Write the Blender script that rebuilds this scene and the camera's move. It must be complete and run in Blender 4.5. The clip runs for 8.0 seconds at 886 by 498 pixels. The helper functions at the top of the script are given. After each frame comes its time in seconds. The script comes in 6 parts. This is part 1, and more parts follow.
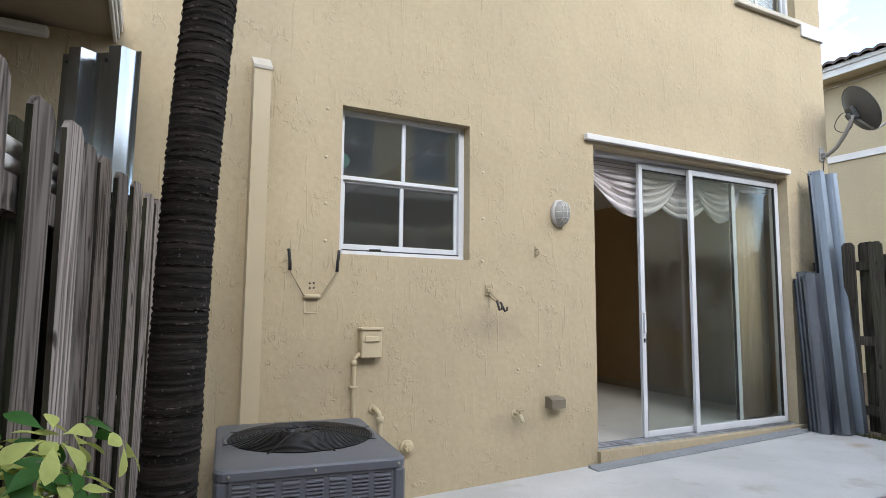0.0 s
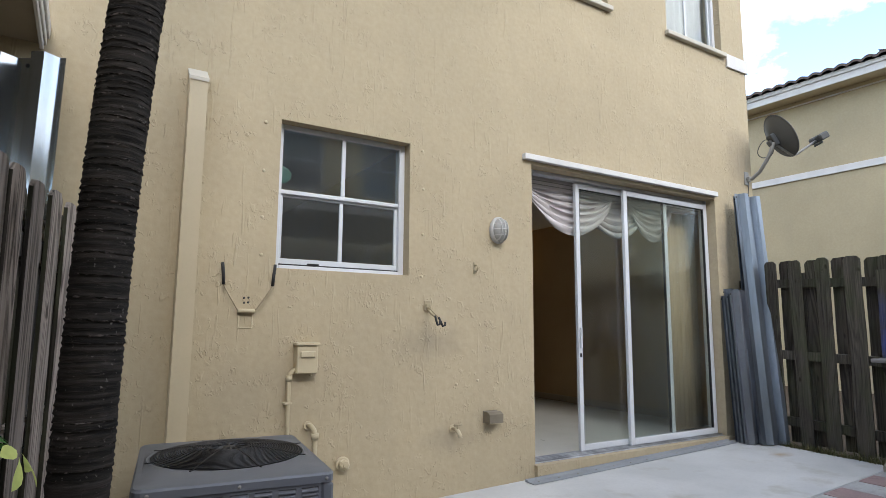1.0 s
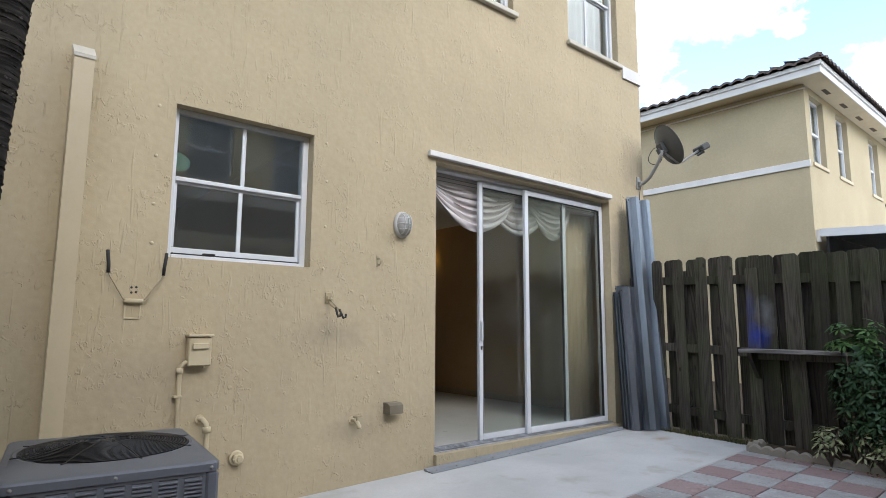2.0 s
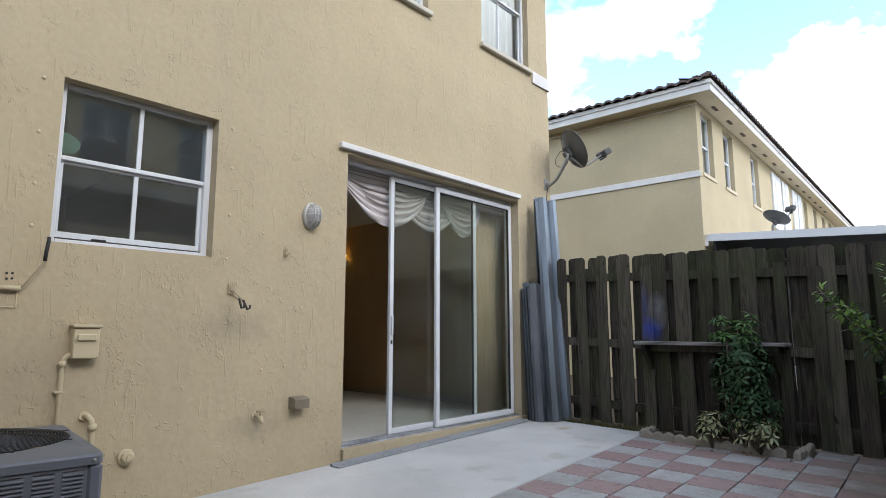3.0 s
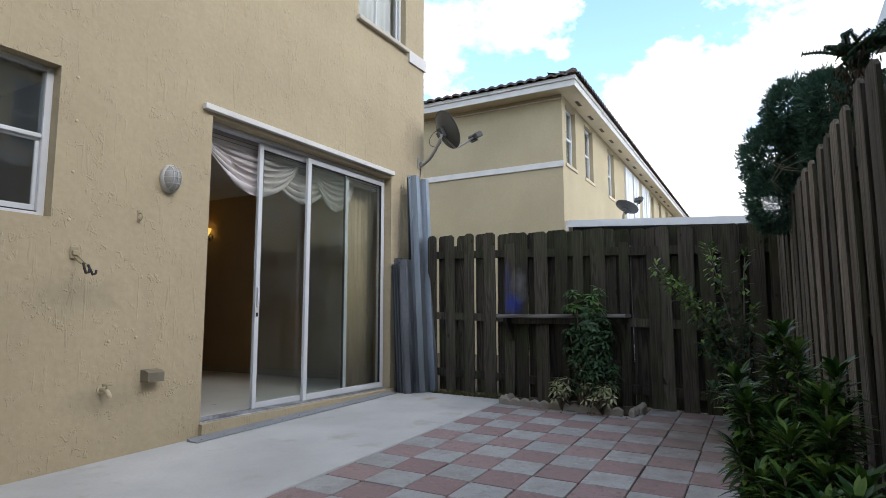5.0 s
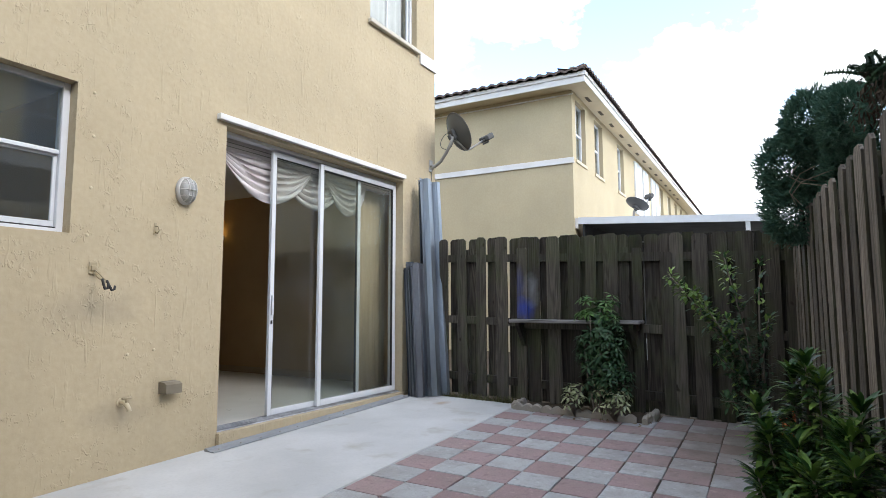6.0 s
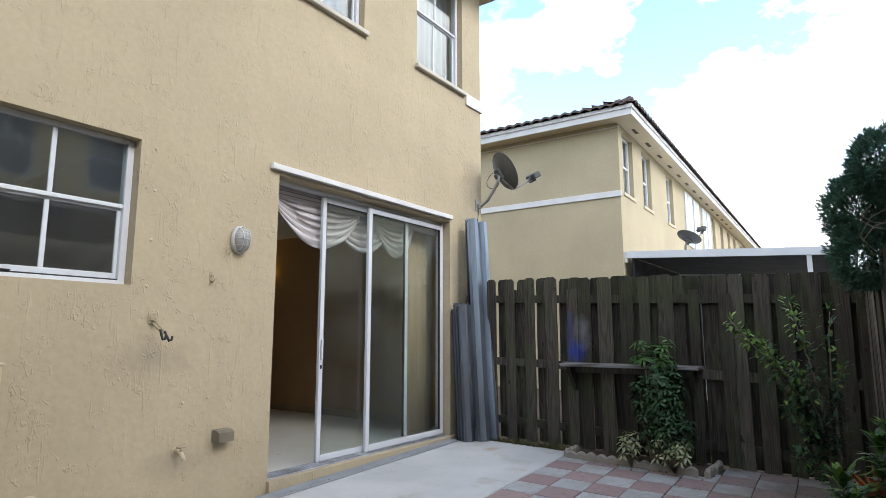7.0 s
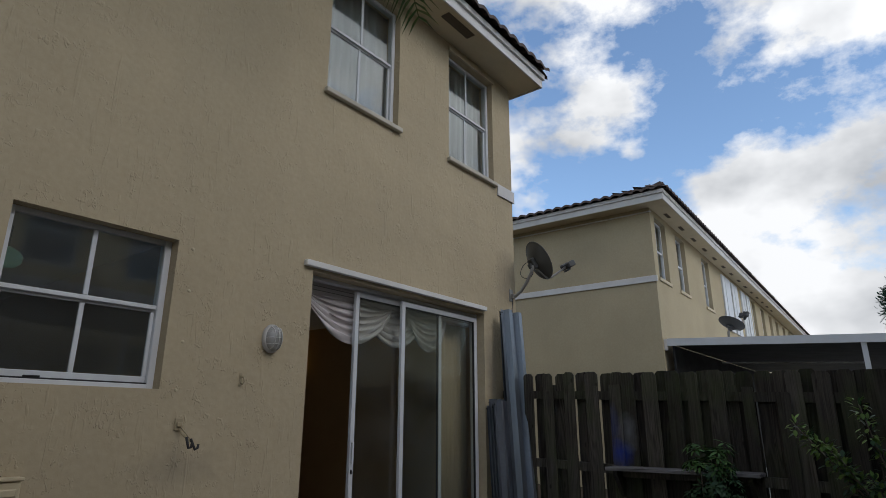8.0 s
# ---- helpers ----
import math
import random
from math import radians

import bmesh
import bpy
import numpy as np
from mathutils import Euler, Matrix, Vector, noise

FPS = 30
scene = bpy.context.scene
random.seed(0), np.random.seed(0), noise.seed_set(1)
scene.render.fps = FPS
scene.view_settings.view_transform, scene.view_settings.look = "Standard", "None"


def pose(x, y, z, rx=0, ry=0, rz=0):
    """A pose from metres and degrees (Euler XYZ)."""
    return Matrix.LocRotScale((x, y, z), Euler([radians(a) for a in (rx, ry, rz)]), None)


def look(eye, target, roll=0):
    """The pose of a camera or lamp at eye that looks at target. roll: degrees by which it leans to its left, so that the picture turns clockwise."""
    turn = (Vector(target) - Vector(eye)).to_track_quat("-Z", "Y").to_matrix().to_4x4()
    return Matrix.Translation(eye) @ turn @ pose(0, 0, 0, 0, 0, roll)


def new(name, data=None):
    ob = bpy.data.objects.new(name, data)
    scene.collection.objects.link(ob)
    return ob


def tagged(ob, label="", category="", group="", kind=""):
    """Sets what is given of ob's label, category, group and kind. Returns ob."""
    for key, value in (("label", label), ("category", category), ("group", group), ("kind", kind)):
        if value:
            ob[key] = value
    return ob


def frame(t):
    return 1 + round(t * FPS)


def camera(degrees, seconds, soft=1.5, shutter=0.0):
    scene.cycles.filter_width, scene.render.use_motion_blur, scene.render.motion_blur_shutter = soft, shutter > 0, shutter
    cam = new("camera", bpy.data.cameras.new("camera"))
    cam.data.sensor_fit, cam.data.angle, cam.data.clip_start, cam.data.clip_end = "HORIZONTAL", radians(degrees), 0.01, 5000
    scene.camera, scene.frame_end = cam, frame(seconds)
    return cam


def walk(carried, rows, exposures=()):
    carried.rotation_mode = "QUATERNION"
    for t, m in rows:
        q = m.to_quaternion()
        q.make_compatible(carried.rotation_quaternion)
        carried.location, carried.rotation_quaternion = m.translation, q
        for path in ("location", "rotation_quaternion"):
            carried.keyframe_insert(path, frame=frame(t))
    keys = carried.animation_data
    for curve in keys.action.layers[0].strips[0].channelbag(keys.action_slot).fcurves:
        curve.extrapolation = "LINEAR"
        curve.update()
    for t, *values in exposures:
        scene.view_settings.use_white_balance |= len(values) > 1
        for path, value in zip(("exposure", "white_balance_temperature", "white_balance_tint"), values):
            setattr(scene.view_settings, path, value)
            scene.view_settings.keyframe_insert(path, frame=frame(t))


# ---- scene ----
cam = camera(74.3, 8.0, soft=0.7)
PATH = [
    (0, (0.102, -3.618, 1.227), (1.002, -1.843, 1.425), 0.5),
    (0.5, (0.13, -3.643, 1.216), (1.084, -1.902, 1.457), 0.4),
    (1, (0.167, -3.693, 1.203), (1.205, -2.004, 1.465), 0.4),
    (1.5, (0.203, -3.764, 1.184), (1.356, -2.15, 1.445), 0.4),
    (3, (0.251, -3.837, 1.06), (1.724, -2.512, 1.337), -0.0),
    (3.5, (0.273, -3.862, 1.03), (1.838, -2.648, 1.306), 0.0),
    (4, (0.276, -3.903, 0.989), (1.918, -2.793, 1.261), 0.0),
    (4.5, (0.279, -3.927, 0.937), (1.98, -2.907, 1.189), -0.1),
    (4.7, (0.268, -3.917, 0.934), (1.99, -2.927, 1.167), -0.2),
    (6, (0.202, -3.859, 1.108), (1.918, -2.849, 1.299), -0.1),
    (6.5, (0.19, -3.828, 1.181), (1.869, -2.76, 1.387), -0.1),
    (7, (0.201, -3.811, 1.241), (1.826, -2.682, 1.532), -0.0),
    (7.5, (0.226, -3.748, 1.309), (1.799, -2.585, 1.726), 0.1),
    (8, (0.254, -3.709, 1.372), (1.773, -2.536, 1.937), 0.1),
]
EXPOSURES = [(0, 0.44), (1.0, 0.24), (1.5, 0.24), (3.0, 0.15), (3.5, -0.03), (4.0, -0.27), (4.5, -0.3), (4.7, -0.26), (6.0, 0.5), (6.5, 0.56), (7.0, 0.3), (7.5, -0.42), (8.0, -1.4)]
walk(cam, [(t, look(eye, target, roll)) for t, eye, target, roll in PATH], EXPOSURES)

# ---- world, sun ----
SUN_EL, SUN_AZ = radians(36), radians(188)
world = bpy.data.worlds.new("sky_world")
scene.world = world
world.use_nodes = True
wn, wl = world.node_tree.nodes, world.node_tree.links
wn.clear()


def wnode(kind, **props):
    n = wn.new(kind)
    for k, v in props.items():
        n.inputs[k].default_value = v
    return n


w_out = wn.new("ShaderNodeOutputWorld")
w_bg = wn.new("ShaderNodeBackground")
w_bg.inputs["Strength"].default_value = 0.15
w_sky = wn.new("ShaderNodeTexSky")
w_sky.sky_type = "NISHITA"
w_sky.sun_disc = False
w_sky.sun_elevation, w_sky.sun_rotation = SUN_EL, SUN_AZ
w_sky.air_density, w_sky.dust_density, w_sky.ozone_density = 1.0, 0.6, 1.5
w_tc = wn.new("ShaderNodeTexCoord")
w_map = wn.new("ShaderNodeMapping")
w_map.inputs["Scale"].default_value = (1.0, 1.0, 1.6)
w_map.inputs["Location"].default_value = (1.3, 5.2, 2.6)
w_noise = wnode("ShaderNodeTexNoise", Scale=4.2, Detail=9.0, Roughness=0.58)
w_ramp = wn.new("ShaderNodeValToRGB")
w_ramp.color_ramp.elements[0].position, w_ramp.color_ramp.elements[1].position = 0.44, 0.545
w_shade = wnode("ShaderNodeTexNoise", Scale=4.0, Detail=5.0)
w_cloud = wn.new("ShaderNodeMix")
w_cloud.data_type = "RGBA"
w_cloud.inputs[6].default_value = (12.5, 13.1, 14.0, 1)
w_cloud.inputs[7].default_value = (25.0, 25.4, 26.0, 1)
w_mix = wn.new("ShaderNodeMix")
w_mix.data_type = "RGBA"
wl.new(w_tc.outputs["Generated"], w_map.inputs["Vector"])
wl.new(w_map.outputs[0], w_noise.inputs["Vector"])
wl.new(w_map.outputs[0], w_shade.inputs["Vector"])
wl.new(w_noise.outputs["Fac"], w_ramp.inputs[0])
w_con = wnode("ShaderNodeMapRange")
w_con.inputs[1].default_value, w_con.inputs[2].default_value = 0.34, 0.56
wl.new(w_shade.outputs["Fac"], w_con.inputs[0])
wl.new(w_con.outputs[0], w_cloud.inputs[0])
wl.new(w_ramp.outputs[0], w_mix.inputs[0])
w_sat = wnode("ShaderNodeHueSaturation", Saturation=1.06, Value=3.7)
wl.new(w_sky.outputs[0], w_sat.inputs["Color"])
wl.new(w_sat.outputs[0], w_mix.inputs[6])
# clouds are brighter towards the sun
w_dot = wn.new("ShaderNodeVectorMath")
w_dot.operation = "DOT_PRODUCT"
w_dot.inputs[1].default_value = (math.sin(SUN_AZ) * math.cos(SUN_EL), math.cos(SUN_AZ) * math.cos(SUN_EL), math.sin(SUN_EL))
wl.new(w_tc.outputs["Generated"], w_dot.inputs[0])
w_rng = wnode("ShaderNodeMapRange")
for k, v in ((1, -0.2), (2, 0.95), (3, 0.66), (4, 0.80)):
    w_rng.inputs[k].default_value = v
wl.new(w_dot.outputs["Value"], w_rng.inputs[0])
w_lit = wn.new("ShaderNodeMix")
w_lit.data_type, w_lit.blend_type = "RGBA", "MULTIPLY"
w_lit.inputs[0].default_value = 1.0
wl.new(w_cloud.outputs[2], w_lit.inputs[6])
wl.new(w_rng.outputs[0], w_lit.inputs[7])
wl.new(w_lit.outputs[2], w_mix.inputs[7])
wl.new(w_mix.outputs[2], w_bg.inputs[0])
wl.new(w_bg.outputs[0], w_out.inputs[0])

sun = new("sun", bpy.data.lights.new("sun", "SUN"))
sun.data.energy, sun.data.angle, sun.data.color = 1.4, radians(21), (1.0, 0.98, 0.95)
sun.matrix_world = look((0, 0, 0), (-math.sin(SUN_AZ) * math.cos(SUN_EL), -math.cos(SUN_AZ) * math.cos(SUN_EL), -math.sin(SUN_EL)))


# ---- materials ----
class Mat:
    """A small node builder round one Principled material."""

    def __init__(self, name, rough=0.8, metal=0.0, spec=0.5):
        self.m = bpy.data.materials.new(name)
        self.m.use_nodes = True
        self.n, self.l = self.m.node_tree.nodes, self.m.node_tree.links
        self.b = self.n["Principled BSDF"]
        self.b.inputs["Roughness"].default_value = rough
        self.b.inputs["Metallic"].default_value = metal
        self.b.inputs["Specular IOR Level"].default_value = spec
        self.tc = self.n.new("ShaderNodeTexCoord")
        self.geo = self.n.new("ShaderNodeNewGeometry")

    def coords(self, scale=(1, 1, 1), where="Object", loc=(0, 0, 0)):
        mp = self.n.new("ShaderNodeMapping")
        mp.inputs["Scale"].default_value = scale
        mp.inputs["Location"].default_value = loc
        self.l.new(self.geo.outputs["Position"] if where == "World" else self.tc.outputs[where], mp.inputs["Vector"])
        return mp.outputs[0]

    def noise(self, scale, detail=4.0, rough=0.55, stretch=(1, 1, 1), where="Object", distortion=0.0, loc=(0, 0, 0)):
        t = self.n.new("ShaderNodeTexNoise")
        t.inputs["Scale"].default_value, t.inputs["Detail"].default_value = scale, detail
        t.inputs["Roughness"].default_value, t.inputs["Distortion"].default_value = rough, distortion
        self.l.new(self.coords(stretch, where, loc), t.inputs["Vector"])
        return t.outputs["Fac"]

    def ramp(self, fac, a, b, lo=(0, 0, 0), hi=(1, 1, 1)):
        r = self.n.new("ShaderNodeValToRGB")
        e = r.color_ramp.elements
        e[0].position, e[1].position = a, b
        e[0].color, e[1].color = (*lo, 1), (*hi, 1)
        self.l.new(fac, r.inputs[0])
        return r.outputs[0]

    def mix(self, fac, a, b, mode="MIX"):
        x = self.n.new("ShaderNodeMix")
        x.data_type, x.blend_type = "RGBA", mode
        for sock, v in ((x.inputs[0], fac), (x.inputs[6], a), (x.inputs[7], b)):
            if isinstance(v, (int, float)):
                sock.default_value = v
            elif isinstance(v, tuple):
                sock.default_value = (*v, 1)
            else:
                self.l.new(v, sock)
        return x.outputs[2]

    def math(self, op, a, b=0.0):
        x = self.n.new("ShaderNodeMath")
        x.operation = op
        for sock, v in ((x.inputs[0], a), (x.inputs[1], b)):
            if isinstance(v, (int, float)):
                sock.default_value = v
            else:
                self.l.new(v, sock)
        return x.outputs[0]

    def random(self):
        return self.n.new("ShaderNodeObjectInfo").outputs["Random"]

    def island(self):
        return self.geo.outputs["Random Per Island"]

    def color(self, c):
        if isinstance(c, tuple):
            self.b.inputs["Base Color"].default_value = (*c, 1)
        else:
            self.l.new(c, self.b.inputs["Base Color"])
        return self

    def rough(self, r):
        self.l.new(r, self.b.inputs["Roughness"])
        return self

    def bump(self, height, strength=0.3, dist=0.01):
        bp = self.n.new("ShaderNodeBump")
        bp.inputs["Strength"].default_value, bp.inputs["Distance"].default_value = strength, dist
        self.l.new(height, bp.inputs["Height"])
        self.l.new(bp.outputs[0], self.b.inputs["Normal"])
        return self


def blob(M, place, radius, soft):
    """1 inside a soft-edged spot of the world, ragged by noise."""
    x = M.n.new("ShaderNodeVectorMath")
    x.operation = "SUBTRACT"
    M.l.new(M.geo.outputs["Position"], x.inputs[0])
    x.inputs[1].default_value = place
    s = M.n.new("ShaderNodeVectorMath")
    s.operation = "DIVIDE"
    M.l.new(x.outputs[0], s.inputs[0])
    s.inputs[1].default_value = radius
    d = M.n.new("ShaderNodeVectorMath")
    d.operation = "LENGTH"
    M.l.new(s.outputs[0], d.inputs[0])
    ragged = M.math("ADD", d.outputs["Value"], M.math("MULTIPLY", M.math("SUBTRACT", M.noise(7, where="World"), 0.5), 1.1))
    return M.ramp(ragged, soft, 1.0, (1, 1, 1), (0, 0, 0))


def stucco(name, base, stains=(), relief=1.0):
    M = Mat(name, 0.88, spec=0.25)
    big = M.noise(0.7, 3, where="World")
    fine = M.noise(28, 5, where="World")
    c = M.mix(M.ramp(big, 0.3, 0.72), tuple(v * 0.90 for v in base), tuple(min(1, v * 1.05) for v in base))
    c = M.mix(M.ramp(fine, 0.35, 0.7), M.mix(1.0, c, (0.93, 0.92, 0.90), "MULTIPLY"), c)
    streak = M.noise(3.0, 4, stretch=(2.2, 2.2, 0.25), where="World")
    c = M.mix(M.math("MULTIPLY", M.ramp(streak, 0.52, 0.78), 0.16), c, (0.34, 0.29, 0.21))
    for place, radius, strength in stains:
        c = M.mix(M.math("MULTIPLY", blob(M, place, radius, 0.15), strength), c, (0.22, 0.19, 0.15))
    M.color(c)
    # skip-trowel relief: a smooth swell, small raised crumbs in loose clusters, short drips, a few long scars and a fine sand
    swell = M.noise(2.6, 3, 0.5, where="World", loc=(9, 4, 2))
    lump = M.noise(9.0, 2, 0.5, where="World", loc=(2, 6, 5))
    crumb = M.ramp(M.noise(34.0, 2, 0.5, (1, 1, 0.7), "World", 0.9), 0.54, 0.66)
    cluster = M.ramp(M.noise(4.0, 3, 0.6, (1, 1, 1.5), "World", loc=(5, 2, 1)), 0.50, 0.62)
    drip = M.ramp(M.noise(1.0, 2, 0.45, (30, 30, 5.0), "World", 0.5, loc=(3, 5, 8)), 0.60, 0.70)
    drip_in = M.ramp(M.noise(2.3, 3, 0.55, (1, 1, 0.8), "World", loc=(8, 3, 6)), 0.50, 0.60)
    scar = M.ramp(M.noise(1.0, 2, 0.45, (17, 17, 1.3), "World", 0.35, loc=(1, 7, 3)), 0.675, 0.72)
    h = M.math("MULTIPLY", M.math("MULTIPLY", crumb, cluster), 0.40)
    h = M.math("ADD", h, M.math("MULTIPLY", M.math("MULTIPLY", drip, drip_in), 0.34))
    h = M.math("ADD", h, M.math("MULTIPLY", scar, 0.30))
    h = M.math("ADD", h, M.math("MULTIPLY", swell, 1.7))
    h = M.math("ADD", h, M.math("MULTIPLY", lump, 0.42))
    h = M.math("ADD", h, M.math("MULTIPLY", M.noise(95, 3, where="World"), 0.05))
    M.bump(h, 0.75 * relief, 0.016)
    return M.m


def painted(name, base, rough=0.5, dirt=0.25, metal=0.0, bump=0.08):
    M = Mat(name, rough, metal)
    f = M.noise(3.0, 6, where="World")
    g = M.noise(60, 3, where="World")
    c = M.mix(M.math("MULTIPLY", M.ramp(f, 0.45, 0.75), dirt), base, tuple(v * 0.55 for v in base))
    c = M.mix(M.math("MULTIPLY", M.ramp(g, 0.5, 0.8), 0.12), c, tuple(v * 0.7 for v in base))
    M.color(c)
    M.rough(M.ramp(f, 0.2, 0.8, (rough * 0.85,) * 3, (min(1, rough * 1.2),) * 3))
    M.bump(g, bump, 0.002)
    return M.m


def wood(name, light, dark, moss=0.0, paint=False, axis=2, rings=0.26):
    M = Mat(name, 0.86, spec=0.2)
    # every board takes its grain from another stretch of the log
    off = M.n.new("ShaderNodeVectorMath")
    off.operation = "ADD"
    jump = M.n.new("ShaderNodeCombineXYZ")
    M.l.new(M.math("MULTIPLY", M.random(), 37.0), jump.inputs[0])
    M.l.new(M.math("MULTIPLY", M.random(), 91.0), jump.inputs[2])
    M.l.new(M.tc.outputs["Object"], off.inputs[0])
    M.l.new(jump.outputs[0], off.inputs[1])

    def along(scale, detail, rough, stretch, distortion=0.0):
        t = M.n.new("ShaderNodeTexNoise")
        t.inputs["Scale"].default_value, t.inputs["Detail"].default_value = scale, detail
        t.inputs["Roughness"].default_value, t.inputs["Distortion"].default_value = rough, distortion
        mp = M.n.new("ShaderNodeMapping")
        mp.inputs["Scale"].default_value = stretch if axis == 2 else (stretch[0], stretch[2], stretch[1])
        M.l.new(off.outputs[0], mp.inputs["Vector"])
        M.l.new(mp.outputs[0], t.inputs["Vector"])
        return t.outputs["Fac"]

    field = along(1.0, 2, 0.4, (9, 9, 0.7), 0.3)
    ring = M.math("ADD", M.math("MULTIPLY", M.math("SINE", M.math("MULTIPLY", field, 62.0)), 0.5), 0.5)
    fibre = along(1.0, 5, 0.65, (120, 120, 2.2), 0.4)
    grain = M.math("ADD", M.math("MULTIPLY", ring, rings), M.math("MULTIPLY", fibre, 0.80))
    band = along(1.0, 3, 0.5, (10, 10, 1.2), 0.4)
    c = M.mix(M.ramp(grain, 0.30, 0.72), dark, light)
    c = M.mix(M.math("MULTIPLY", M.ramp(band, 0.42, 0.68), 0.55), c, tuple(v * 0.45 for v in light))
    tone = M.ramp(M.random(), 0.0, 1.0, (0.50, 0.48, 0.455), (1.36, 1.32, 1.27))
    c = M.mix(1.0, c, tone, "MULTIPLY")
    knot = M.ramp(along(1.0, 1, 0.3, (16, 16, 7)), 0.72, 0.77)
    c = M.mix(M.math("MULTIPLY", knot, 0.85), c, (0.02, 0.015, 0.012))
    check = M.ramp(along(1.0, 3, 0.5, (75, 75, 0.9), 0.2), 0.66, 0.70)
    c = M.mix(M.math("MULTIPLY", check, 0.75), c, (0.015, 0.012, 0.010))
    damp = M.ramp(M.noise(3.4, 5, where="World", stretch=(1, 1, 0.6)), 0.44, 0.64)
    c = M.mix(M.math("MULTIPLY", damp, moss), c, (0.060, 0.080, 0.026))
    if paint:
        c = M.mix(M.math("MULTIPLY", blob(M, (6.2, -1.37, 1.06), (0.4, 0.13, 0.17), 0.0), 0.85), c, (0.02, 0.05, 0.30))
        c = M.mix(M.math("MULTIPLY", blob(M, (6.2, -1.32, 1.34), (0.4, 0.07, 0.24), 0.0), 0.35), c, (0.04, 0.08, 0.32))
        c = M.mix(M.math("MULTIPLY", blob(M, (6.2, -1.46, 1.28), (0.4, 0.10, 0.2), 0.1), 0.4), c, (0.30, 0.32, 0.34))
    M.color(c)
    M.bump(M.math("ADD", grain, M.math("MULTIPLY", knot, 0.5)), 0.8, 0.006)
    return M.m


def metal_sheet(name, base=(0.52, 0.56, 0.60), rough=0.34):
    M = Mat(name, rough, 0.9)
    f = M.noise(2.0, 5, stretch=(3, 3, 0.4), where="World")
    s = M.noise(24, 2, where="Object")
    c = M.mix(M.ramp(f, 0.35, 0.7), tuple(v * 0.55 for v in base), base)
    c = M.mix(M.math("MULTIPLY", M.ramp(s, 0.5, 0.7), 0.2), c, tuple(v * 0.6 for v in base))
    M.color(c)
    M.rough(M.ramp(f, 0.3, 0.75, (rough * 0.8,) * 3, (rough * 1.5,) * 3))
    return M.m


def foliage(name, a, b, rough=0.45, thin=0.15):
    M = Mat(name, rough + 0.15, spec=0.18)
    c = M.mix(M.island(), a, b)
    c = M.mix(M.math("MULTIPLY", M.ramp(M.noise(30, 3), 0.4, 0.7), 0.3), c, tuple(v * 0.6 for v in a))
    M.color(c)
    M.b.inputs["Subsurface Weight"].default_value = 0.0
    tr = M.n.new("ShaderNodeBsdfTranslucent")
    M.l.new(c, tr.inputs[0])
    mx = M.n.new("ShaderNodeMixShader")
    mx.inputs[0].default_value = thin
    M.l.new(M.b.outputs[0], mx.inputs[1])
    M.l.new(tr.outputs[0], mx.inputs[2])
    M.l.new(mx.outputs[0], M.n["Material Output"].inputs[0])
    return M.m


def concrete(name, base, stain=0.35, scale=1.0):
    M = Mat(name, 0.9, spec=0.25)
    f = M.noise(1.1 * scale, 5, where="World")
    g = M.noise(45, 5, where="World")
    c = M.mix(M.ramp(f, 0.38, 0.68), tuple(v * 0.80 for v in base), base)
    c = M.mix(M.math("MULTIPLY", M.ramp(g, 0.45, 0.75), 0.25), c, tuple(v * 0.7 for v in base))
    c = M.mix(M.math("MULTIPLY", M.ramp(M.noise(2.7, 4, where="World", loc=(3, 1, 0)), 0.58, 0.72), stain), c, (base[0] * 0.62, base[1] * 0.56, base[2] * 0.46))
    c = M.mix(M.math("MULTIPLY", blob(M, (5.65, -0.62, 0.06), (0.16, 0.1, 0.3), 0.1), 0.6), c, (0.34, 0.22, 0.10))
    M.color(c)
    M.bump(g, 0.25, 0.004)
    return M.m


def paver_mat(name, a, b):
    M = Mat(name, 0.92, spec=0.2)
    c = M.mix(M.random(), a, b)
    c = M.mix(M.math("MULTIPLY", M.ramp(M.noise(5, 5, where="World"), 0.42, 0.72), 0.5), c, (0.24, 0.205, 0.18))
    c = M.mix(M.math("MULTIPLY", M.ramp(M.noise(16, 5, 0.65, where="World", loc=(2, 7, 0)), 0.54, 0.68), 0.45), c, tuple(v * 0.55 for v in a))
    c = M.mix(M.math("MULTIPLY", M.ramp(M.noise(23, 4, where="World", loc=(9, 1, 0)), 0.60, 0.70), 0.35), c, tuple(min(0.6, v * 1.35) for v in b))
    g = M.noise(90, 4, where="World")
    c = M.mix(M.math("MULTIPLY", M.ramp(g, 0.45, 0.72), 0.35), c, tuple(v * 0.6 for v in a))
    # soil washed out of the bed, with that corner's shade painted in too
    c = M.mix(M.math("MULTIPLY", blob(M, (5.5, -3.45, 0.06), (1.7, 0.95, 0.6), 0.15), 0.75), c, (0.135, 0.112, 0.092))
    M.color(c)
    M.bump(g, 0.3, 0.003)
    return M.m


WALL_C = (0.456, 0.377, 0.251)
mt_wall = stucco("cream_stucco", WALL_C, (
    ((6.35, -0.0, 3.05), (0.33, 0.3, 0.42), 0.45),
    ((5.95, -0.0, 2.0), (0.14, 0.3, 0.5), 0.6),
    ((2.32, 0.0, 1.08), (0.36, 0.3, 0.16), 0.30),
    ((1.1, 0.0, 0.8), (0.6, 0.3, 0.3), 0.20),
    ((2.5, 0.0, 0.40), (0.25, 0.3, 0.14), 0.30)))
mt_wall_far = stucco("neighbour_stucco", (0.445, 0.376, 0.248), (), 0.25)
mt_chase = painted("cream_paint", (0.485, 0.40, 0.262), 0.6, 0.15)
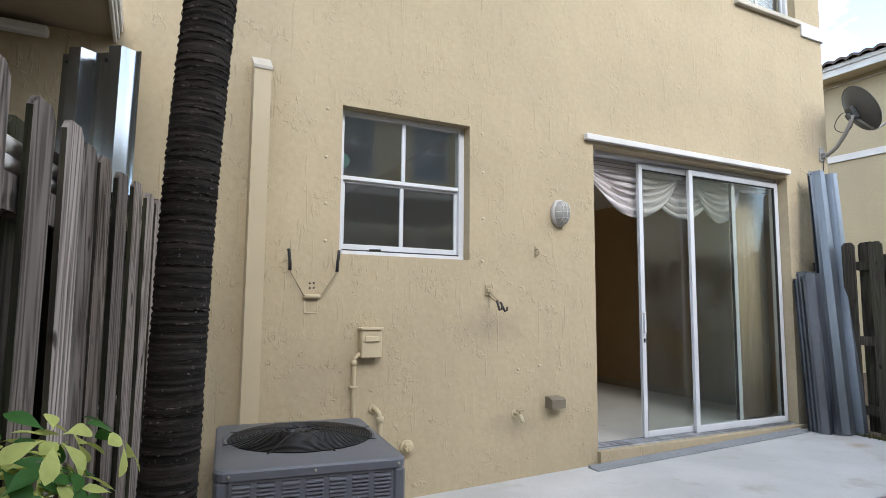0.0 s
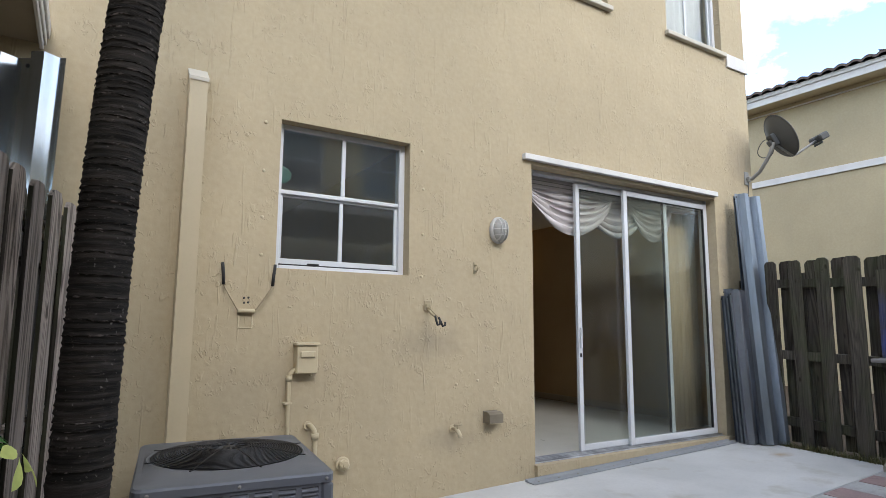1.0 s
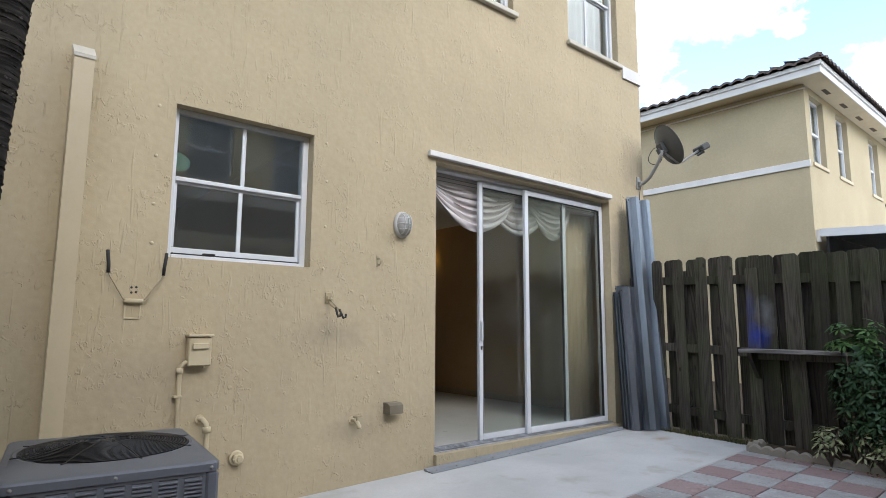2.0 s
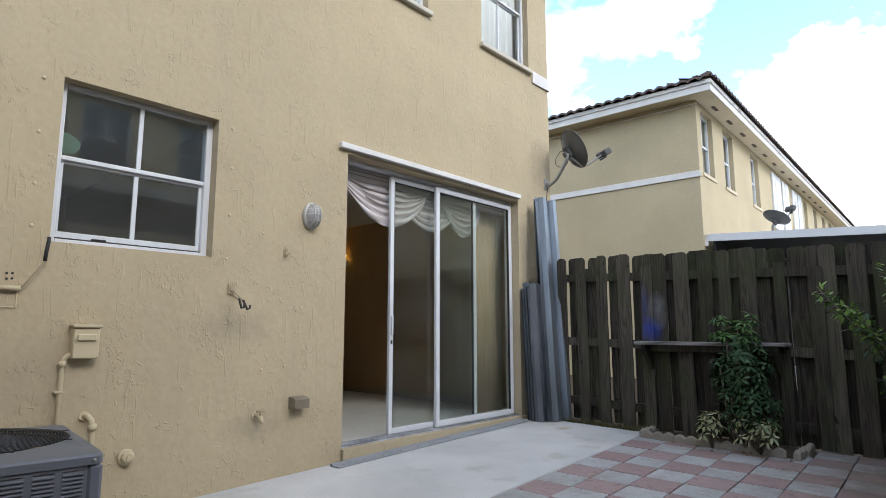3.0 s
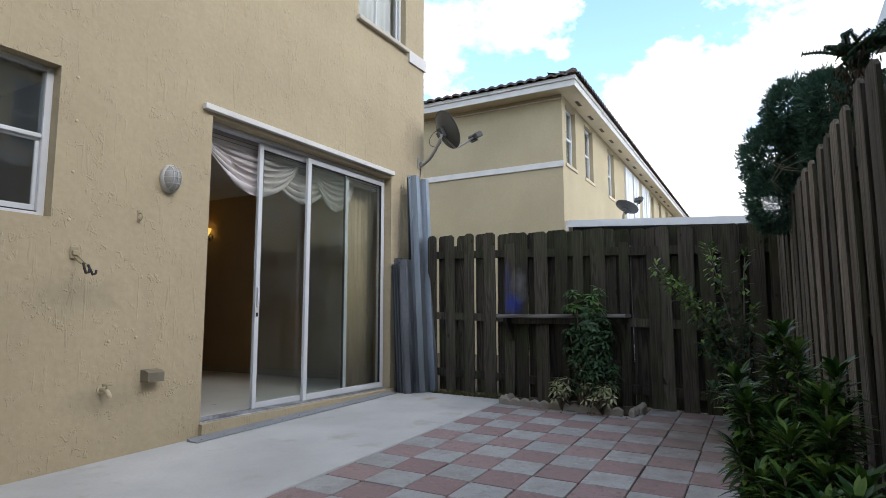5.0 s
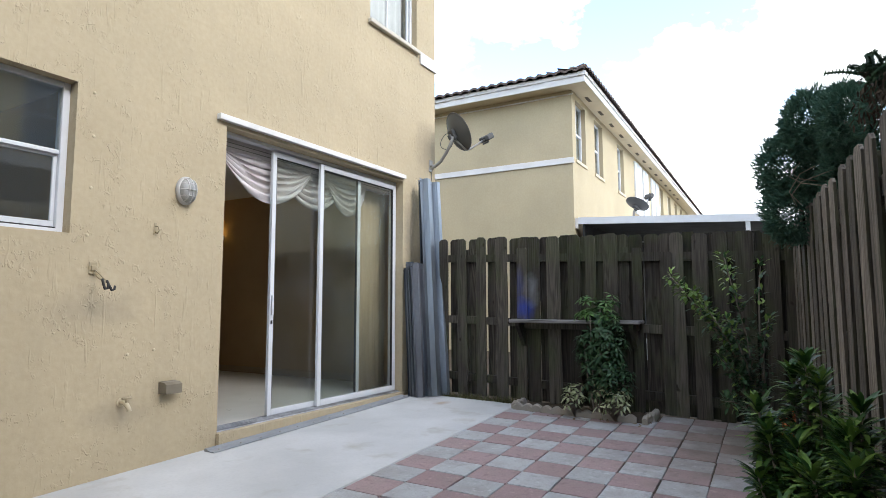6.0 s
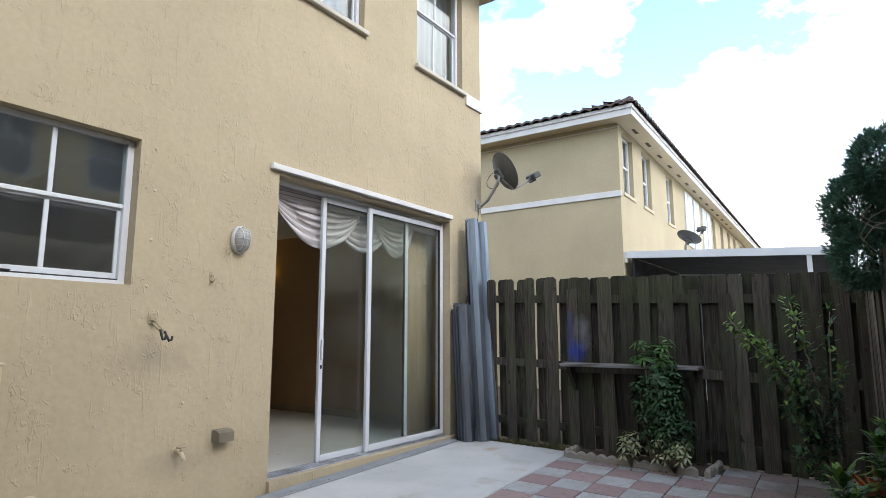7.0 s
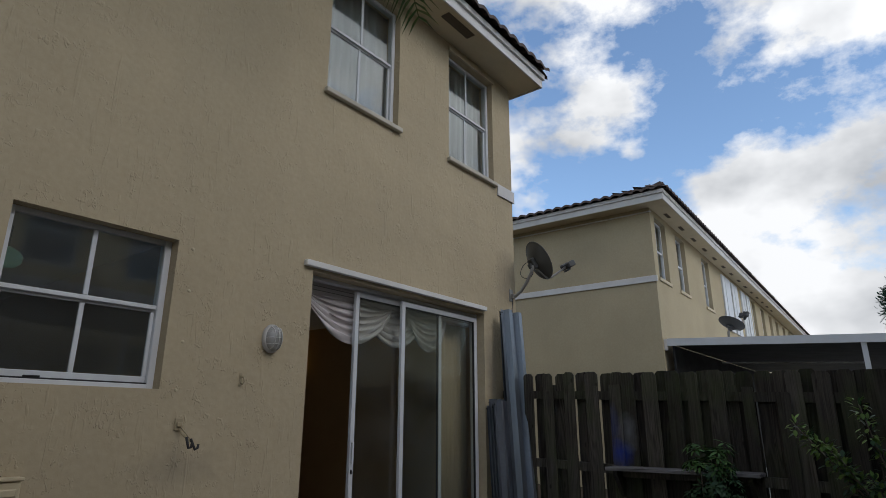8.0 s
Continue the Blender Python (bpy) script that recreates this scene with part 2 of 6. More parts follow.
mt_cream_metal = painted("cream_painted_metal", (0.50, 0.42, 0.275), 0.55, 0.2)
mt_white = painted("white_aluminium", (0.60, 0.61, 0.625), 0.38, 0.18)
mt_trim = painted("off_white_trim", (0.62, 0.60, 0.575), 0.6, 0.25)
mt_trim_dull = painted("weathered_sill_paint", (0.50, 0.46, 0.38), 0.7, 0.4)
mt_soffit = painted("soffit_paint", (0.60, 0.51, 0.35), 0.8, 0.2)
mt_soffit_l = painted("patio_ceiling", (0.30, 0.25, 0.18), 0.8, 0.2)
mt_dark_vent = painted("vent_mesh", (0.10, 0.075, 0.05), 0.8, 0.2)
mt_tile = Mat("roof_clay", 0.85)
mt_tile.color(mt_tile.mix(mt_tile.noise(3, 4, where="World"), (0.045, 0.034, 0.030), (0.12, 0.085, 0.072)))
mt_tile = mt_tile.m
mt_galv = metal_sheet("galvanised_steel", (0.31, 0.35, 0.40), 0.40)
mt_galv_shiny = metal_sheet("shiny_galvanised_steel", (0.62, 0.66, 0.69), 0.13)
mt_galv_dull = metal_sheet("dull_galvanised_steel", (0.27, 0.285, 0.32), 0.45)
mt_alu = metal_sheet("mill_aluminium", (0.62, 0.63, 0.65), 0.4)
mt_strip = painted("dull_zinc", (0.25, 0.26, 0.27), 0.7, 0.4, 0.2)
mt_slab = concrete("patio_concrete", (0.54, 0.535, 0.515), 0.55)
mt_kerb = concrete("kerb_concrete", (0.42, 0.40, 0.36), 0.5)
mt_scallop = concrete("edging_concrete", (0.32, 0.285, 0.235), 0.5)
mt_pav_pink = paver_mat("pink_paver", (0.275, 0.190, 0.181), (0.335, 0.24, 0.229))
mt_pav_grey = paver_mat("grey_paver", (0.34, 0.337, 0.327), (0.415, 0.41, 0.40))
mt_soil = Mat("soil", 0.95, spec=0.1)
mt_soil.color(mt_soil.mix(mt_soil.noise(14, 6, where="World"), (0.03, 0.022, 0.015), (0.11, 0.085, 0.06)))
mt_soil.bump(mt_soil.noise(30, 6, where="World"), 0.8, 0.02)
mt_soil = mt_soil.m
mt_wood_l = wood("weathered_grey_wood", (0.41, 0.365, 0.338), (0.065, 0.053, 0.046), rings=0.40)
mt_wood_b = wood("weathered_brown_wood", (0.118, 0.106, 0.090), (0.030, 0.026, 0.021), 0.36, True, rings=0.12)
mt_wood_r = wood("weathered_tan_wood", (0.29, 0.26, 0.225), (0.060, 0.052, 0.044), 0.1, rings=0.16)
# near-black copy of the fence wood: shade between boards put into the colour
mt_wood_shaded = wood("shaded_gap_wood", (0.072, 0.062, 0.052), (0.018, 0.015, 0.013), 0.3)
mt_shelf = wood("grey_shelf_wood", (0.20, 0.195, 0.20), (0.05, 0.046, 0.045), 0.0, False, 1)
mt_pvc = painted("white_pvc", (0.78, 0.76, 0.72), 0.35, 0.2)
mt_bark = Mat("palm_bark", 0.92, spec=0.15)
_ring = mt_bark.noise(1.0, 5, 0.6, (3, 3, 44), "World", 0.4)
_spot = mt_bark.noise(1.0, 5, 0.6, (22, 22, 120), "World", 0.3)
_c = mt_bark.mix(mt_bark.ramp(_ring, 0.40, 0.66), (0.010, 0.009, 0.008), (0.036, 0.031, 0.027))
_c = mt_bark.mix(mt_bark.math("MULTIPLY", mt_bark.ramp(_spot, 0.54, 0.70), 0.3), _c, (0.085, 0.070, 0.062))
_c = mt_bark.mix(mt_bark.math("MULTIPLY", mt_bark.ramp(mt_bark.noise(70, 3, where="World"), 0.66, 0.74), 0.5), _c, (0.22, 0.20, 0.18))
mt_bark.color(_c)
mt_bark.bump(mt_bark.math("ADD", _ring, mt_bark.math("MULTIPLY", _spot, 0.4)), 0.40, 0.010)
mt_bark = mt_bark.m
mt_scar = Mat("palm_ring_scar", 0.95, spec=0.1)
mt_scar.color(mt_scar.mix(mt_scar.ramp(mt_scar.noise(38, 4, where="World"), 0.52, 0.66), (0.014, 0.012, 0.010), (0.095, 0.080, 0.074)))
mt_scar = mt_scar.m
mt_twig = painted("grey_twig", (0.16, 0.13, 0.10), 0.9, 0.4)
mt_leaf_dark = foliage("glossy_dark_leaf", (0.018, 0.046, 0.018), (0.060, 0.115, 0.052), 0.2)
mt_leaf_mid = foliage("green_leaf", (0.035, 0.085, 0.02), (0.08, 0.16, 0.04), 0.35)
mt_leaf_fresh = foliage("fresh_leaf", (0.065, 0.13, 0.022), (0.14, 0.22, 0.045), 0.3)
mt_leaf_young = foliage("young_shrub_leaf", (0.10, 0.18, 0.04), (0.22, 0.32, 0.08), 0.35)
mt_leaf_var = foliage("variegated_leaf", (0.44, 0.53, 0.12), (0.68, 0.70, 0.27), 0.4, 0.35)
mt_leaf_deep = foliage("deep_green_leaf", (0.018, 0.052, 0.012), (0.044, 0.105, 0.025), 0.25)
mt_leaf_pale = foliage("pale_green_leaf", (0.22, 0.26, 0.12), (0.42, 0.44, 0.27), 0.4)
mt_leaf_varg = foliage("variegated_green_leaf", (0.022, 0.085, 0.022), (0.07, 0.19, 0.04), 0.3, 0.25)
mt_leaf_red = foliage("red_leaf", (0.34, 0.05, 0.02), (0.45, 0.13, 0.03), 0.4)
mt_conifer = foliage("conifer_needles", (0.034, 0.080, 0.055), (0.080, 0.150, 0.105), 0.55, 0.25)
mt_arau = foliage("stiff_scale_foliage", (0.016, 0.040, 0.022), (0.045, 0.085, 0.045), 0.4, 0.05)
mt_deadleaf = foliage("withered_leaf", (0.030, 0.022, 0.015), (0.065, 0.050, 0.034), 0.7, 0.1)
mt_deadtwig = painted("bare_twig", (0.17, 0.14, 0.105), 0.9, 0.4)
mt_palm_leaf = foliage("palm_leaflet", (0.04, 0.08, 0.025), (0.12, 0.14, 0.05), 0.45)
mt_ac = painted("grey_ac_enamel", (0.122, 0.129, 0.147), 0.48, 0.4)
mt_black = painted("black_wire", (0.012, 0.012, 0.014), 0.45, 0.2)
mt_hub = painted("guard_hub_grey", (0.024, 0.025, 0.028), 0.5, 0.3)
mt_rubber = painted("black_rubber", (0.015, 0.014, 0.014), 0.6, 0.2)
mt_blade = painted("fan_blade_grey", (0.022, 0.023, 0.025), 0.5, 0.3)
# near-black fill: the shade of hollows and undersides put into the colour
mt_shade_black = painted("shade_black", (0.01, 0.01, 0.011), 0.9, 0.2)
mt_dish = painted("dish_grey", (0.085, 0.085, 0.082), 0.7, 0.3)
mt_arm = painted("dish_arm_metal", (0.24, 0.23, 0.21), 0.45, 0.3)
mt_lampgrey = painted("lamp_housing", (0.41, 0.395, 0.37), 0.5, 0.2)
mt_frost = painted("frosted_lamp_glass", (0.33, 0.325, 0.31), 0.25, 0.1)
mt_ventcap = painted("vent_hood_tan", (0.22, 0.185, 0.13), 0.6, 0.7)
mt_far_glass = painted("far_window_glass", (0.07, 0.075, 0.08), 0.08, 0.1)
mt_brass = painted("aged_brass_paint", (0.35, 0.285, 0.175), 0.5, 0.5)
mt_room = painted("room_paint", (0.46, 0.31, 0.16), 0.85, 0.15)
mt_skirt = painted("skirting_paint", (0.40, 0.31, 0.20), 0.6, 0.2)
mt_floor_in = painted("floor_tile", (0.66, 0.63, 0.57), 0.3, 0.15)
mt_ceil_in = painted("ceiling_paint", (0.62, 0.58, 0.52), 0.9, 0.1)
mt_swag = painted("white_satin", (0.55, 0.505, 0.50), 0.55, 0.1)
mt_drape = painted("beige_sheer", (0.37, 0.29, 0.185), 0.75, 0.2)
mt_curtain = Mat("white_curtain", 0.85, spec=0.15)
mt_curtain = mt_curtain.color(mt_curtain.mix(mt_curtain.noise(1.5, 2, where="World"), (0.36, 0.38, 0.40), (0.44, 0.46, 0.48))).m

glass = Mat("window_glass", 0.015)
glass.b.inputs["Base Color"].default_value = (0.80, 0.86, 0.84, 1)
_tr = glass.n.new("ShaderNodeBsdfTransparent")
_tr.inputs[0].default_value = (0.90, 0.93, 0.91, 1)
_gl = glass.n.new("ShaderNodeBsdfGlossy")
_gl.inputs["Roughness"].default_value = 0.045
_lw = glass.n.new("ShaderNodeLayerWeight")
_lw.inputs["Blend"].default_value = 0.5
_k = glass.math("ADD", glass.math("MULTIPLY", glass.math("POWER", _lw.outputs["Facing"], 5.0), 0.88), 0.12)
_ms = glass.n.new("ShaderNodeMixShader")
glass.l.new(_k, _ms.inputs[0])
glass.l.new(_tr.outputs[0], _ms.inputs[1])
glass.l.new(_gl.outputs[0], _ms.inputs[2])
# a thin film of dust
_du = glass.n.new("ShaderNodeBsdfDiffuse")
_du.inputs[0].default_value = (0.62, 0.66, 0.68, 1)
_md = glass.n.new("ShaderNodeMixShader")
glass.l.new(glass.math("MULTIPLY", glass.ramp(glass.noise(2.2, 4, where="World"), 0.3, 0.7), 0.02), _md.inputs[0])
glass.l.new(_ms.outputs[0], _md.inputs[1])
glass.l.new(_du.outputs[0], _md.inputs[2])
glass.l.new(_md.outputs[0], glass.n["Material Output"].inputs[0])
mt_glass = glass.m
screen = Mat("insect_mesh", 0.8)
screen.color((0.10, 0.105, 0.10))
_tr = screen.n.new("ShaderNodeBsdfTransparent")
_ms = screen.n.new("ShaderNodeMixShader")
_ms.inputs[0].default_value = 0.09
screen.l.new(_tr.outputs[0], _ms.inputs[1])
screen.l.new(screen.b.outputs[0], _ms.inputs[2])
screen.l.new(_ms.outputs[0], screen.n["Material Output"].inputs[0])
mt_screen = screen.m


mt_glass_door = mt_glass.copy()
mt_glass_door.name = "door_glass"
for nd in mt_glass_door.node_tree.nodes:
    if nd.type == "MATH" and nd.operation == "ADD":
        nd.inputs[1].default_value = 0.075
    if nd.type == "BSDF_GLOSSY":
        nd.inputs["Roughness"].default_value = 0.10


def glow(name, color, strength):
    M = Mat(name, 0.4)
    M.color(color)
    M.b.inputs["Emission Color"].default_value = (*color, 1)
    M.b.inputs["Emission Strength"].default_value = strength
    return M.m


mt_sconce = glow("lit_sconce_glass", (1.0, 0.66, 0.16), 1.1)
mt_pendant = glow("pale_green_glass", (0.32, 0.66, 0.56), 0.16)


# ---- mesh helpers ----
class Mesh:
    def __init__(self):
        self.v, self.f, self.s = [], [], []

    def add(self, verts, faces, smooth=False):
        o = len(self.v)
        self.v += [tuple(p) for p in verts]
        self.f += [tuple(i + o for i in q) for q in faces]
        self.s += [smooth] * len(faces)
        return self

    def box(self, x0, x1, y0, y1, z0, z1, c=0.003):
        c = min(c, 0.45 * min(x1 - x0, y1 - y0, z1 - z0))
        if c <= 0:
            vs = [(x, y, z) for x in (x0, x1) for y in (y0, y1) for z in (z0, z1)]
            return self.add(vs, [(0, 1, 3, 2), (4, 6, 7, 5), (0, 4, 5, 1), (2, 3, 7, 6), (0, 2, 6, 4), (1, 5, 7, 3)])
        vs, ix = [], {}
        for i, (x, sx) in enumerate(((x0, 1), (x1, -1))):
            for j, (y, sy) in enumerate(((y0, 1), (y1, -1))):
                for k, (z, sz) in enumerate(((z0, 1), (z1, -1))):
                    for a in range(3):
                        p = [x + sx * c, y + sy * c, z + sz * c]
                        p[a] = (x, y, z)[a]
                        ix[i, j, k, a] = len(vs)
                        vs.append(p)
        fs = []
        for a in range(3):
            for s in (0, 1):
                ring = []
                for u, w in ((0, 0), (1, 0), (1, 1), (0, 1)):
                    key = [u, w]
                    key.insert(a, s)
                    ring.append(ix[(*key, a)])
                fs.append(ring if s == (a != 1) else ring[::-1])
        for a in range(3):
            b, d = [q for q in range(3) if q != a]
            for u in (0, 1):
                for w in (0, 1):
                    k0, k1 = [0, 0, 0], [0, 0, 0]
                    k0[a], k1[a] = 0, 1
                    k0[b] = k1[b] = u
                    k0[d] = k1[d] = w
                    fs.append([ix[(*k0, b)], ix[(*k1, b)], ix[(*k1, d)], ix[(*k0, d)]])
        for i in (0, 1):
            for j in (0, 1):
                for k in (0, 1):
                    fs.append([ix[i, j, k, 0], ix[i, j, k, 1], ix[i, j, k, 2]])
        return self.add(vs, fs)

    def tube(self, pts, r, n=10, closed=False, smooth=True):
        pts = [Vector(p) for p in pts]
        rs = r if isinstance(r, (list, tuple)) else [r] * len(pts)
        ref = None
        vs, fs = [], []
        for i, p in enumerate(pts):
            if closed:
                d = pts[(i + 1) % len(pts)] - pts[i - 1]
            else:
                d = pts[min(i + 1, len(pts) - 1)] - pts[max(i - 1, 0)]
            d.normalize()
            if ref is None:
                ref = d.orthogonal().normalized()
            u = (ref - d * ref.dot(d)).normalized()
            ref = u
            w = d.cross(u)
            for k in range(n):
                a = 2 * math.pi * k / n
                vs.append(p + (u * math.cos(a) + w * math.sin(a)) * rs[i])
        m = len(pts)
        for i in range(m if closed else m - 1):
            for k in range(n):
                a, b = i * n, ((i + 1) % m) * n
                fs.append((a + k, a + (k + 1) % n, b + (k + 1) % n, b + k))
        self.add(vs, fs, smooth)
        if not closed:
            o = len(self.v) - len(vs)
            self.f += [tuple(o + k for k in range(n))[::-1], tuple(o + (m - 1) * n + k for k in range(n))]
            self.s += [False, False]
        return self

    def lathe(self, prof, n=24, m=None, smooth=True):
        vs, fs = [], []
        for r, z in prof:
            for k in range(n):
                a = 2 * math.pi * k / n
                vs.append(Vector((r * math.cos(a), r * math.sin(a), z)))
        for i in range(len(prof) - 1):
            for k in range(n):
                fs.append((i * n + k, i * n + (k + 1) % n, (i + 1) * n + (k + 1) % n, (i + 1) * n + k))
        if m is not None:
            vs = [m @ p for p in vs]
        return self.add(vs, fs, smooth)

    def sheet(self, rows, smooth=True, thick=0.0, normal=(0, 1, 0)):
        """A grid surface from rows of points; with a thickness it gets a back and edges."""
        h, w = len(rows), len(rows[0])
        vs = [Vector(p) for r in rows for p in r]
        fs = [(i * w + j, i * w + j + 1, (i + 1) * w + j + 1, (i + 1) * w + j) for i in range(h - 1) for j in range(w - 1)]
        if thick:
            o = len(vs)
            vs += [p + Vector(normal) * thick for p in vs]
            fs += [tuple(q + o for q in f)[::-1] for f in fs]
            rim = [j for j in range(w)] + [i * w + w - 1 for i in range(1, h)] + [(h - 1) * w + j for j in range(w - 2, -1, -1)] + [i * w for i in range(h - 2, 0, -1)]
            fs += [(a, b, b + o, a + o) for a, b in zip(rim, rim[1:] + rim[:1])]
        return self.add(vs, fs, smooth)

    def move(self, m):
        self.v = [tuple(m @ Vector(p)) for p in self.v]
        return self

    def data(self, name, mat):
        me = bpy.data.meshes.new(name)
        me.from_pydata(self.v, [], self.f)
        me.polygons.foreach_set("use_smooth", self.s)
        for m in (mat if isinstance(mat, (list, tuple)) else [mat]):
            me.materials.append(m)
        me.update()
        return me


def fix_normals(me):
    bm = bmesh.new()
    bm.from_mesh(me)
    bmesh.ops.remove_doubles(bm, verts=bm.verts, dist=1e-5)
    bmesh.ops.recalc_face_normals(bm, faces=bm.faces)
    bm.to_mesh(me)
    bm.free()


def part(name, m, mat, parent=None, label="", fix=True):
    me = m.data(name, mat)
    if fix:
        fix_normals(me)
    ob = new(name, me)
    if parent is not None:
        ob.parent = parent
    return tagged(ob, label)


def thing(name, label, category, place=None, kind="", group=""):
    """An Empty at the thing's base, that its parts hang from."""
    ob = new(name)
    ob.empty_display_size = 0.1
    if place is not None:
        ob.matrix_world = place
    return tagged(ob, label, category, group, kind)


def piece(name, me, parent, m):
    ob = new(name, me)
    ob.parent = parent
    ob.matrix_basis = m
    return ob


def solid_wall(x0, x1, z0, z1, y0, y1, holes):
    """A wall slab along x with openings cut through; holes are (x0, x1, z0, z1)."""
    xs = sorted({x0, x1, *[h[0] for h in holes], *[h[1] for h in holes]})
    zs = sorted({z0, z1, *[h[2] for h in holes], *[h[3] for h in holes]})
    full = {}
    for i in range(len(xs) - 1):
        for k in range(len(zs) - 1):
            cx, cz = (xs[i] + xs[i + 1]) / 2, (zs[k] + zs[k + 1]) / 2
            full[i, k] = not any(h[0] < cx < h[1] and h[2] < cz < h[3] for h in holes)
    m = Mesh()
    for (i, k), on in full.items():
        if not on:
            continue
        a, b, c, d = xs[i], xs[i + 1], zs[k], zs[k + 1]
        m.add([(a, y0, c), (b, y0, c), (b, y0, d), (a, y0, d)], [(0, 1, 2, 3)])
        m.add([(a, y1, c), (b, y1, c), (b, y1, d), (a, y1, d)], [(3, 2, 1, 0)])
        for di, dk, p, q in ((-1, 0, (a, c), (a, d)), (1, 0, (b, d), (b, c)), (0, -1, (b, c), (a, c)), (0, 1, (a, d), (b, d))):
            if not full.get((i + di, k + dk), False):
                m.add([(p[0], y0, p[1]), (q[0], y0, q[1]), (q[0], y1, q[1]), (p[0], y1, p[1])], [(0, 1, 2, 3)])
    return m


# ---- ground ----
def gz(x, y=-1.4):
    """The yard rises gently towards the back fence and falls away from the house."""
    return 0.0246 * (min(max(x, -3.0), 6.6) - 3.2) + 0.0178 * (min(max(y, -5.0), 0.0) + 1.4) - 0.002


PX, PY, PAVE, SKEW = 4.499, -1.397, 0.282, radians(1.55)


def laid(u, v):
    """A point of the paver grid: u along the slab's edge, v away from the house."""
    return PX + u * math.cos(SKEW) + v * math.sin(SKEW), PY + u * math.sin(SKEW) - v * math.cos(SKEW)



g = Mesh()
gx = [-1500, -60, -12, -3, 0, 3, 6.6, 12, 60, 1500]
gy = [-1500, -60, -12, -5, -2, 0, 3, 12, 60, 1500]
g.sheet([[(x, y, gz(x, y) - 0.05) for x in gx] for y in gy], False)
tagged(part("ground", g, mt_soil, label="dark bare soil and lawn around the houses", fix=False), "dark bare soil and mulch around the yard", "ground", kind="structure")


def sloped(x0, x1, y0, y1, top, thick, n=2):
    m = Mesh()
    for k in range(n):
        a, b = x0 + (x1 - x0) * k / n, x0 + (x1 - x0) * (k + 1) / n
        vs = [(x, y, gz(x, y) + top - t) for x in (a, b) for y in (y0, y1) for t in (thick, 0)]
        m.add(vs, [(0, 1, 3, 2), (4, 6, 7, 5), (0, 4, 5, 1), (2, 3, 7, 6), (0, 2, 6, 4), (1, 5, 7, 3)])
    return m


m = Mesh()
for a, b in ((-0.6, 2.7), (2.7, 6.02)):
    ya, yb = PY + 0.006 + (a - PX) * math.tan(SKEW), PY + 0.006 + (b - PX) * math.tan(SKEW)
    # the outer edge is rounded over by the trowel
    pts = []
    for x, ye in ((a, ya), (b, yb)):
        pts += [(x, -0.002, gz(x, 0) - 0.12), (x, ye, gz(x, ye) - 0.12), (x, ye, gz(x, ye) - 0.012), (x, ye + 0.004, gz(x, ye) - 0.003), (x, ye + 0.014, gz(x, ye)), (x, -0.002, gz(x, 0))]
    m.add(pts, [(k, (k + 1) % 6, 6 + (k + 1) % 6, 6 + k) for k in range(6)] + [tuple(range(6))[::-1], tuple(range(6, 12))])
tagged(part("pavement", m, mt_slab), "pale grey poured concrete patio slab along the house wall", "patio slab", kind="structure")
tagged(part("pavement", sloped(12.2, 60, -4.2, 0.05, 0.0, 0.1), mt_slab), "pale concrete patio behind the next house", "patio slab", kind="structure")

# ---- own house: rear wall ----
DOOR = (3.305, 5.83, 0.122, 2.56)
KWIN = (1.192, 2.148, 1.562, 2.54)
UWIN1 = (5.165, 6.115, 4.278, 5.70)
UWIN2 = (3.325, 4.29, 4.278, 5.70)
WALL_X0, WALL_X1, WALL_T = -6.0, 6.55, 0.2
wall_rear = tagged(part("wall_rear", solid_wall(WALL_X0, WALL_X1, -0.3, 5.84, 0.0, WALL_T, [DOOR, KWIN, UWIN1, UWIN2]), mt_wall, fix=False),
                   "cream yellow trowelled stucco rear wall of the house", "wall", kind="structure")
m = Mesh().box(WALL_X1 - 0.2, WALL_X1, WALL_T, 8.0, -0.3, 5.84, 0)
m.box(WALL_X0, WALL_X1 - 0.2, 7.8, 8.0, -0.3, 5.84, 0)
m.box(WALL_X0, WALL_X0 + 0.2, WALL_T, 7.8, -0.3, 5.84, 0)
tagged(part("wall_side", m, mt_wall, fix=False), "cream yellow stucco side and far walls of the house", "wall", kind="structure")
tagged(part("trim", Mesh().box(6.18, 6.575, -0.022, 0.0, 4.135, 4.29).box(6.55, 6.575, 0.0, 8.0, 4.135, 4.29), mt_trim),
       "off-white painted stucco band at the corner of the house", "trim", kind="structure")


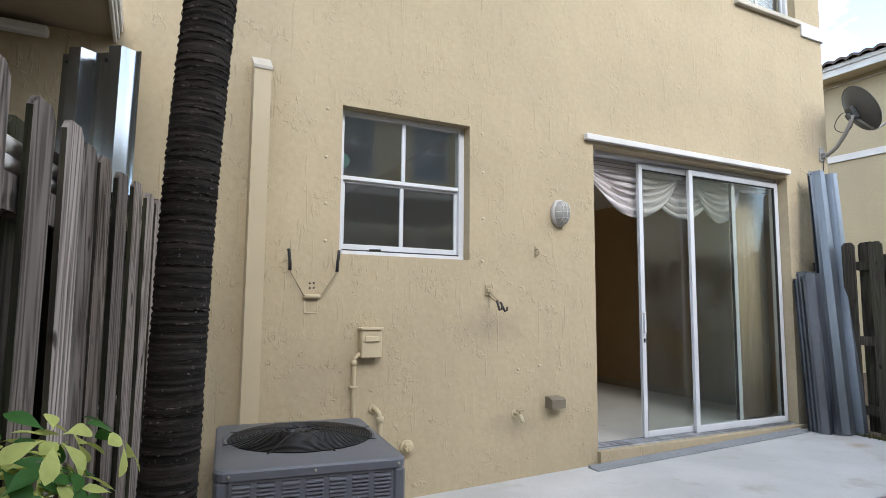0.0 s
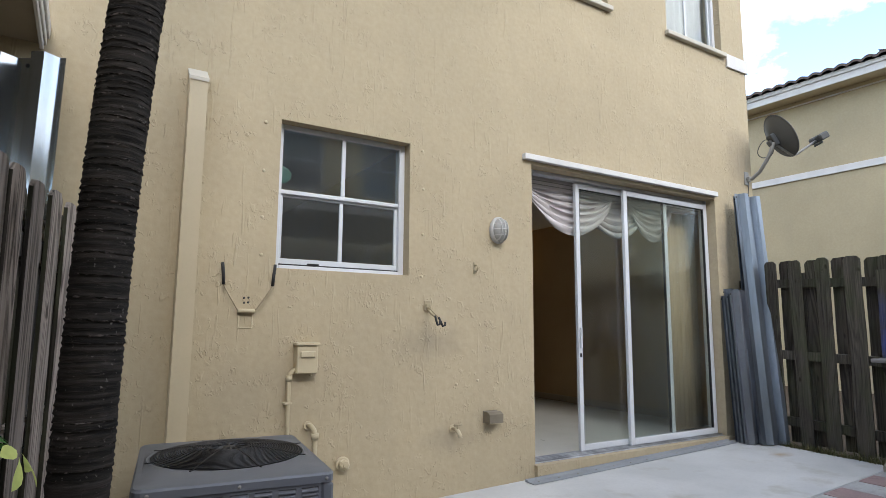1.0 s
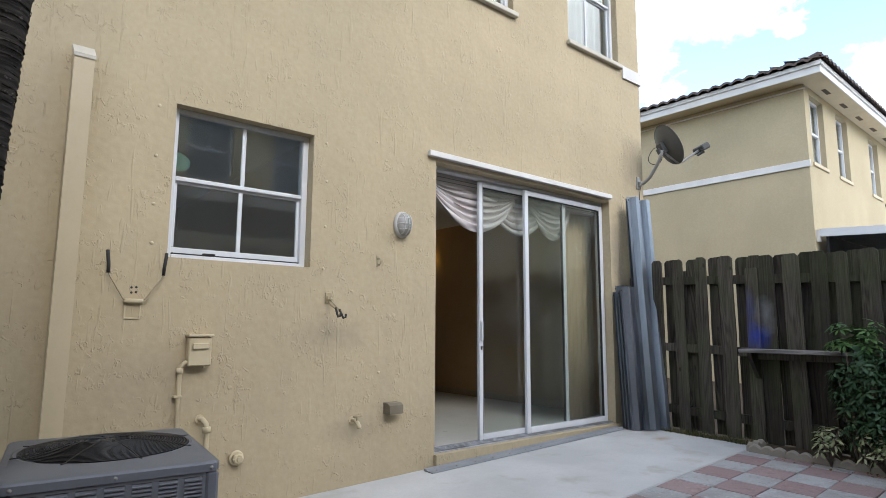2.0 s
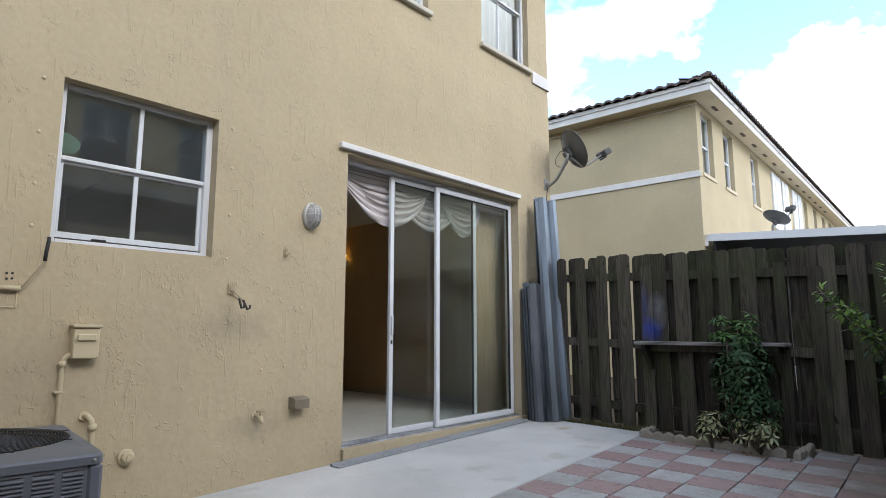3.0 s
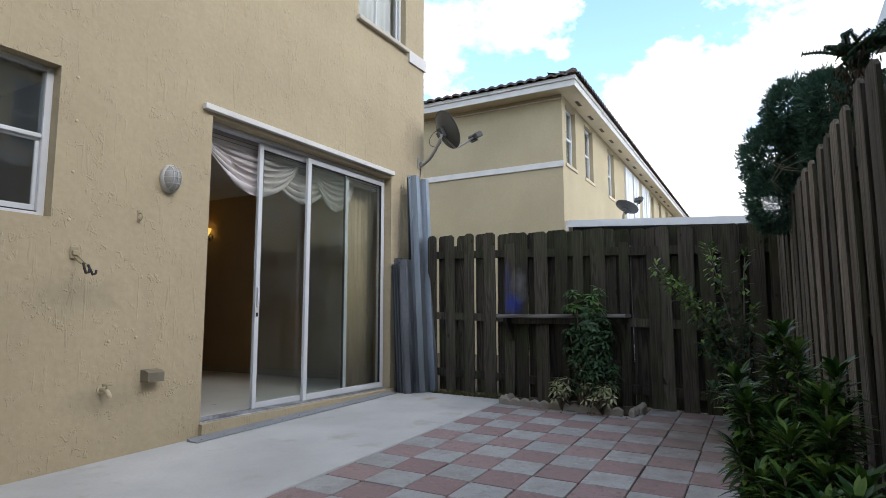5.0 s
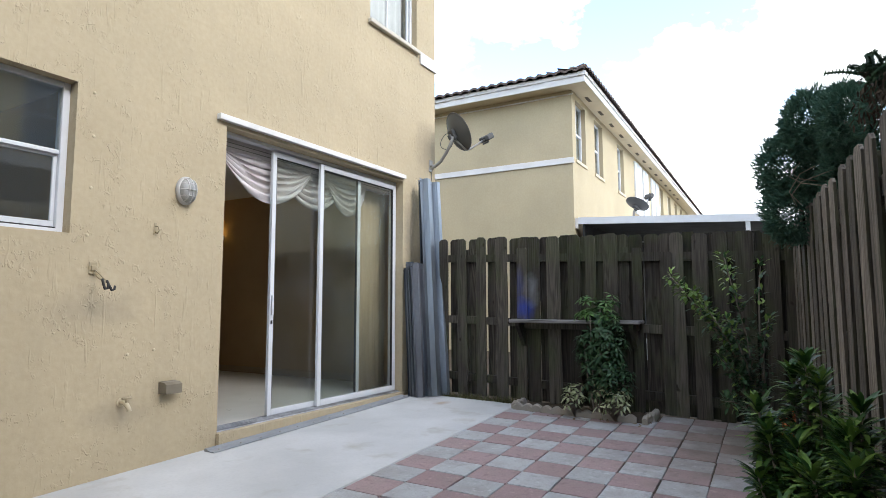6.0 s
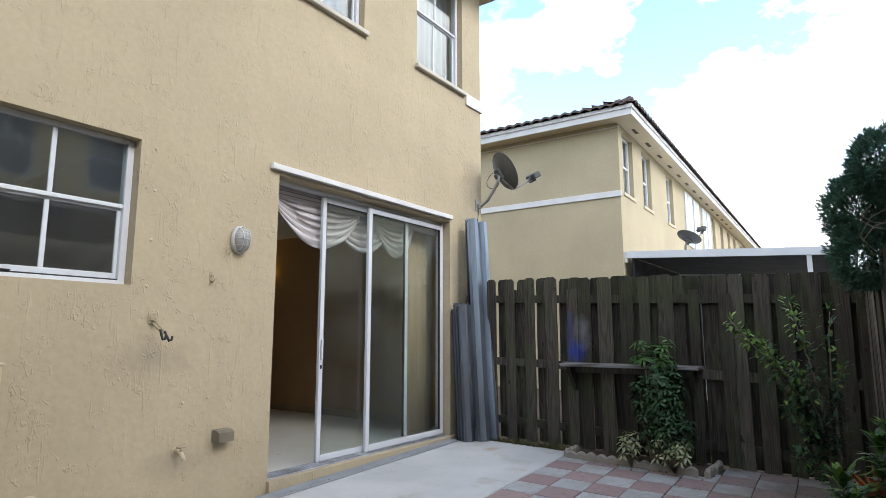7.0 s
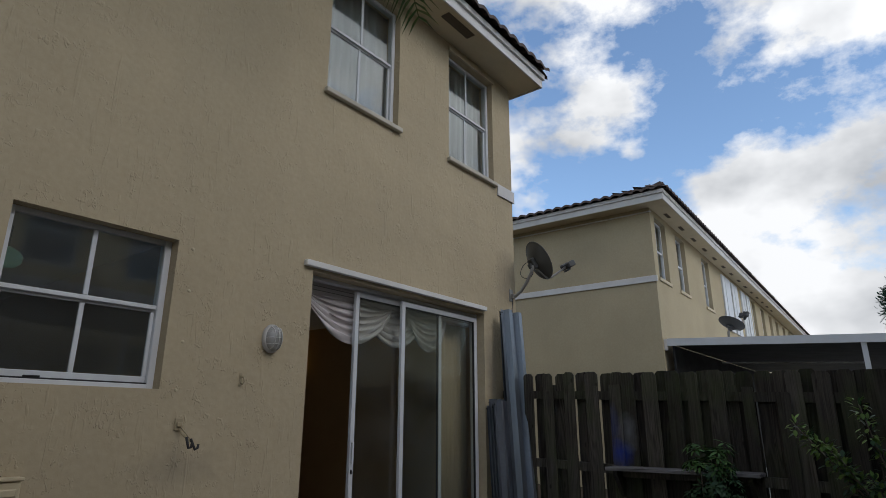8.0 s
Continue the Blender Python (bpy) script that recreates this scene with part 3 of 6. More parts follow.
def eave_roof(name, x0, x1, y0, y1, over, over_x, zs, rise, label, cat, kind, tile_to=99.0, fascia=0.17):
    """A hipped barrel-tile roof over the rectangle, with soffit, fascia and tiled slopes."""
    roof = thing(name, label, cat, kind=kind)
    a, b, c, d = x0 - over_x, x1 + over_x, y0 - over, y1 + over
    m = Mesh().box(a, b, c, d, zs, zs + 0.02, 0)
    part("soffit", m, mt_soffit, roof)
    m = Mesh().box(a, b, c - 0.02, c, zs - 0.02, zs + fascia).box(a, b, d, d + 0.02, zs - 0.02, zs + fascia)
    m.box(a - 0.02, a, c - 0.02, d + 0.02, zs - 0.02, zs + fascia).box(b, b + 0.02, c - 0.02, d + 0.02, zs - 0.02, zs + fascia)
    m.box(a - 0.02, b + 0.02, c - 0.05, c - 0.02, zs + fascia * 0.62, zs + fascia + 0.012)
    m.box(b + 0.02, b + 0.05, c - 0.05, d + 0.05, zs + fascia * 0.62, zs + fascia + 0.012)
    m.box(a - 0.05, a - 0.02, c - 0.05, d + 0.05, zs + fascia * 0.62, zs + fascia + 0.012)
    part("fascia", m, mt_trim, roof, "off-white fascia board with a drip strip")
    # tiled slopes: barrel waves across, courses stepped along the slope
    pitch, half = 0.23, (d - c) / 2 + 0.1
    z0 = zs + fascia + 0.01
    course = 0.36
    slope = rise / half

    def face(m, origin, along, inward, length):
        n_wave = max(2, int(round(length / pitch)))
        n_course = int(half / course)
        step = 8 if length < 20 else 6
        for r in range(n_course):
            d0, d1 = r * course - 0.07, (r + 1) * course + 0.02
            lo, hi = max(0.0, d0), length - max(0.0, d0)
            if hi - lo < 0.3:
                break
            rows = []
            for q, dd in enumerate((d0, d1)):
                row = []
                for k in range(n_wave * step + 1):
                    s = length * k / (n_wave * step)
                    s = min(max(s, lo), hi)
                    wv = abs(math.sin(math.pi * s / pitch)) * 0.052
                    p = Vector(origin) + Vector(along) * s + Vector(inward) * dd
                    p.z = z0 + slope * max(dd, 0) + wv + (0.028 if q == 0 else 0.0)
                    row.append(p)
                rows.append(row)
            front = [Vector((p.x, p.y, p.z - 0.05)) for p in rows[0]]
            m.sheet([front, rows[0]], False)
            m.sheet(rows, True)

    m = Mesh()
    face(m, (a - 0.05, c - 0.06, 0), (1, 0, 0), (0, 1, 0), min(b - a + 0.1, tile_to))
    part("roof_tiles", m, mt_tile, roof, "dark brown barrel clay tiles", fix=False)
    m = Mesh()
    face(m, (b + 0.06, c - 0.05, 0), (0, 1, 0), (-1, 0, 0), d - c + 0.1)
    face(m, (a - 0.06, d + 0.05, 0), (0, -1, 0), (1, 0, 0), d - c + 0.1)
    face(m, (b + 0.05, d + 0.06, 0), (-1, 0, 0), (0, -1, 0), b - a + 0.1)
    part("roof_tiles", m, mt_tile, roof, "dark brown barrel clay tiles", fix=False)
    m = Mesh()
    ymid, zr = (c + d) / 2, z0 + rise
    vs = [(a, c, z0 - 0.02), (b, c, z0 - 0.02), (b, d, z0 - 0.02), (a, d, z0 - 0.02), (a + half, ymid, zr - 0.05), (b - half, ymid, zr - 0.05)]
    m.add(vs, [(0, 1, 5, 4), (1, 2, 5), (2, 3, 4, 5), (3, 0, 4), (3, 2, 1, 0)])
    part("roof_deck", m, mt_tile, roof)
    m = Mesh()
    for cx, cy, ex in ((a, c, a + half), (b, c, b - half), (a, d, a + half), (b, d, b - half)):
        for k in range(16):
            p, q = k / 16, (k + 1.15) / 16
            P = Vector((cx + (ex - cx) * p, cy + (ymid - cy) * p, z0 + rise * p + 0.07))
            Q = Vector((cx + (ex - cx) * q, cy + (ymid - cy) * q, z0 + rise * q + 0.05))
            m.tube([P, Q], [0.105, 0.085], 8)
    part("hip_tile", m, mt_tile, roof, "rounded hip cap tiles")
    return roof


own_roof = eave_roof("roof_own", WALL_X0, WALL_X1, 0.0, 8.0, 0.41, 0.18, 5.82, 1.7, "brown barrel tile roof with off-white fascia over the house", "roof", "structure")
for x in (4.72, 3.2, 1.6):
    part("soffit_vent", Mesh().box(x, x + 0.52, -0.34, -0.22, 5.812, 5.819), mt_dark_vent, own_roof, "dark mesh soffit vent")


# ---- windows ----
def glass_pane(name, x0, x1, y, z0, z1, parent):
    ob = part(name, Mesh().box(x0, x1, y, y + 0.005, z0, z1, 0), mt_glass, parent, "clear window glass")
    ob.visible_shadow = False
    return ob


def hung_window(name, hole, y, label, muntin=True, mat=None):
    """A single-hung aluminium window set back in its opening."""
    mat = mat or mt_white
    x0, x1, z0, z1 = hole
    w = thing(name, label, "window", Matrix.Identity(4), "structure")
    zm = z0 + (z1 - z0) * 0.53
    xm = (x0 + x1) / 2
    f = 0.042
    m = Mesh().box(x0, x0 + f, y, y + 0.07, z0, z1).box(x1 - f, x1, y, y + 0.07, z0, z1)
    m.box(x0 + f, x1 - f, y + 0.002, y + 0.068, z1 - f * 0.8, z1).box(x0 + f, x1 - f, y - 0.006, y + 0.068, z0, z0 + 0.03)
    part("window_frame", m, mat, w, "white aluminium frame")
    up = part("sash", Mesh().box(x0 + f, x1 - f, y + 0.01, y + 0.03, zm - 0.012, zm + 0.016), mat, w, "white meeting rail")
    m = Mesh().box(x0 + f, x1 - f, y + 0.032, y + 0.055, zm - 0.028, zm - 0.004).box(x0 + f, x1 - f, y + 0.032, y + 0.055, z0 + 0.034, z0 + 0.078)
    m.box(x0 + f, x0 + f + 0.022, y + 0.0315, y + 0.054, z0 + 0.078, zm - 0.028).box(x1 - f - 0.022, x1 - f, y + 0.0315, y + 0.054, z0 + 0.078, zm - 0.028)
    part("sash", m, mat, w, "white lower sash")
    part("window_track", Mesh().box(x0 + f, x1 - f, y + 0.004, y + 0.03, z0 + 0.0305, z0 + 0.04).box(xm - 0.24, xm - 0.16, y - 0.003, y + 0.02, z0 + 0.0405, z0 + 0.05), mt_rubber, w, "dark track and latch")
    if muntin:
        part("muntin", Mesh().box(xm - 0.014, xm + 0.014, y + 0.012, y + 0.028, zm + 0.016, z1 - f * 0.8), mat, w)
        part("muntin", Mesh().box(xm - 0.014, xm + 0.014, y + 0.034, y + 0.052, z0 + 0.078, zm - 0.028), mat, w)
    glass_pane("pane", x0 + f, x1 - f, y + 0.02, zm + 0.01, z1 - 0.03, w)
    glass_pane("pane", x0 + f, x1 - f, y + 0.043, z0 + 0.07, zm - 0.02, w)
    return w


kw = hung_window("window_1", KWIN, 0.085, "white aluminium single-hung window with a crossbar in the stucco wall")
part("insect_screen", Mesh().box(KWIN[0] + 0.065, KWIN[1] - 0.065, 0.1255, 0.1262, KWIN[2] + 0.079, KWIN[2] + 0.488, 0), mt_screen, kw, "fine grey insect mesh")
for nm, hole in (("window_2", UWIN1), ("window_3", UWIN2)):
    w = hung_window(nm, hole, 0.075, "white upstairs single-hung window with pale curtains drawn behind")
    part("window_sill", Mesh().box(hole[0] - 0.035, hole[1] + 0.03, -0.05, 0.0, hole[2] - 0.05, hole[2], 0.006), mt_trim_dull, w, "cream stucco sill ledge")
    part("lintel", Mesh().box(hole[0] - 0.02, hole[1] + 0.02, -0.03, 0.0, hole[3], hole[3] + 0.05, 0.005), mt_chase, w, "cream lintel strip")
    rows = [[(hole[0] - 0.1 + 1.2 * k / 60, 0.27 + 0.022 * math.sin(k * 1.05) + 0.01 * math.sin(k * 0.37), z) for k in range(61)] for z in (hole[2] - 0.1, hole[3] + 0.1)]
    tagged(part("curtain", Mesh().sheet(rows, True, 0.004), mt_curtain), "pale gathered curtain hanging behind the upstairs window", "curtain")

# ---- sliding door ----
door = thing("door_1", "white aluminium sliding glass door standing partly open", "sliding door", Matrix.Identity(4), "structure")
dx0, dx1, dz0, dz1 = DOOR
m = Mesh().box(dx0, dx0 + 0.03, 0.065, 0.195, dz0 + 0.02, dz1).box(dx1 - 0.025, dx1, 0.10, 0.19, dz0 + 0.02, dz1)
m.box(dx0 + 0.03, dx1 - 0.025, 0.115, 0.192, dz1 - 0.03, dz1)
part("door_frame", m, mt_white, door, "white aluminium door frame")
m = Mesh().box(dx0, dx1, 0.03, 0.19, dz0, dz0 + 0.006, 0.002)
for y in (0.05, 0.085, 0.125, 0.165):
    m.box(dx0 + 0.002, dx1 - 0.002, y, y + 0.008, dz0 + 0.0055, dz0 + 0.019, 0.001)
part("door_track", m, mt_alu, door, "bare aluminium bottom track")


def door_panel(x0, x1, y, z0, z1, rails, mat):
    p = part("door_panel", Mesh().box(x0, x0 + rails, y, y + 0.034, z0, z1).box(x1 - rails, x1, y, y + 0.034, z0, z1)
             .box(x0 + rails, x1 - rails, y + 0.001, y + 0.033, z1 - rails, z1).box(x0 + rails, x1 - rails, y + 0.001, y + 0.033, z0, z0 + rails * 1.1), mat, door, "white framed glass panel")
    ob = glass_pane("pane", x0 + rails - 0.005, x1 - rails + 0.005, y + 0.015, z0 + rails, z1 - rails, p)
    ob.data.materials[0] = mt_glass_door
    part("gasket", Mesh().box(x0 + rails, x0 + rails + 0.008, y + 0.005, y + 0.03, z0 + rails * 1.1, z1 - rails, 0.001)
         .box(x1 - rails - 0.008, x1 - rails, y + 0.005, y + 0.03, z0 + rails * 1.1, z1 - rails, 0.001)
         .box(x0 + rails, x1 - rails, y + 0.006, y + 0.029, z1 - rails - 0.008, z1 - rails, 0.001), mt_rubber, p, "black glazing gasket")
    return p


door_panel(4.515, 5.805, 0.085, 0.142, 2.512, 0.050, mt_white)
slide = door_panel(3.932, 5.205, 0.130, 0.142, 2.512, 0.046, mt_white)
part("handle", Mesh().box(3.942, 3.964, 0.108, 0.13, 1.02, 1.20, 0.005), mt_white, slide, "white pull handle")
part("latch", Mesh().box(3.944, 3.960, 0.118, 0.131, 0.94, 0.975, 0.003), mt_rubber, slide, "dark lock")
curb = Mesh()
vs = [(x, y, z) for x in (3.295, 5.93) for y in (-0.04, -0.001) for z in (gz(x, 0) - 0.05, 0.124)]
curb.add(vs, [(0, 1, 3, 2), (4, 6, 7, 5), (0, 4, 5, 1), (2, 3, 7, 6), (0, 2, 6, 4), (1, 5, 7, 3)])
curb.box(3.302, 5.838, 0.0, 0.029, 0.02, 0.1235, 0)
tagged(part("doorstep", curb, mt_wall), "cream stucco curb under the sliding door", "doorstep", kind="structure")
m = Mesh()
vs = []
for x in (3.165, 5.75):
    z = gz(x, -0.1)
    vs += [(x, -0.155, z + 0.003), (x, -0.15, z + 0.009), (x, -0.085, z + 0.012), (x, -0.07, z + 0.022), (x, -0.043, z + 0.023), (x, -0.043, z + 0.002)]
m.add(vs, [(k, (k + 1) % 6, 6 + (k + 1) % 6, 6 + k) for k in range(6)] + [tuple(range(6))[::-1], tuple(range(6, 12))])
strip = tagged(part("metal_strip", m, mt_strip), "grey aluminium shutter track strip bolted to the slab", "floor track")
me = Mesh().lathe([(0.0, 0.006), (0.006, 0.006), (0.009, 0.0)], 8).data("bolt", mt_arm)
for k in range(13):
    x = 3.24 + k * 0.205
    piece("bolt", me, strip, Matrix.Translation((x, -0.115, gz(x, -0.1) + 0.0105)))
m = Mesh().box(3.205, 5.835, -0.046, -0.001, 2.588, 2.636, 0.003)
tagged(part("shutter_header", m, mt_trim), "white aluminium storm shutter header rail over the door", "shutter rail")

# ---- living room behind the door ----
RX0, RX1, RY1, FZ, CZ = 2.55, 6.30, 4.6, 0.118, 2.75
tagged(part("floor", Mesh().box(RX0, RX1, WALL_T, RY1, FZ - 0.06, FZ, 0).box(DOOR[0], DOOR[1], 0.191, 0.2, FZ - 0.06, FZ - 0.001, 0), mt_floor_in), "pale glossy tile floor of the living room", "floor", kind="structure")
tagged(part("ceiling", Mesh().box(0.2, RX1, WALL_T, RY1, CZ, CZ + 0.05, 0), mt_ceil_in), "plain pale room ceiling", "ceiling", kind="structure")
tagged(part("wall_room", Mesh().box(RX0 - 0.08, RX0, WALL_T, RY1, FZ - 0.06, CZ, 0).box(RX1, RX1 + 0.009, WALL_T, RY1, FZ - 0.06, CZ, 0)
            .box(0.2, RX1 + 0.009, RY1, RY1 + 0.08, FZ - 0.06, CZ, 0).box(0.12, 0.2, WALL_T, RY1, FZ - 0.06, CZ, 0), mt_room), "warm tan painted inner walls", "wall", kind="structure")
tagged(part("floor", Mesh().box(0.2, RX0 - 0.08, WALL_T, RY1, FZ - 0.06, FZ, 0), mt_floor_in), "pale kitchen floor", "floor", kind="structure")
tagged(part("baseboard", Mesh().box(RX0 + 0.001, RX1 - 0.013, RY1 - 0.015, RY1, FZ, FZ + 0.09).box(RX1 - 0.012, RX1, WALL_T + 0.01, RY1 - 0.016, FZ, FZ + 0.09), mt_skirt), "tan painted skirting board", "baseboard", kind="structure")
tagged(part("floor_upper", Mesh().box(WALL_X0 + 0.2, WALL_X1 - 0.2, WALL_T, 7.8, 2.95, 3.1, 0), mt_ceil_in), "upper storey floor", "floor", kind="structure")

# swag valance
val = thing("window_valance", "white gathered swag valance hung inside the sliding door", "valance")
part("valance_board", Mesh().box(3.2, 5.9, 0.24, 0.36, 2.44, 2.60), mt_swag, val, "white pelmet box with fine folds")


for z in (2.472, 2.508, 2.548):
    part("seam", Mesh().box(3.2, 5.9, 0.2385, 0.2405, z, z + 0.008, 0), mt_arm, val, "dark slat line")


def swag(x0, x1, z, drop, y):
    """A draped swag: folds sag between its two ends."""
    rows = []
    for i in range(29):
        v = i / 28
        row = []
        for k in range(33):
            u = k / 32
            sag = (1 - (2 * u - 1) ** 2)
            fold = 0.024 * math.sin(v * 5.5 * 2 * math.pi + 1.5 * math.sin(u * 3.1) + 1.2 * math.sin(u * 7 + x0 * 5)) + 0.006 * math.sin(v * 57 + u * 9)
            edge = 0.035 * v * (1 - 0.35 * sag)
            x = x0 + (x1 - x0) * u
            zz = z - v * (edge + drop * sag) - 0.012 * math.sin(v * 41)
            row.append((x, y - 0.05 * sag * v - fold * (0.35 + 0.65 * sag), zz))
        rows.append(row)
    return Mesh().sheet(rows, True, 0.003)


for x0, x1, drop, y in ((3.42, 4.54, 0.39, 0.250), (4.08, 5.12, 0.36, 0.285), (4.76, 5.44, 0.36, 0.258)):
    part("swag", swag(x0, x1, 2.45, drop, y), mt_swag, val, "white satin swag with curved folds")
rows = [[(5.36 + 0.56 * k / 90, 0.32 + 0.006 * math.sin(k * 0.62) + 0.010 * math.sin(k * 0.23), z) for k in range(91)] for z in (0.16, 1.2, 2.45)]
tagged(part("curtain", Mesh().sheet(rows, True, 0.003), mt_drape), "beige sheer drape hanging in folds beside the door", "curtain")
# sconce
sc = thing("wall_sconce", "lit amber glass wall sconce on the room wall", "wall lamp", Matrix.Translation((RX1 - 0.0, 3.75, 2.16)))
part("backplate", Mesh().lathe([(0.0, 0.0), (0.05, 0.0), (0.055, -0.012), (0.03, -0.02), (0.0, -0.02)], 16, pose(0, 0, 0, 0, 90, 0)), mt_arm, sc, "dark metal backplate")
part("arm", Mesh().tube([(-0.01, 0, 0), (-0.07, 0, -0.03), (-0.10, 0, 0.0)], 0.008), mt_arm, sc)
part("shade", Mesh().lathe([(0.015, 0.0), (0.05, 0.03), (0.072, 0.08), (0.085, 0.13), (0.08, 0.13), (0.066, 0.08), (0.0, 0.02)], 20, Matrix.Translation((-0.10, 0, 0))), mt_sconce, sc, "glowing amber glass bowl")
# kitchen pendant
pd = thing("pendant_lamp", "pale green glass pendant lamp in the kitchen", "pendant lamp", Matrix.Translation((1.55, 1.30, 2.50)))
part("shade", Mesh().lathe([(0.0, -0.06), (0.07, -0.055), (0.10, -0.025), (0.105, 0.02), (0.08, 0.055), (0.03, 0.085), (0.0, 0.085)], 24), mt_pendant, pd, "pale green glass globe")
part("stem", Mesh().tube([(0, 0, 0.08), (0, 0, 0.25)], 0.01), mt_arm, pd)


# ---- fixtures on the rear wall ----
m = Mesh()
vs = [(x, y, z) for x in (0.615, 0.715) for y, z in ((-0.095, gz(0.6, 0) - 0.02), (-0.095, 2.672), (-0.001, 2.737), (-0.001, gz(0.6, 0) - 0.02))]
m.add(vs, [(0, 1, 2, 3), (7, 6, 5, 4), (0, 4, 5, 1), (1, 5, 6, 2), (2, 6, 7, 3), (3, 7, 4, 0)])
chase = thing("line_cover", "cream painted boxed pipe cover running up the stucco wall", "pipe cover")
part("duct", m, mt_chase, chase)
part("cap", Mesh().add([(0.61, -0.101, 2.647), (0.72, -0.101, 2.647), (0.72, -0.101, 2.669), (0.61, -0.101, 2.669), (0.61, -0.001, 2.749), (0.72, -0.001, 2.749), (0.61, -0.001, 2.727), (0.72, -0.001, 2.727)],
                       [(0, 1, 2, 3), (3, 2, 5, 4), (0, 3, 4, 6), (1, 7, 5, 2), (0, 6, 7, 1)]), mt_trim_dull, chase, "pale sloping end cap")

# bulkhead lamp
lamp = thing("bulkhead_lamp", "grey oval bulkhead wall light with a cage", "wall lamp", Matrix.Translation((2.938, 0, 1.96)))
oval = Matrix.Diagonal((0.80, 1.0, 1.12, 1)) @ pose(0, 0, 0, 90, 0, 0)
part("housing", Mesh().lathe([(0.0, 0.001), (0.092, 0.001), (0.096, 0.012), (0.094, 0.036), (0.084, 0.042), (0.0, 0.042)], 32, oval), mt_lampgrey, lamp, "grey cast housing")
part("lens", Mesh().lathe([(0.082, 0.043), (0.080, 0.062), (0.066, 0.088), (0.035, 0.102), (0.0, 0.106)], 32, oval), mt_frost, lamp, "frosted glass lens")
cage = Mesh()
for sx in (-0.030, 0.0, 0.030):
    w = math.sqrt(max(0.0, 1 - (sx / 0.066) ** 2))
    cage.tube([(sx, -0.044 - 0.068 * math.sin(a) * (0.6 + 0.4 * w), 0.094 * w * math.cos(a)) for a in [math.pi * k / 14 for k in range(15)]], 0.0042, 6)
cage.tube([(0.064 * math.cos(a), -0.044 - 0.068 * math.sin(a), 0.0) for a in [math.pi * k / 14 for k in range(15)]], 0.0042, 6)
cage.tube([(0.055 * math.cos(a), -0.044 - 0.058 * math.sin(a), 0.045) for a in [math.pi * k / 14 for k in range(15)]], 0.0042, 6)
cage.tube([(0.055 * math.cos(a), -0.044 - 0.058 * math.sin(a), -0.045) for a in [math.pi * k / 14 for k in range(15)]], 0.0042, 6)
part("cage", cage, mt_lampgrey, lamp, "grey wire guard")

# folding bike hook with two arms
hk = thing("bike_hanger", "cream folding wall hanger with two rubber-tipped arms", "wall hook", Matrix.Translation((1.022, 0, 1.232)))
m = Mesh().box(-0.045, 0.045, -0.006, -0.001, -0.05, -0.042, 0.001).box(-0.045, -0.037, -0.006, -0.001, -0.042, 0.05, 0.001).box(0.037, 0.045, -0.0062, -0.001, -0.042, 0.05, 0.001)
part("plate", m, mt_cream_metal, hk, "cream bracket plate")
part("pivot", Mesh().tube([(-0.05, -0.02, 0.055), (0.05, -0.02, 0.055)], 0.014, 12), mt_cream_metal, hk, "rounded pivot bar")
for s, zt in ((-1, 0.34), (1, 0.345)):
    a = part("arm", Mesh().tube([(s * 0.045, -0.02, 0.055), (s * 0.06, -0.032, 0.07), (s * 0.135, -0.045, 0.19), (s * 0.146, -0.046, 0.215)], 0.0045, 8), mt_brass, hk, "thin metal arm")
    part("sleeve", Mesh().tube([(s * 0.146, -0.046, 0.21), (s * 0.148, -0.048, 0.26), (s * 0.155, -0.047, 0.32), (s * 0.157, -0.044, zt)], 0.010, 8), mt_rubber, a, "black rubber sleeve")
me = Mesh().lathe([(0.0, -0.002), (0.006, -0.002), (0.007, 0.0)], 8, pose(0, 0, 0, -90, 0, 0)).data("screw_hole", mt_rubber)
for dx, dz in ((-0.012, 0.135), (0.014, 0.137), (-0.011, 0.105), (0.013, 0.108)):
    piece("screw_hole", me, hk, Matrix.Translation((dx, -0.001, dz)))

# small hook
hk2 = thing("wall_hook", "small tarnished bracket with a black double hook", "wall hook", Matrix.Translation((2.30, 0, 1.345)))
part("plate", Mesh().box(-0.028, 0.028, -0.012, -0.001, -0.035, 0.045, 0.006).box(-0.018, 0.018, -0.024, -0.0121, -0.012, 0.02, 0.004), mt_brass, hk2, "tarnished bracket")
part("arm", Mesh().tube([(0.0, -0.02, -0.025), (-0.008, -0.09, -0.06), (-0.016, -0.185, -0.09)], 0.007, 8).tube([(0.008, -0.022, -0.01), (-0.012, -0.18, -0.078)], 0.004, 6), mt_brass, hk2)
part("hook", Mesh().tube([(-0.032, -0.175, -0.07), (-0.030, -0.19, -0.105), (-0.022, -0.195, -0.134), (-0.008, -0.197, -0.130), (-0.002, -0.197, -0.10)], 0.008, 8)
     .tube([(-0.008, -0.185, -0.08), (0.002, -0.20, -0.115), (0.015, -0.205, -0.142), (0.03, -0.207, -0.134), (0.034, -0.205, -0.112)], 0.008, 8), mt_rubber, hk2, "black rubber-coated hook")

# eyelet
ey = tagged(part("wall_eyelet", Mesh().box(2.708, 2.730, -0.006, -0.001, 1.605, 1.695, 0.002).tube([(2.719, -0.006, 1.67), (2.719, -0.04, 1.665), (2.721, -0.05, 1.635), (2.720, -0.03, 1.617), (2.719, -0.007, 1.63)], 0.005, 6), mt_brass),
            "small tarnished hook plate on the wall", "wall hook")
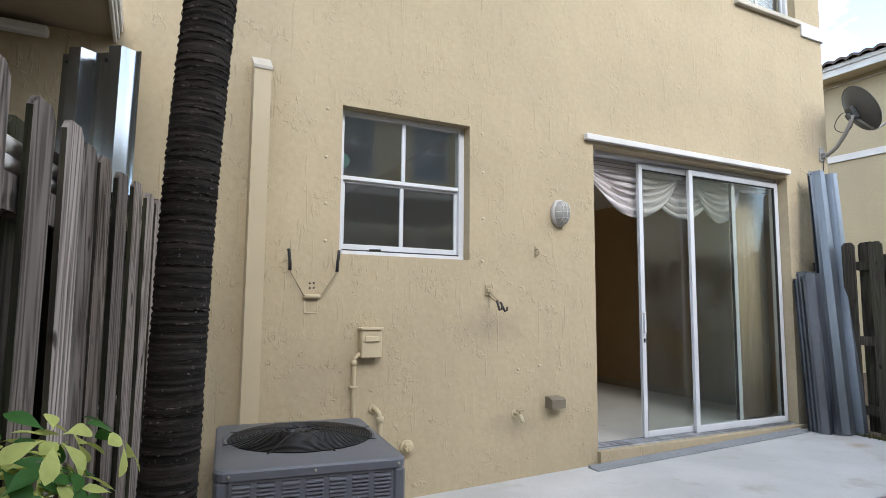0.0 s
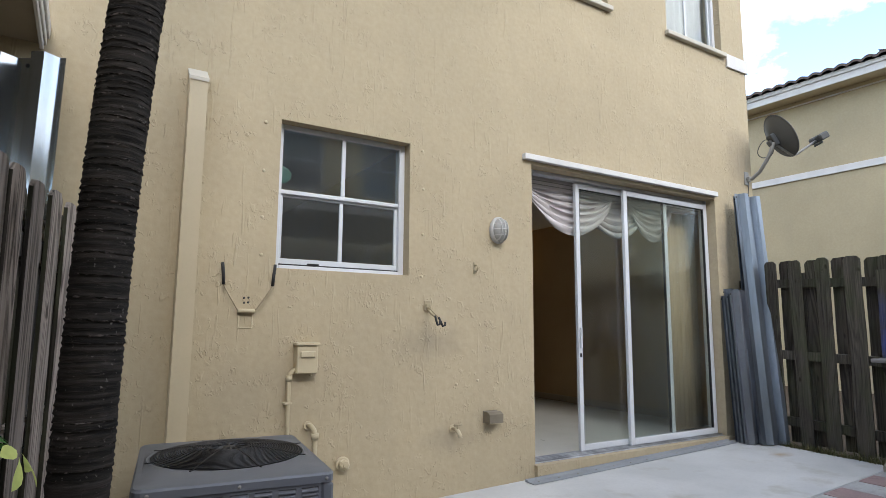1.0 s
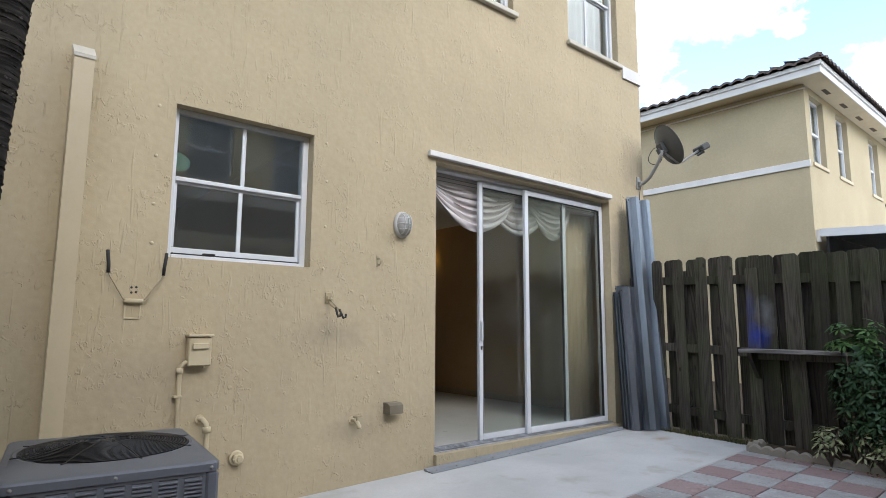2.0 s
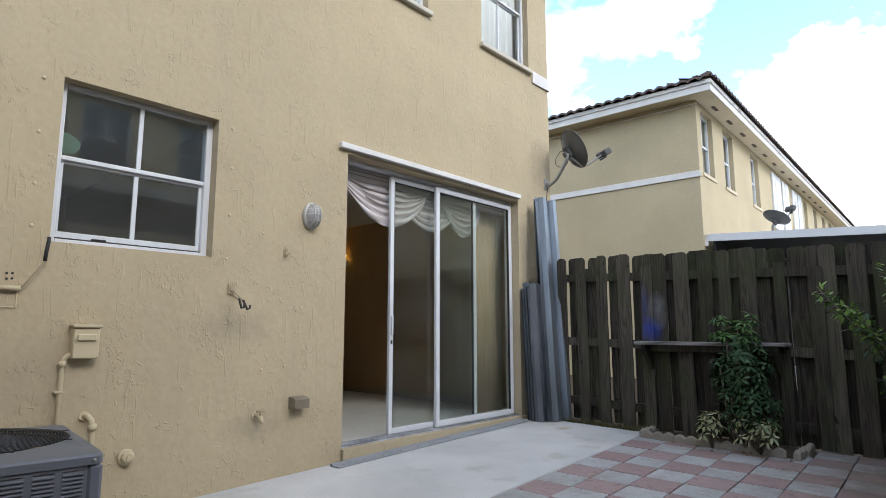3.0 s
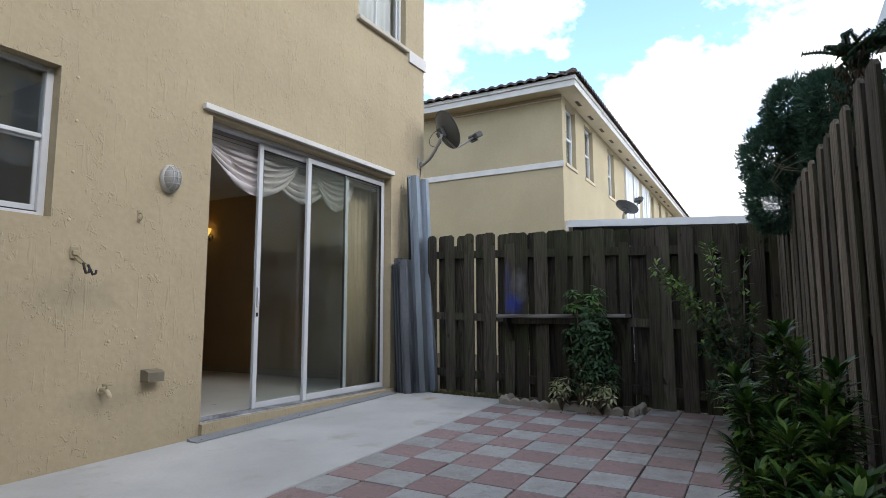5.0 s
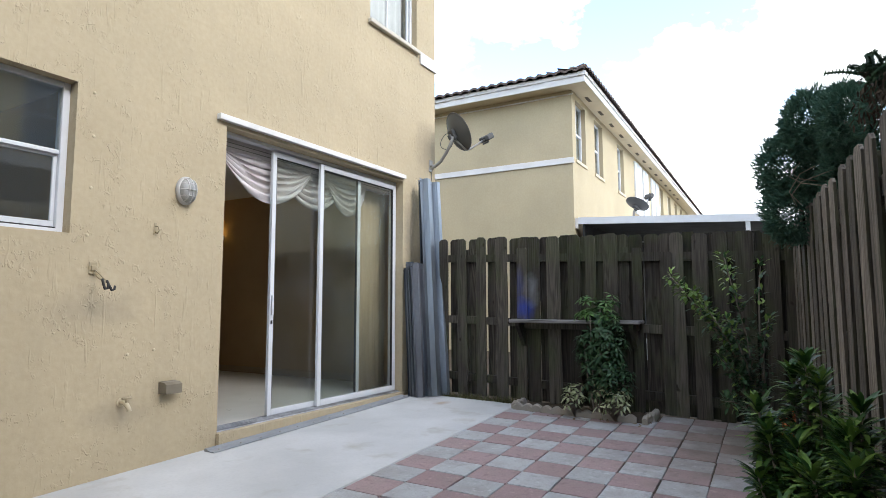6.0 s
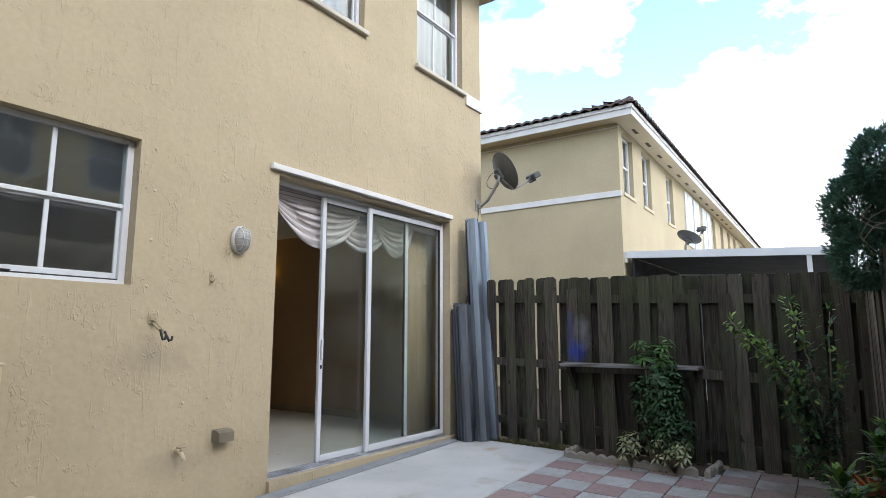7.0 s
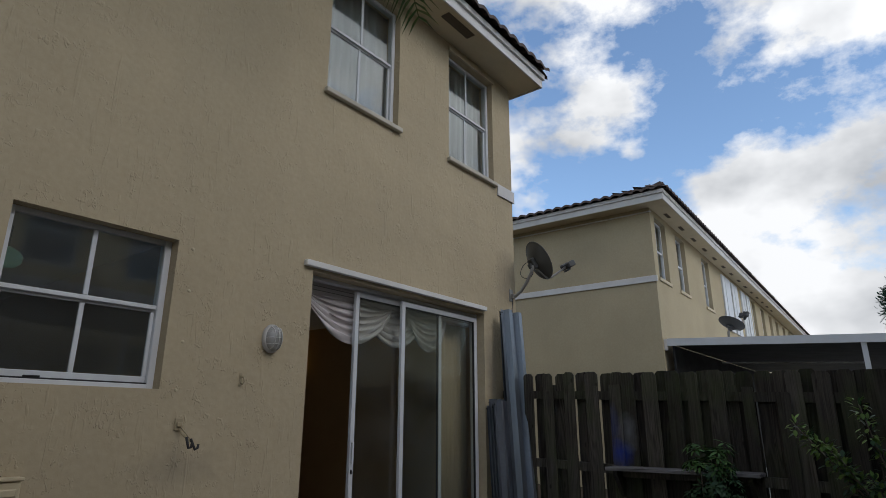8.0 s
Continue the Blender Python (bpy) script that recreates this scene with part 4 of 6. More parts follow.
# screw anchors around the window and wall
for x, z in ((1.09, 2.50), (1.09, 2.18), (1.095, 1.88), (1.10, 1.64), (2.25, 2.50), (2.26, 2.21), (2.26, 1.87), (2.255, 1.56), (2.56, 0.78), (2.75, 0.80)):
    tagged(part("wall_anchor", Mesh().lathe([(0.0, 0.008), (0.007, 0.007), (0.011, 0.003), (0.012, 0.0)], 10, Matrix.Translation((x, -0.001, z)) @ pose(0, 0, 0, 90, 0, 0)), mt_cream_metal),
           "painted-over screw anchor in the stucco", "anchor", "shutter anchors")

# disconnect box with conduit
bx = thing("electrical_box", "cream painted electrical disconnect box with conduit", "electrical box", Matrix.Translation((1.40, 0, 0.992)))
part("box", Mesh().box(-0.068, 0.068, -0.075, -0.001, -0.09, 0.085, 0.006), mt_cream_metal, bx)
part("lid", Mesh().box(-0.076, 0.076, -0.088, -0.001, 0.0855, 0.103, 0.004).box(-0.05, 0.05, -0.089, -0.0755, 0.01, 0.05, 0.012), mt_cream_metal, bx, "overhanging lid with a raised grip")
part("knob", Mesh().tube([(0.03, -0.05, -0.089), (0.03, -0.05, -0.105)], 0.008, 8), mt_cream_metal, bx)
cd = part("conduit", Mesh().tube([(-0.04, -0.035, -0.06), (-0.075, -0.035, -0.07), (-0.095, -0.03, -0.09), (-0.10, -0.03, -0.13), (-0.10, -0.03, -1.05)], 0.014, 12), mt_cream_metal, bx, "cream conduit pipe")
part("collar", Mesh().tube([(-0.10, -0.03, -0.10), (-0.10, -0.03, -0.135)], 0.02, 12), mt_cream_metal, bx)
part("strap", Mesh().box(-0.128, -0.082, -0.048, -0.001, -0.275, -0.262, 0.002), mt_cream_metal, bx, "pipe strap")
# refrigerant pipe elbow
pp = thing("wall_pipe", "cream painted pipe elbow coming out of the wall", "pipe")
part("pipe", Mesh().tube([(1.44, 0.01, 0.575), (1.445, -0.05, 0.578), (1.46, -0.065, 0.555), (1.467, -0.068, 0.5), (1.467, -0.068, gz(1.4, 0))], 0.016, 10), mt_cream_metal, pp)
part("collar", Mesh().tube([(1.465, -0.068, 0.535), (1.467, -0.068, 0.50)], 0.024, 12), mt_cream_metal, pp)
part("flange", Mesh().tube([(1.44, -0.001, 0.575), (1.44, -0.012, 0.576)], 0.028, 12), mt_cream_metal, pp)
# round cleanout
cl = thing("cleanout_cap", "cream round pipe cap on the wall", "pipe cap", Matrix.Translation((1.678, 0, 0.315)) @ pose(0, 0, 0, 90, 0, 0))
part("collar", Mesh().lathe([(0.0, 0.001), (0.046, 0.001), (0.048, 0.014), (0.040, 0.02), (0.0, 0.02)], 20), mt_cream_metal, cl)
part("cap", Mesh().lathe([(0.034, 0.02), (0.036, 0.05), (0.026, 0.058), (0.014, 0.058), (0.014, 0.07), (0.0, 0.07)], 8, smooth=False), mt_cream_metal, cl, "hex-headed cap")
# hose tap
tp = thing("hose_tap", "cream painted garden tap low on the wall", "tap", Matrix.Translation((2.526, 0, 0.468)))
part("body", Mesh().tube([(0, 0.0, 0), (0, -0.05, 0), (0.0, -0.075, -0.008), (0.006, -0.095, -0.035), (0.006, -0.097, -0.05)], [0.015, 0.013, 0.016, 0.014, 0.016], 10), mt_cream_metal, tp)
part("handle", Mesh().tube([(-0.032, -0.075, 0.034), (0.032, -0.075, 0.034)], 0.008, 8).tube([(0, -0.07, 0.0), (0, -0.075, 0.036)], 0.008, 8), mt_brass, tp, "tarnished cross handle")
part("flange", Mesh().tube([(0, -0.001, 0), (0, -0.008, 0)], 0.028, 14), mt_cream_metal, tp)
# vent hood
vh = thing("vent_hood", "tan plastic exhaust vent hood low on the wall", "vent hood", Matrix.Translation((2.863, 0, 0.528)))
m = Mesh()
vs = [(x, y, z) for x in (-0.062, 0.062) for y, z in ((-0.001, -0.038), (-0.001, 0.042), (-0.055, 0.042), (-0.088, 0.026), (-0.088, -0.038))]
m.add(vs, [(0, 1, 2, 3, 4), (9, 8, 7, 6, 5)] + [(k, (k + 1) % 5, 5 + (k + 1) % 5, 5 + k) for k in range(5)])
part("hood", m, mt_ventcap, vh)
part("flange", Mesh().box(-0.066, 0.066, -0.006, -0.001, -0.041, 0.046, 0.002), mt_ventcap, vh, "tan wall flange")

# ---- air conditioner ----
AC_W, AC_D, AC_Z = 0.788, 0.965, 0.582
ac_z0 = gz(0.8, -0.7) + 0.05
ac = thing("air_conditioner", "slate grey outdoor air conditioner with a round fan grille", "air conditioner", pose(0.818, -0.698, 0, 0, 0, -6.7))
hw, hd = AC_W / 2, AC_D / 2
part("pad", Mesh().box(-hw - 0.05, hw + 0.05, -hd - 0.05, hd + 0.05, gz(0.8, -0.7) - 0.03, ac_z0, 0.01), mt_kerb, ac, "concrete pad")
FAN_R = 0.342


def top_plate():
    """A rounded square top with a round hole, dished up towards the fan."""
    m, n = Mesh(), 192
    rings = []

    def sq(a, w, d, r):
        c, s = math.cos(a), math.sin(a)
        k = min(w / max(abs(c), 1e-6), d / max(abs(s), 1e-6))
        x, y = c * k, s * k
        cx, cy = w - r, d - r
        if abs(x) > cx and abs(y) > cy:
            vx, vy = abs(x) - cx, abs(y) - cy
            l = math.hypot(vx, vy)
            x = math.copysign(cx + vx / l * min(l, r), x)
            y = math.copysign(cy + vy / l * min(l, r), y)
        return x, y

    def circ(a, r):
        return r * math.cos(a), r * math.sin(a)

    for fn, z in ((lambda a: sq(a, hw, hd, 0.05), AC_Z - 0.042), (lambda a: sq(a, hw, hd, 0.05), AC_Z - 0.012), (lambda a: sq(a, hw - 0.008, hd - 0.008, 0.05), AC_Z - 0.003),
                  (lambda a: sq(a, hw - 0.03, hd - 0.03, 0.05), AC_Z), (lambda a: circ(a, FAN_R + 0.012), AC_Z + 0.016), (lambda a: circ(a, FAN_R), AC_Z + 0.014), (lambda a: circ(a, FAN_R - 0.006), AC_Z - 0.06)):
        rings.append([(*fn(2 * math.pi * (k + 0.5) / n), z) for k in range(n)])
    rings = [r + r[:1] for r in rings]
    m.sheet(rings, False)
    return m


part("top_panel", top_plate(), mt_ac, ac, "grey enamel top panel")
for x in (-hw + 0.006, hw - 0.06):
    for y in (-hd + 0.006, hd - 0.06):
        part("corner_post", Mesh().box(x, x + 0.054, y, y + 0.054, ac_z0, AC_Z - 0.042, 0.012), mt_ac, ac)
part("base", Mesh().box(-hw, hw, -hd, hd, ac_z0, ac_z0 + 0.05, 0.006), mt_ac, ac)
part("coil", Mesh().box(-hw + 0.03, hw - 0.03, -hd + 0.03, hd - 0.03, ac_z0 + 0.05, AC_Z - 0.12, 0.01), mt_shade_black, ac, "dark inner coil")


def louvre_panel(length):
    """One side of louvres: columns of slots between plain stiles."""
    m = Mesh()
    zt, zb = AC_Z - 0.044, ac_z0 + 0.05
    m.box(-length / 2, length / 2, -0.004, 0.004, zt - 0.014, zt, 0.001)
    n = 7
    cw = length / n
    for k in range(n + 1):
        x = -length / 2 + k * cw
        m.box(max(x - 0.013, -length / 2), min(x + 0.013, length / 2), -0.0045, 0.0045, zb, zt - 0.014, 0.001)
    z = zt - 0.028
    while z > zb + 0.02:
        for k in range(n):
            x0, x1 = -length / 2 + k * cw + 0.013, -length / 2 + (k + 1) * cw - 0.013
            m.add([(x0, 0.003, z + 0.011), (x1, 0.003, z + 0.011), (x1, -0.010, z + 0.001), (x0, -0.010, z + 0.001), (x0, 0.003, z + 0.007), (x1, 0.003, z + 0.007), (x1, -0.010, z - 0.003), (x0, -0.010, z - 0.003)],
                  [(0, 1, 2, 3), (7, 6, 5, 4), (3, 2, 6, 7), (0, 3, 7, 4), (1, 5, 6, 2), (0, 4, 5, 1)])
        z -= 0.0155
    return m


for L, mm in ((AC_W - 0.12, pose(0, -hd + 0.012, 0)), (AC_D - 0.12, pose(hw - 0.012, 0, 0, 0, 0, 90)), (AC_W - 0.12, pose(0, hd - 0.012, 0, 0, 0, 180)), (AC_D - 0.12, pose(-hw + 0.012, 0, 0, 0, 0, -90))):
    part("louvre_panel", louvre_panel(L).move(mm), mt_ac, ac, "louvred grey side panel", fix=False)
m = Mesh()
for k in range(20):
    r = 0.100 + k * (FAN_R - 0.108) / 19
    zz = AC_Z + 0.016 + 0.035 * (1 - (r / FAN_R) ** 2)
    m.tube([(r * math.cos(a), r * math.sin(a), zz) for a in [2 * math.pi * j / 48 for j in range(48)]], 0.0026, 5, True)
gr = part("fan_grille", m, mt_black, ac, "black concentric wire fan guard", fix=False)
for k in range(8):
    a = 2 * math.pi * (k + 0.35) / 8
    pts = [(r * math.cos(a), r * math.sin(a), AC_Z + 0.0175 + 0.035 * (1 - min(1, r / FAN_R) ** 2)) for r in (0.05, 0.15, 0.25, FAN_R, FAN_R + 0.03)]
    part("spoke", Mesh().tube(pts, 0.0026, 6), mt_black, gr)
hub = Mesh().lathe([(0.0, 0.046), (0.03, 0.046), (0.034, 0.040), (0.034, 0.030), (0.0, 0.030)], 24, Matrix.Translation((0, 0, AC_Z)))
hub.lathe([(0.080, 0.040), (0.084, 0.048), (0.092, 0.048), (0.096, 0.040), (0.092, 0.034), (0.084, 0.034), (0.080, 0.040)], 36, Matrix.Translation((0, 0, AC_Z)))
for k in range(12):
    a = 2 * math.pi * k / 12
    hub.tube([(r * math.cos(a), r * math.sin(a), AC_Z + 0.041) for r in (0.03, 0.085)], 0.0065, 6)
part("hub", hub, mt_hub, gr, "grey spoked hub of the guard")
part("motor", Mesh().lathe([(0.0, 0.012), (0.075, 0.012), (0.085, 0.0), (0.085, -0.1), (0.0, -0.1)], 24, Matrix.Translation((0, 0, AC_Z))), mt_black, ac, "black fan motor")
fan = Mesh()
for k in range(4):
    a0 = 2 * math.pi * k / 4 + 0.3
    rows = [[(r * math.cos(a0 + u), r * math.sin(a0 + u), AC_Z - 0.06 - 0.05 * u) for u in (0, 0.3, 0.6, 0.9)] for r in (0.07, 0.18, 0.32)]
    fan.sheet(rows, True, 0.003, (0, 0, -1))
part("fan_blade", fan, mt_blade, ac, "dark fan blades under the guard")
me = Mesh().lathe([(0.0, 0.005), (0.006, 0.004), (0.008, 0.0)], 8, pose(0, 0, 0, 90, 0, 0)).data("screw", mt_arm)
for x in (-hw + 0.06, 0.0, hw - 0.04):
    piece("screw", me, ac, Matrix.Translation((x, -hd, AC_Z - 0.026)))


# ---- storm shutter panels ----
def shutter_mesh(width, height, waves, depth=0.06):
    """A corrugated trapezoid panel, upright, with its foot at the origin."""
    pts, p = [], width / waves
    for k in range(waves):
        x = -width / 2 + k * p
        pts += [(x, 0), (x + p * 0.28, 0), (x + p * 0.42, -depth), (x + p * 0.72, -depth), (x + p * 0.86, 0)]
    pts.append((width / 2, 0))
    rows = [[(x, y, z) for x, y in pts] for z in (0, height / 2, height)]
    m = Mesh().sheet(rows, False, 0.0015)
    return m, pts


def shutter(name, place, width, height, waves, mat, label, group):
    t = thing(name, label, "metal panel", place, group=group)
    m, pts = shutter_mesh(width, height, waves)
    part("sheet", m, mat, t)
    for k, (x, y) in enumerate(pts):
        if k % 5 in (1,):
            part("bolt_hole", Mesh().lathe([(0.0, 0.0022), (0.009, 0.002), (0.0095, 0.0)], 8, Matrix.Translation((x - 0.03, -0.0005, height - 0.035)) @ pose(0, 0, 0, 90, 0, 0)), mt_rubber, t, "dark bolt hole")
    return t


G1 = "storm shutter panels by the door"
shutter("storm_shutter", pose(6.02, -0.38, gz(6.0, -0.38), -5.8, 3.2, -6.5), 0.37, 2.55, 2, mt_galv, "tall galvanised corrugated storm shutter leaning on the wall", G1)
shutter("storm_shutter", pose(6.01, -0.31, gz(6.0, -0.3), -4.6, 3.4, -6), 0.36, 2.52, 2, mt_galv, "galvanised corrugated storm shutter behind the tall one", G1)
for k, (x, y, h) in enumerate(((5.905, -0.26, 1.50), (5.915, -0.215, 1.47), (5.92, -0.17, 1.52), (5.93, -0.125, 1.45))):
    shutter("storm_shutter", pose(x, y, gz(5.9, y), -3.6, 0.4 + 0.2 * k, -5 + k), 0.30, h, 3, mt_galv_dull, "short dull grey storm shutter stacked on the wall", G1)
G2 = "storm shutter panels beyond the side fence"
shutter("storm_shutter", pose(-0.150, -0.76, gz(0, -0.7), -0.9, 0.2, -33), 0.37, 2.395, 2, mt_galv_shiny, "shiny galvanised storm shutter panel behind the fence", G2)

# ---- satellite dishes ----


def dish(name, place, size, label):
    t = thing(name, label, "satellite dish", place, group="satellite dishes")
    prof = [(size * k / 10, 0.30 * size * (k / 10) ** 2) for k in range(11)]
    back = [(r, z - 0.006) for r, z in reversed(prof)]
    part("reflector", Mesh().lathe(prof + [(size + 0.006, 0.30 * size), (size + 0.005, 0.30 * size - 0.008)] + back, 36, Matrix.Diagonal((0.92, 1.0, 1, 1))), mt_dish, t, "dull grey oval reflector")
    part("mount", Mesh().box(-0.05, 0.05, -0.07, 0.07, -0.06, -0.004, 0.01).box(-0.03, 0.03, -0.05, 0.02, -0.10, -0.06, 0.01), mt_dish, t, "grey mounting bracket")
    arm = part("feed_arm", Mesh().tube([(0, -0.06, -0.03), (0, -size * 1.0, 0.06), (0, -size * 1.02, 0.12), (0, -size * 0.9, 0.42)], 0.013, 8), mt_arm, t, "feed arm")
    part("receiver", Mesh().box(-0.105, -0.03, -size * 0.9 - 0.035, -size * 0.9 + 0.04, 0.36, 0.47, 0.014).box(-0.022, 0.022, -size * 0.9 - 0.03, -size * 0.9 + 0.035, 0.37, 0.49, 0.012)
         .box(0.03, 0.105, -size * 0.9 - 0.035, -size * 0.9 + 0.04, 0.36, 0.47, 0.014).box(-0.03, 0.03, -size * 0.9 - 0.06, -size * 0.9 - 0.036, 0.33, 0.42, 0.01), mt_dish, arm, "grey receiver heads")
    return t


D_AXIS = Vector((0.72, -0.46, 0.48)).normalized()
D_POS = Vector((6.48, -0.335, 3.255))
zax, up = D_AXIS, Vector((0, 0, 1))
yax = (up - zax * up.dot(zax)).normalized()
xax = yax.cross(zax)
rot = Matrix((xax, yax, zax)).transposed().to_4x4()
d1 = dish("satellite_dish", Matrix.Translation(D_POS) @ rot, 0.25, "dull grey satellite dish on a bent arm at the house corner")
inv = (Matrix.Translation(D_POS) @ rot).inverted()
pts = [(6.44, -0.01, 2.87), (6.45, -0.06, 2.86), (6.455, -0.15, 2.92), (6.45, -0.24, 3.03), (6.44, -0.30, 3.12), (6.43, -0.34, 3.21)]
part("mast", Mesh().tube([inv @ Vector(p) for p in pts], 0.02, 10), mt_arm, d1, "bent grey mast")
part("foot", Mesh().box(6.40, 6.48, -0.012, -0.001, 2.80, 2.95, 0.003).box(6.425, 6.455, -0.05, -0.012, 2.83, 2.89, 0.004).move(inv), mt_arm, d1, "wall bracket")
loop = [(6.44 + 0.02 * math.sin(a * 2), -0.24 + 0.085 * math.cos(a), 3.16 + 0.10 * math.sin(a)) for a in [2 * math.pi * k / 20 for k in range(20)]]
part("cable", Mesh().tube([inv @ Vector(p) for p in loop], 0.004, 6, True).tube([inv @ Vector(p) for p in ((6.44, -0.03, 2.83), (6.445, -0.012, 2.7), (6.44, -0.008, 2.5), (6.44, -0.008, 0.3))], 0.0045, 6), mt_rubber, d1, "dark looped cable")

# ---- fences ----


def board_mesh(name, w, h, mat, dog=0.03, t=0.018, seed=0, edge=None):
    """A dog-eared picket, foot at the origin, with a slightly uneven outline."""
    rng = random.Random(seed)
    o = [(-w / 2, 0), (w / 2, 0)]
    n = 5
    o = [(-w / 2 + rng.uniform(-.002, .002), 0.0), (w / 2 + rng.uniform(-.002, .002), 0.0)]
    for k in range(1, n):
        o.append((w / 2 + rng.uniform(-.003, .003), (h - dog) * k / n))
    o += [(w / 2, h - dog), (w / 2 - dog * 0.8, h - dog * 0.12), (w / 2 - dog, h), (-w / 2 + dog, h + rng.uniform(-.006, .004)), (-w / 2 + dog * 0.8, h - dog * 0.1), (-w / 2, h - dog)]
    for k in range(n - 1, 0, -1):
        o.append((-w / 2 + rng.uniform(-.003, .003), (h - dog) * k / n))
    c = len(o)
    inn = [(x * 0.96, z) for x, z in o]
    vs = [(x, -t / 2, z) for x, z in inn] + [(x, -t / 2 + 0.003, z) for x, z in o] + [(x, t / 2, z) for x, z in o]
    fs = [tuple(range(c)), tuple(range(2 * c, 3 * c))[::-1]]
    for a in (0, 1):
        fs += [(a * c + k, (a + 1) * c + k, (a + 1) * c + (k + 1) % c, a * c + (k + 1) % c) for k in range(c)]
    me = Mesh().add(vs, fs).data(name, mat)
    fix_normals(me)
    # side edges take the darker wood: their shade is painted, not lit
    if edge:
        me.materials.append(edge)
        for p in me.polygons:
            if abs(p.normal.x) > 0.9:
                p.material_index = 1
    return me


def fence(name, p0, p1, label, mat, boards_front, boards_back, tops, rails, posts, seed, lift=0.008, edge=None):
    """A shadowbox fence from p0 to p1; the front faces the right-hand side of that line. boards: (distance, width, top offset)."""
    rng = random.Random(seed)
    p0, p1 = Vector((*p0, 0)), Vector((*p1, 0))
    d = p1 - p0
    L = d.length
    ang = math.degrees(math.atan2(d.y, d.x))
    t = thing(name, label, "fence", kind="", place=pose(p0.x, p0.y, 0, 0, 0, ang))

    def gnd(s):
        return gz(p0.x + d.x * s / L, p0.y + d.y * s / L)

    def top(s):
        return tops[0] + (tops[1] - tops[0]) * s / L

    for z in rails:
        m = Mesh()
        vs = [(s, y, top(s) - 1.8 + z + q) for s in (0, L) for y in (-0.03, 0.03) for q in (-0.042, 0.042)]
        m.add(vs, [(0, 1, 3, 2), (4, 6, 7, 5), (0, 4, 5, 1), (2, 3, 7, 6), (0, 2, 6, 4), (1, 5, 7, 3)])
        part("rail", m, mat, t, "horizontal wooden rail")
    for s in posts:
        part("post", Mesh().box(s - 0.045, s + 0.045, 0.0305, 0.118, gnd(s) - 0.15, top(s) - 0.12, 0.006), mat, t, "square wooden post")
    lib = {}
    # back boards get the near-black wood, so the gaps' shade is painted on
    for side, boards, wd in ((-1, boards_front, mat), (1, boards_back, mt_wood_shaded)):
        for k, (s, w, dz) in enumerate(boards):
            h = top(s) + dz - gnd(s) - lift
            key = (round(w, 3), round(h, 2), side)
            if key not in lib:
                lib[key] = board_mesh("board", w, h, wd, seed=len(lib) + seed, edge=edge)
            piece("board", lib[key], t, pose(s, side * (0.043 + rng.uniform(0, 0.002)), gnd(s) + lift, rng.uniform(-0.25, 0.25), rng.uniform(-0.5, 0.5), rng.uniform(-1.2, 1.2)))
    return t


def run(L, pitch, w, rng, start=0.0, jw=0.008, jz=0.012):
    out, s = [], start
    while s < L:
        out.append((s + rng.uniform(-0.008, 0.008), round(w + rng.choice((-1, 0, 1)) * jw, 3), round(rng.uniform(-jz, jz), 2)))
        s += pitch
    return out


rng = random.Random(5)
# back fence, from the house side towards the far corner
front = [(0.115, 0.12, 0.0), (0.357, 0.116, 0.0), (0.60, 0.118, 0.0), (0.838, 0.122, 0.01), (1.097, 0.142, 0.01), (1.476, 0.142, 0.0), (1.713, 0.145, 0.0), (1.932, 0.13, 0.01), (2.111, 0.10, 0.0), (2.306, 0.142, 0.01),
         (2.952, 0.12, 0.0), (3.145, 0.135, -0.01), (3.34, 0.128, 0.0), (3.522, 0.155, 0.0), (3.738, 0.13, 0.0), (3.9, 0.13, 0.0)]
back = [(s, 0.145, dz) for s, dz in ((0.0, 0), (0.235, 0), (0.478, 0.005), (0.722, 0.0), (0.965, 0.01), (1.225, 0.0), (1.355, 0.01), (1.595, 0.0), (1.82, 0.01), (2.02, 0.0), (2.205, 0.005), (2.41, 0.0), (2.555, 0.0), (2.705, 0.0), (2.85, 0.0), (3.045, 0.01), (3.24, 0.0), (3.43, 0.0), (3.63, 0.0), (3.82, 0.0), (3.97, 0.0))]
back_fence = fence("wooden_fence", (6.23, 0.0), (6.23, -4.0), "weathered brown shadowbox wooden fence with moss and blue paint marks", mt_wood_b,
                   front, back, (1.898, 1.768), (1.572, 0.86, 0.215), (0.6, 2.45, 3.9), 11)
for s, w, h in ((1.345, 0.112, 1.64), (2.572, 0.092, 1.60), (2.85, 0.105, 1.55)):
    piece("board", board_mesh("board", w, h, mt_wood_b, 0.012, 0.02, seed=int(s * 100)), back_fence, pose(s, -0.070, gz(6.2, -s) + 0.02, 0, 0.3, 0))
# left fence, towards the camera's side
lf0, lf1 = (-0.565, -3.90), (0.12, -0.36)
L = (Vector(lf1) - Vector(lf0)).length
front = [(q, 0.136, dz) for q, dz in ((0.06, 0.0), (0.30, 0.0), (0.54, 0.01), (0.78, 0.0), (1.02, 0.0), (1.26, 0.0), (1.495, 0.01), (1.725, 0.0), (1.98, -0.01), (2.245, 0.01), (2.384, -0.015), (2.55, -0.01), (2.775, -0.015), (3.005, 0.0), (3.22, 0.0), (3.40, 0.0), (3.54, 0.0))]
back = [(q, 0.142, dz) for q, dz in ((0.18, -0.01), (0.42, -0.01), (0.66, -0.01), (0.90, -0.01), (1.14, -0.01), (1.38, -0.01), (1.61, -0.02), (1.845, -0.01), (2.09, -0.03), (2.235, -0.02), (2.375, -0.05), (2.515, -0.04), (2.665, -0.02), (2.89, -0.01), (3.11, -0.02), (3.31, -0.02), (3.48, -0.02))]
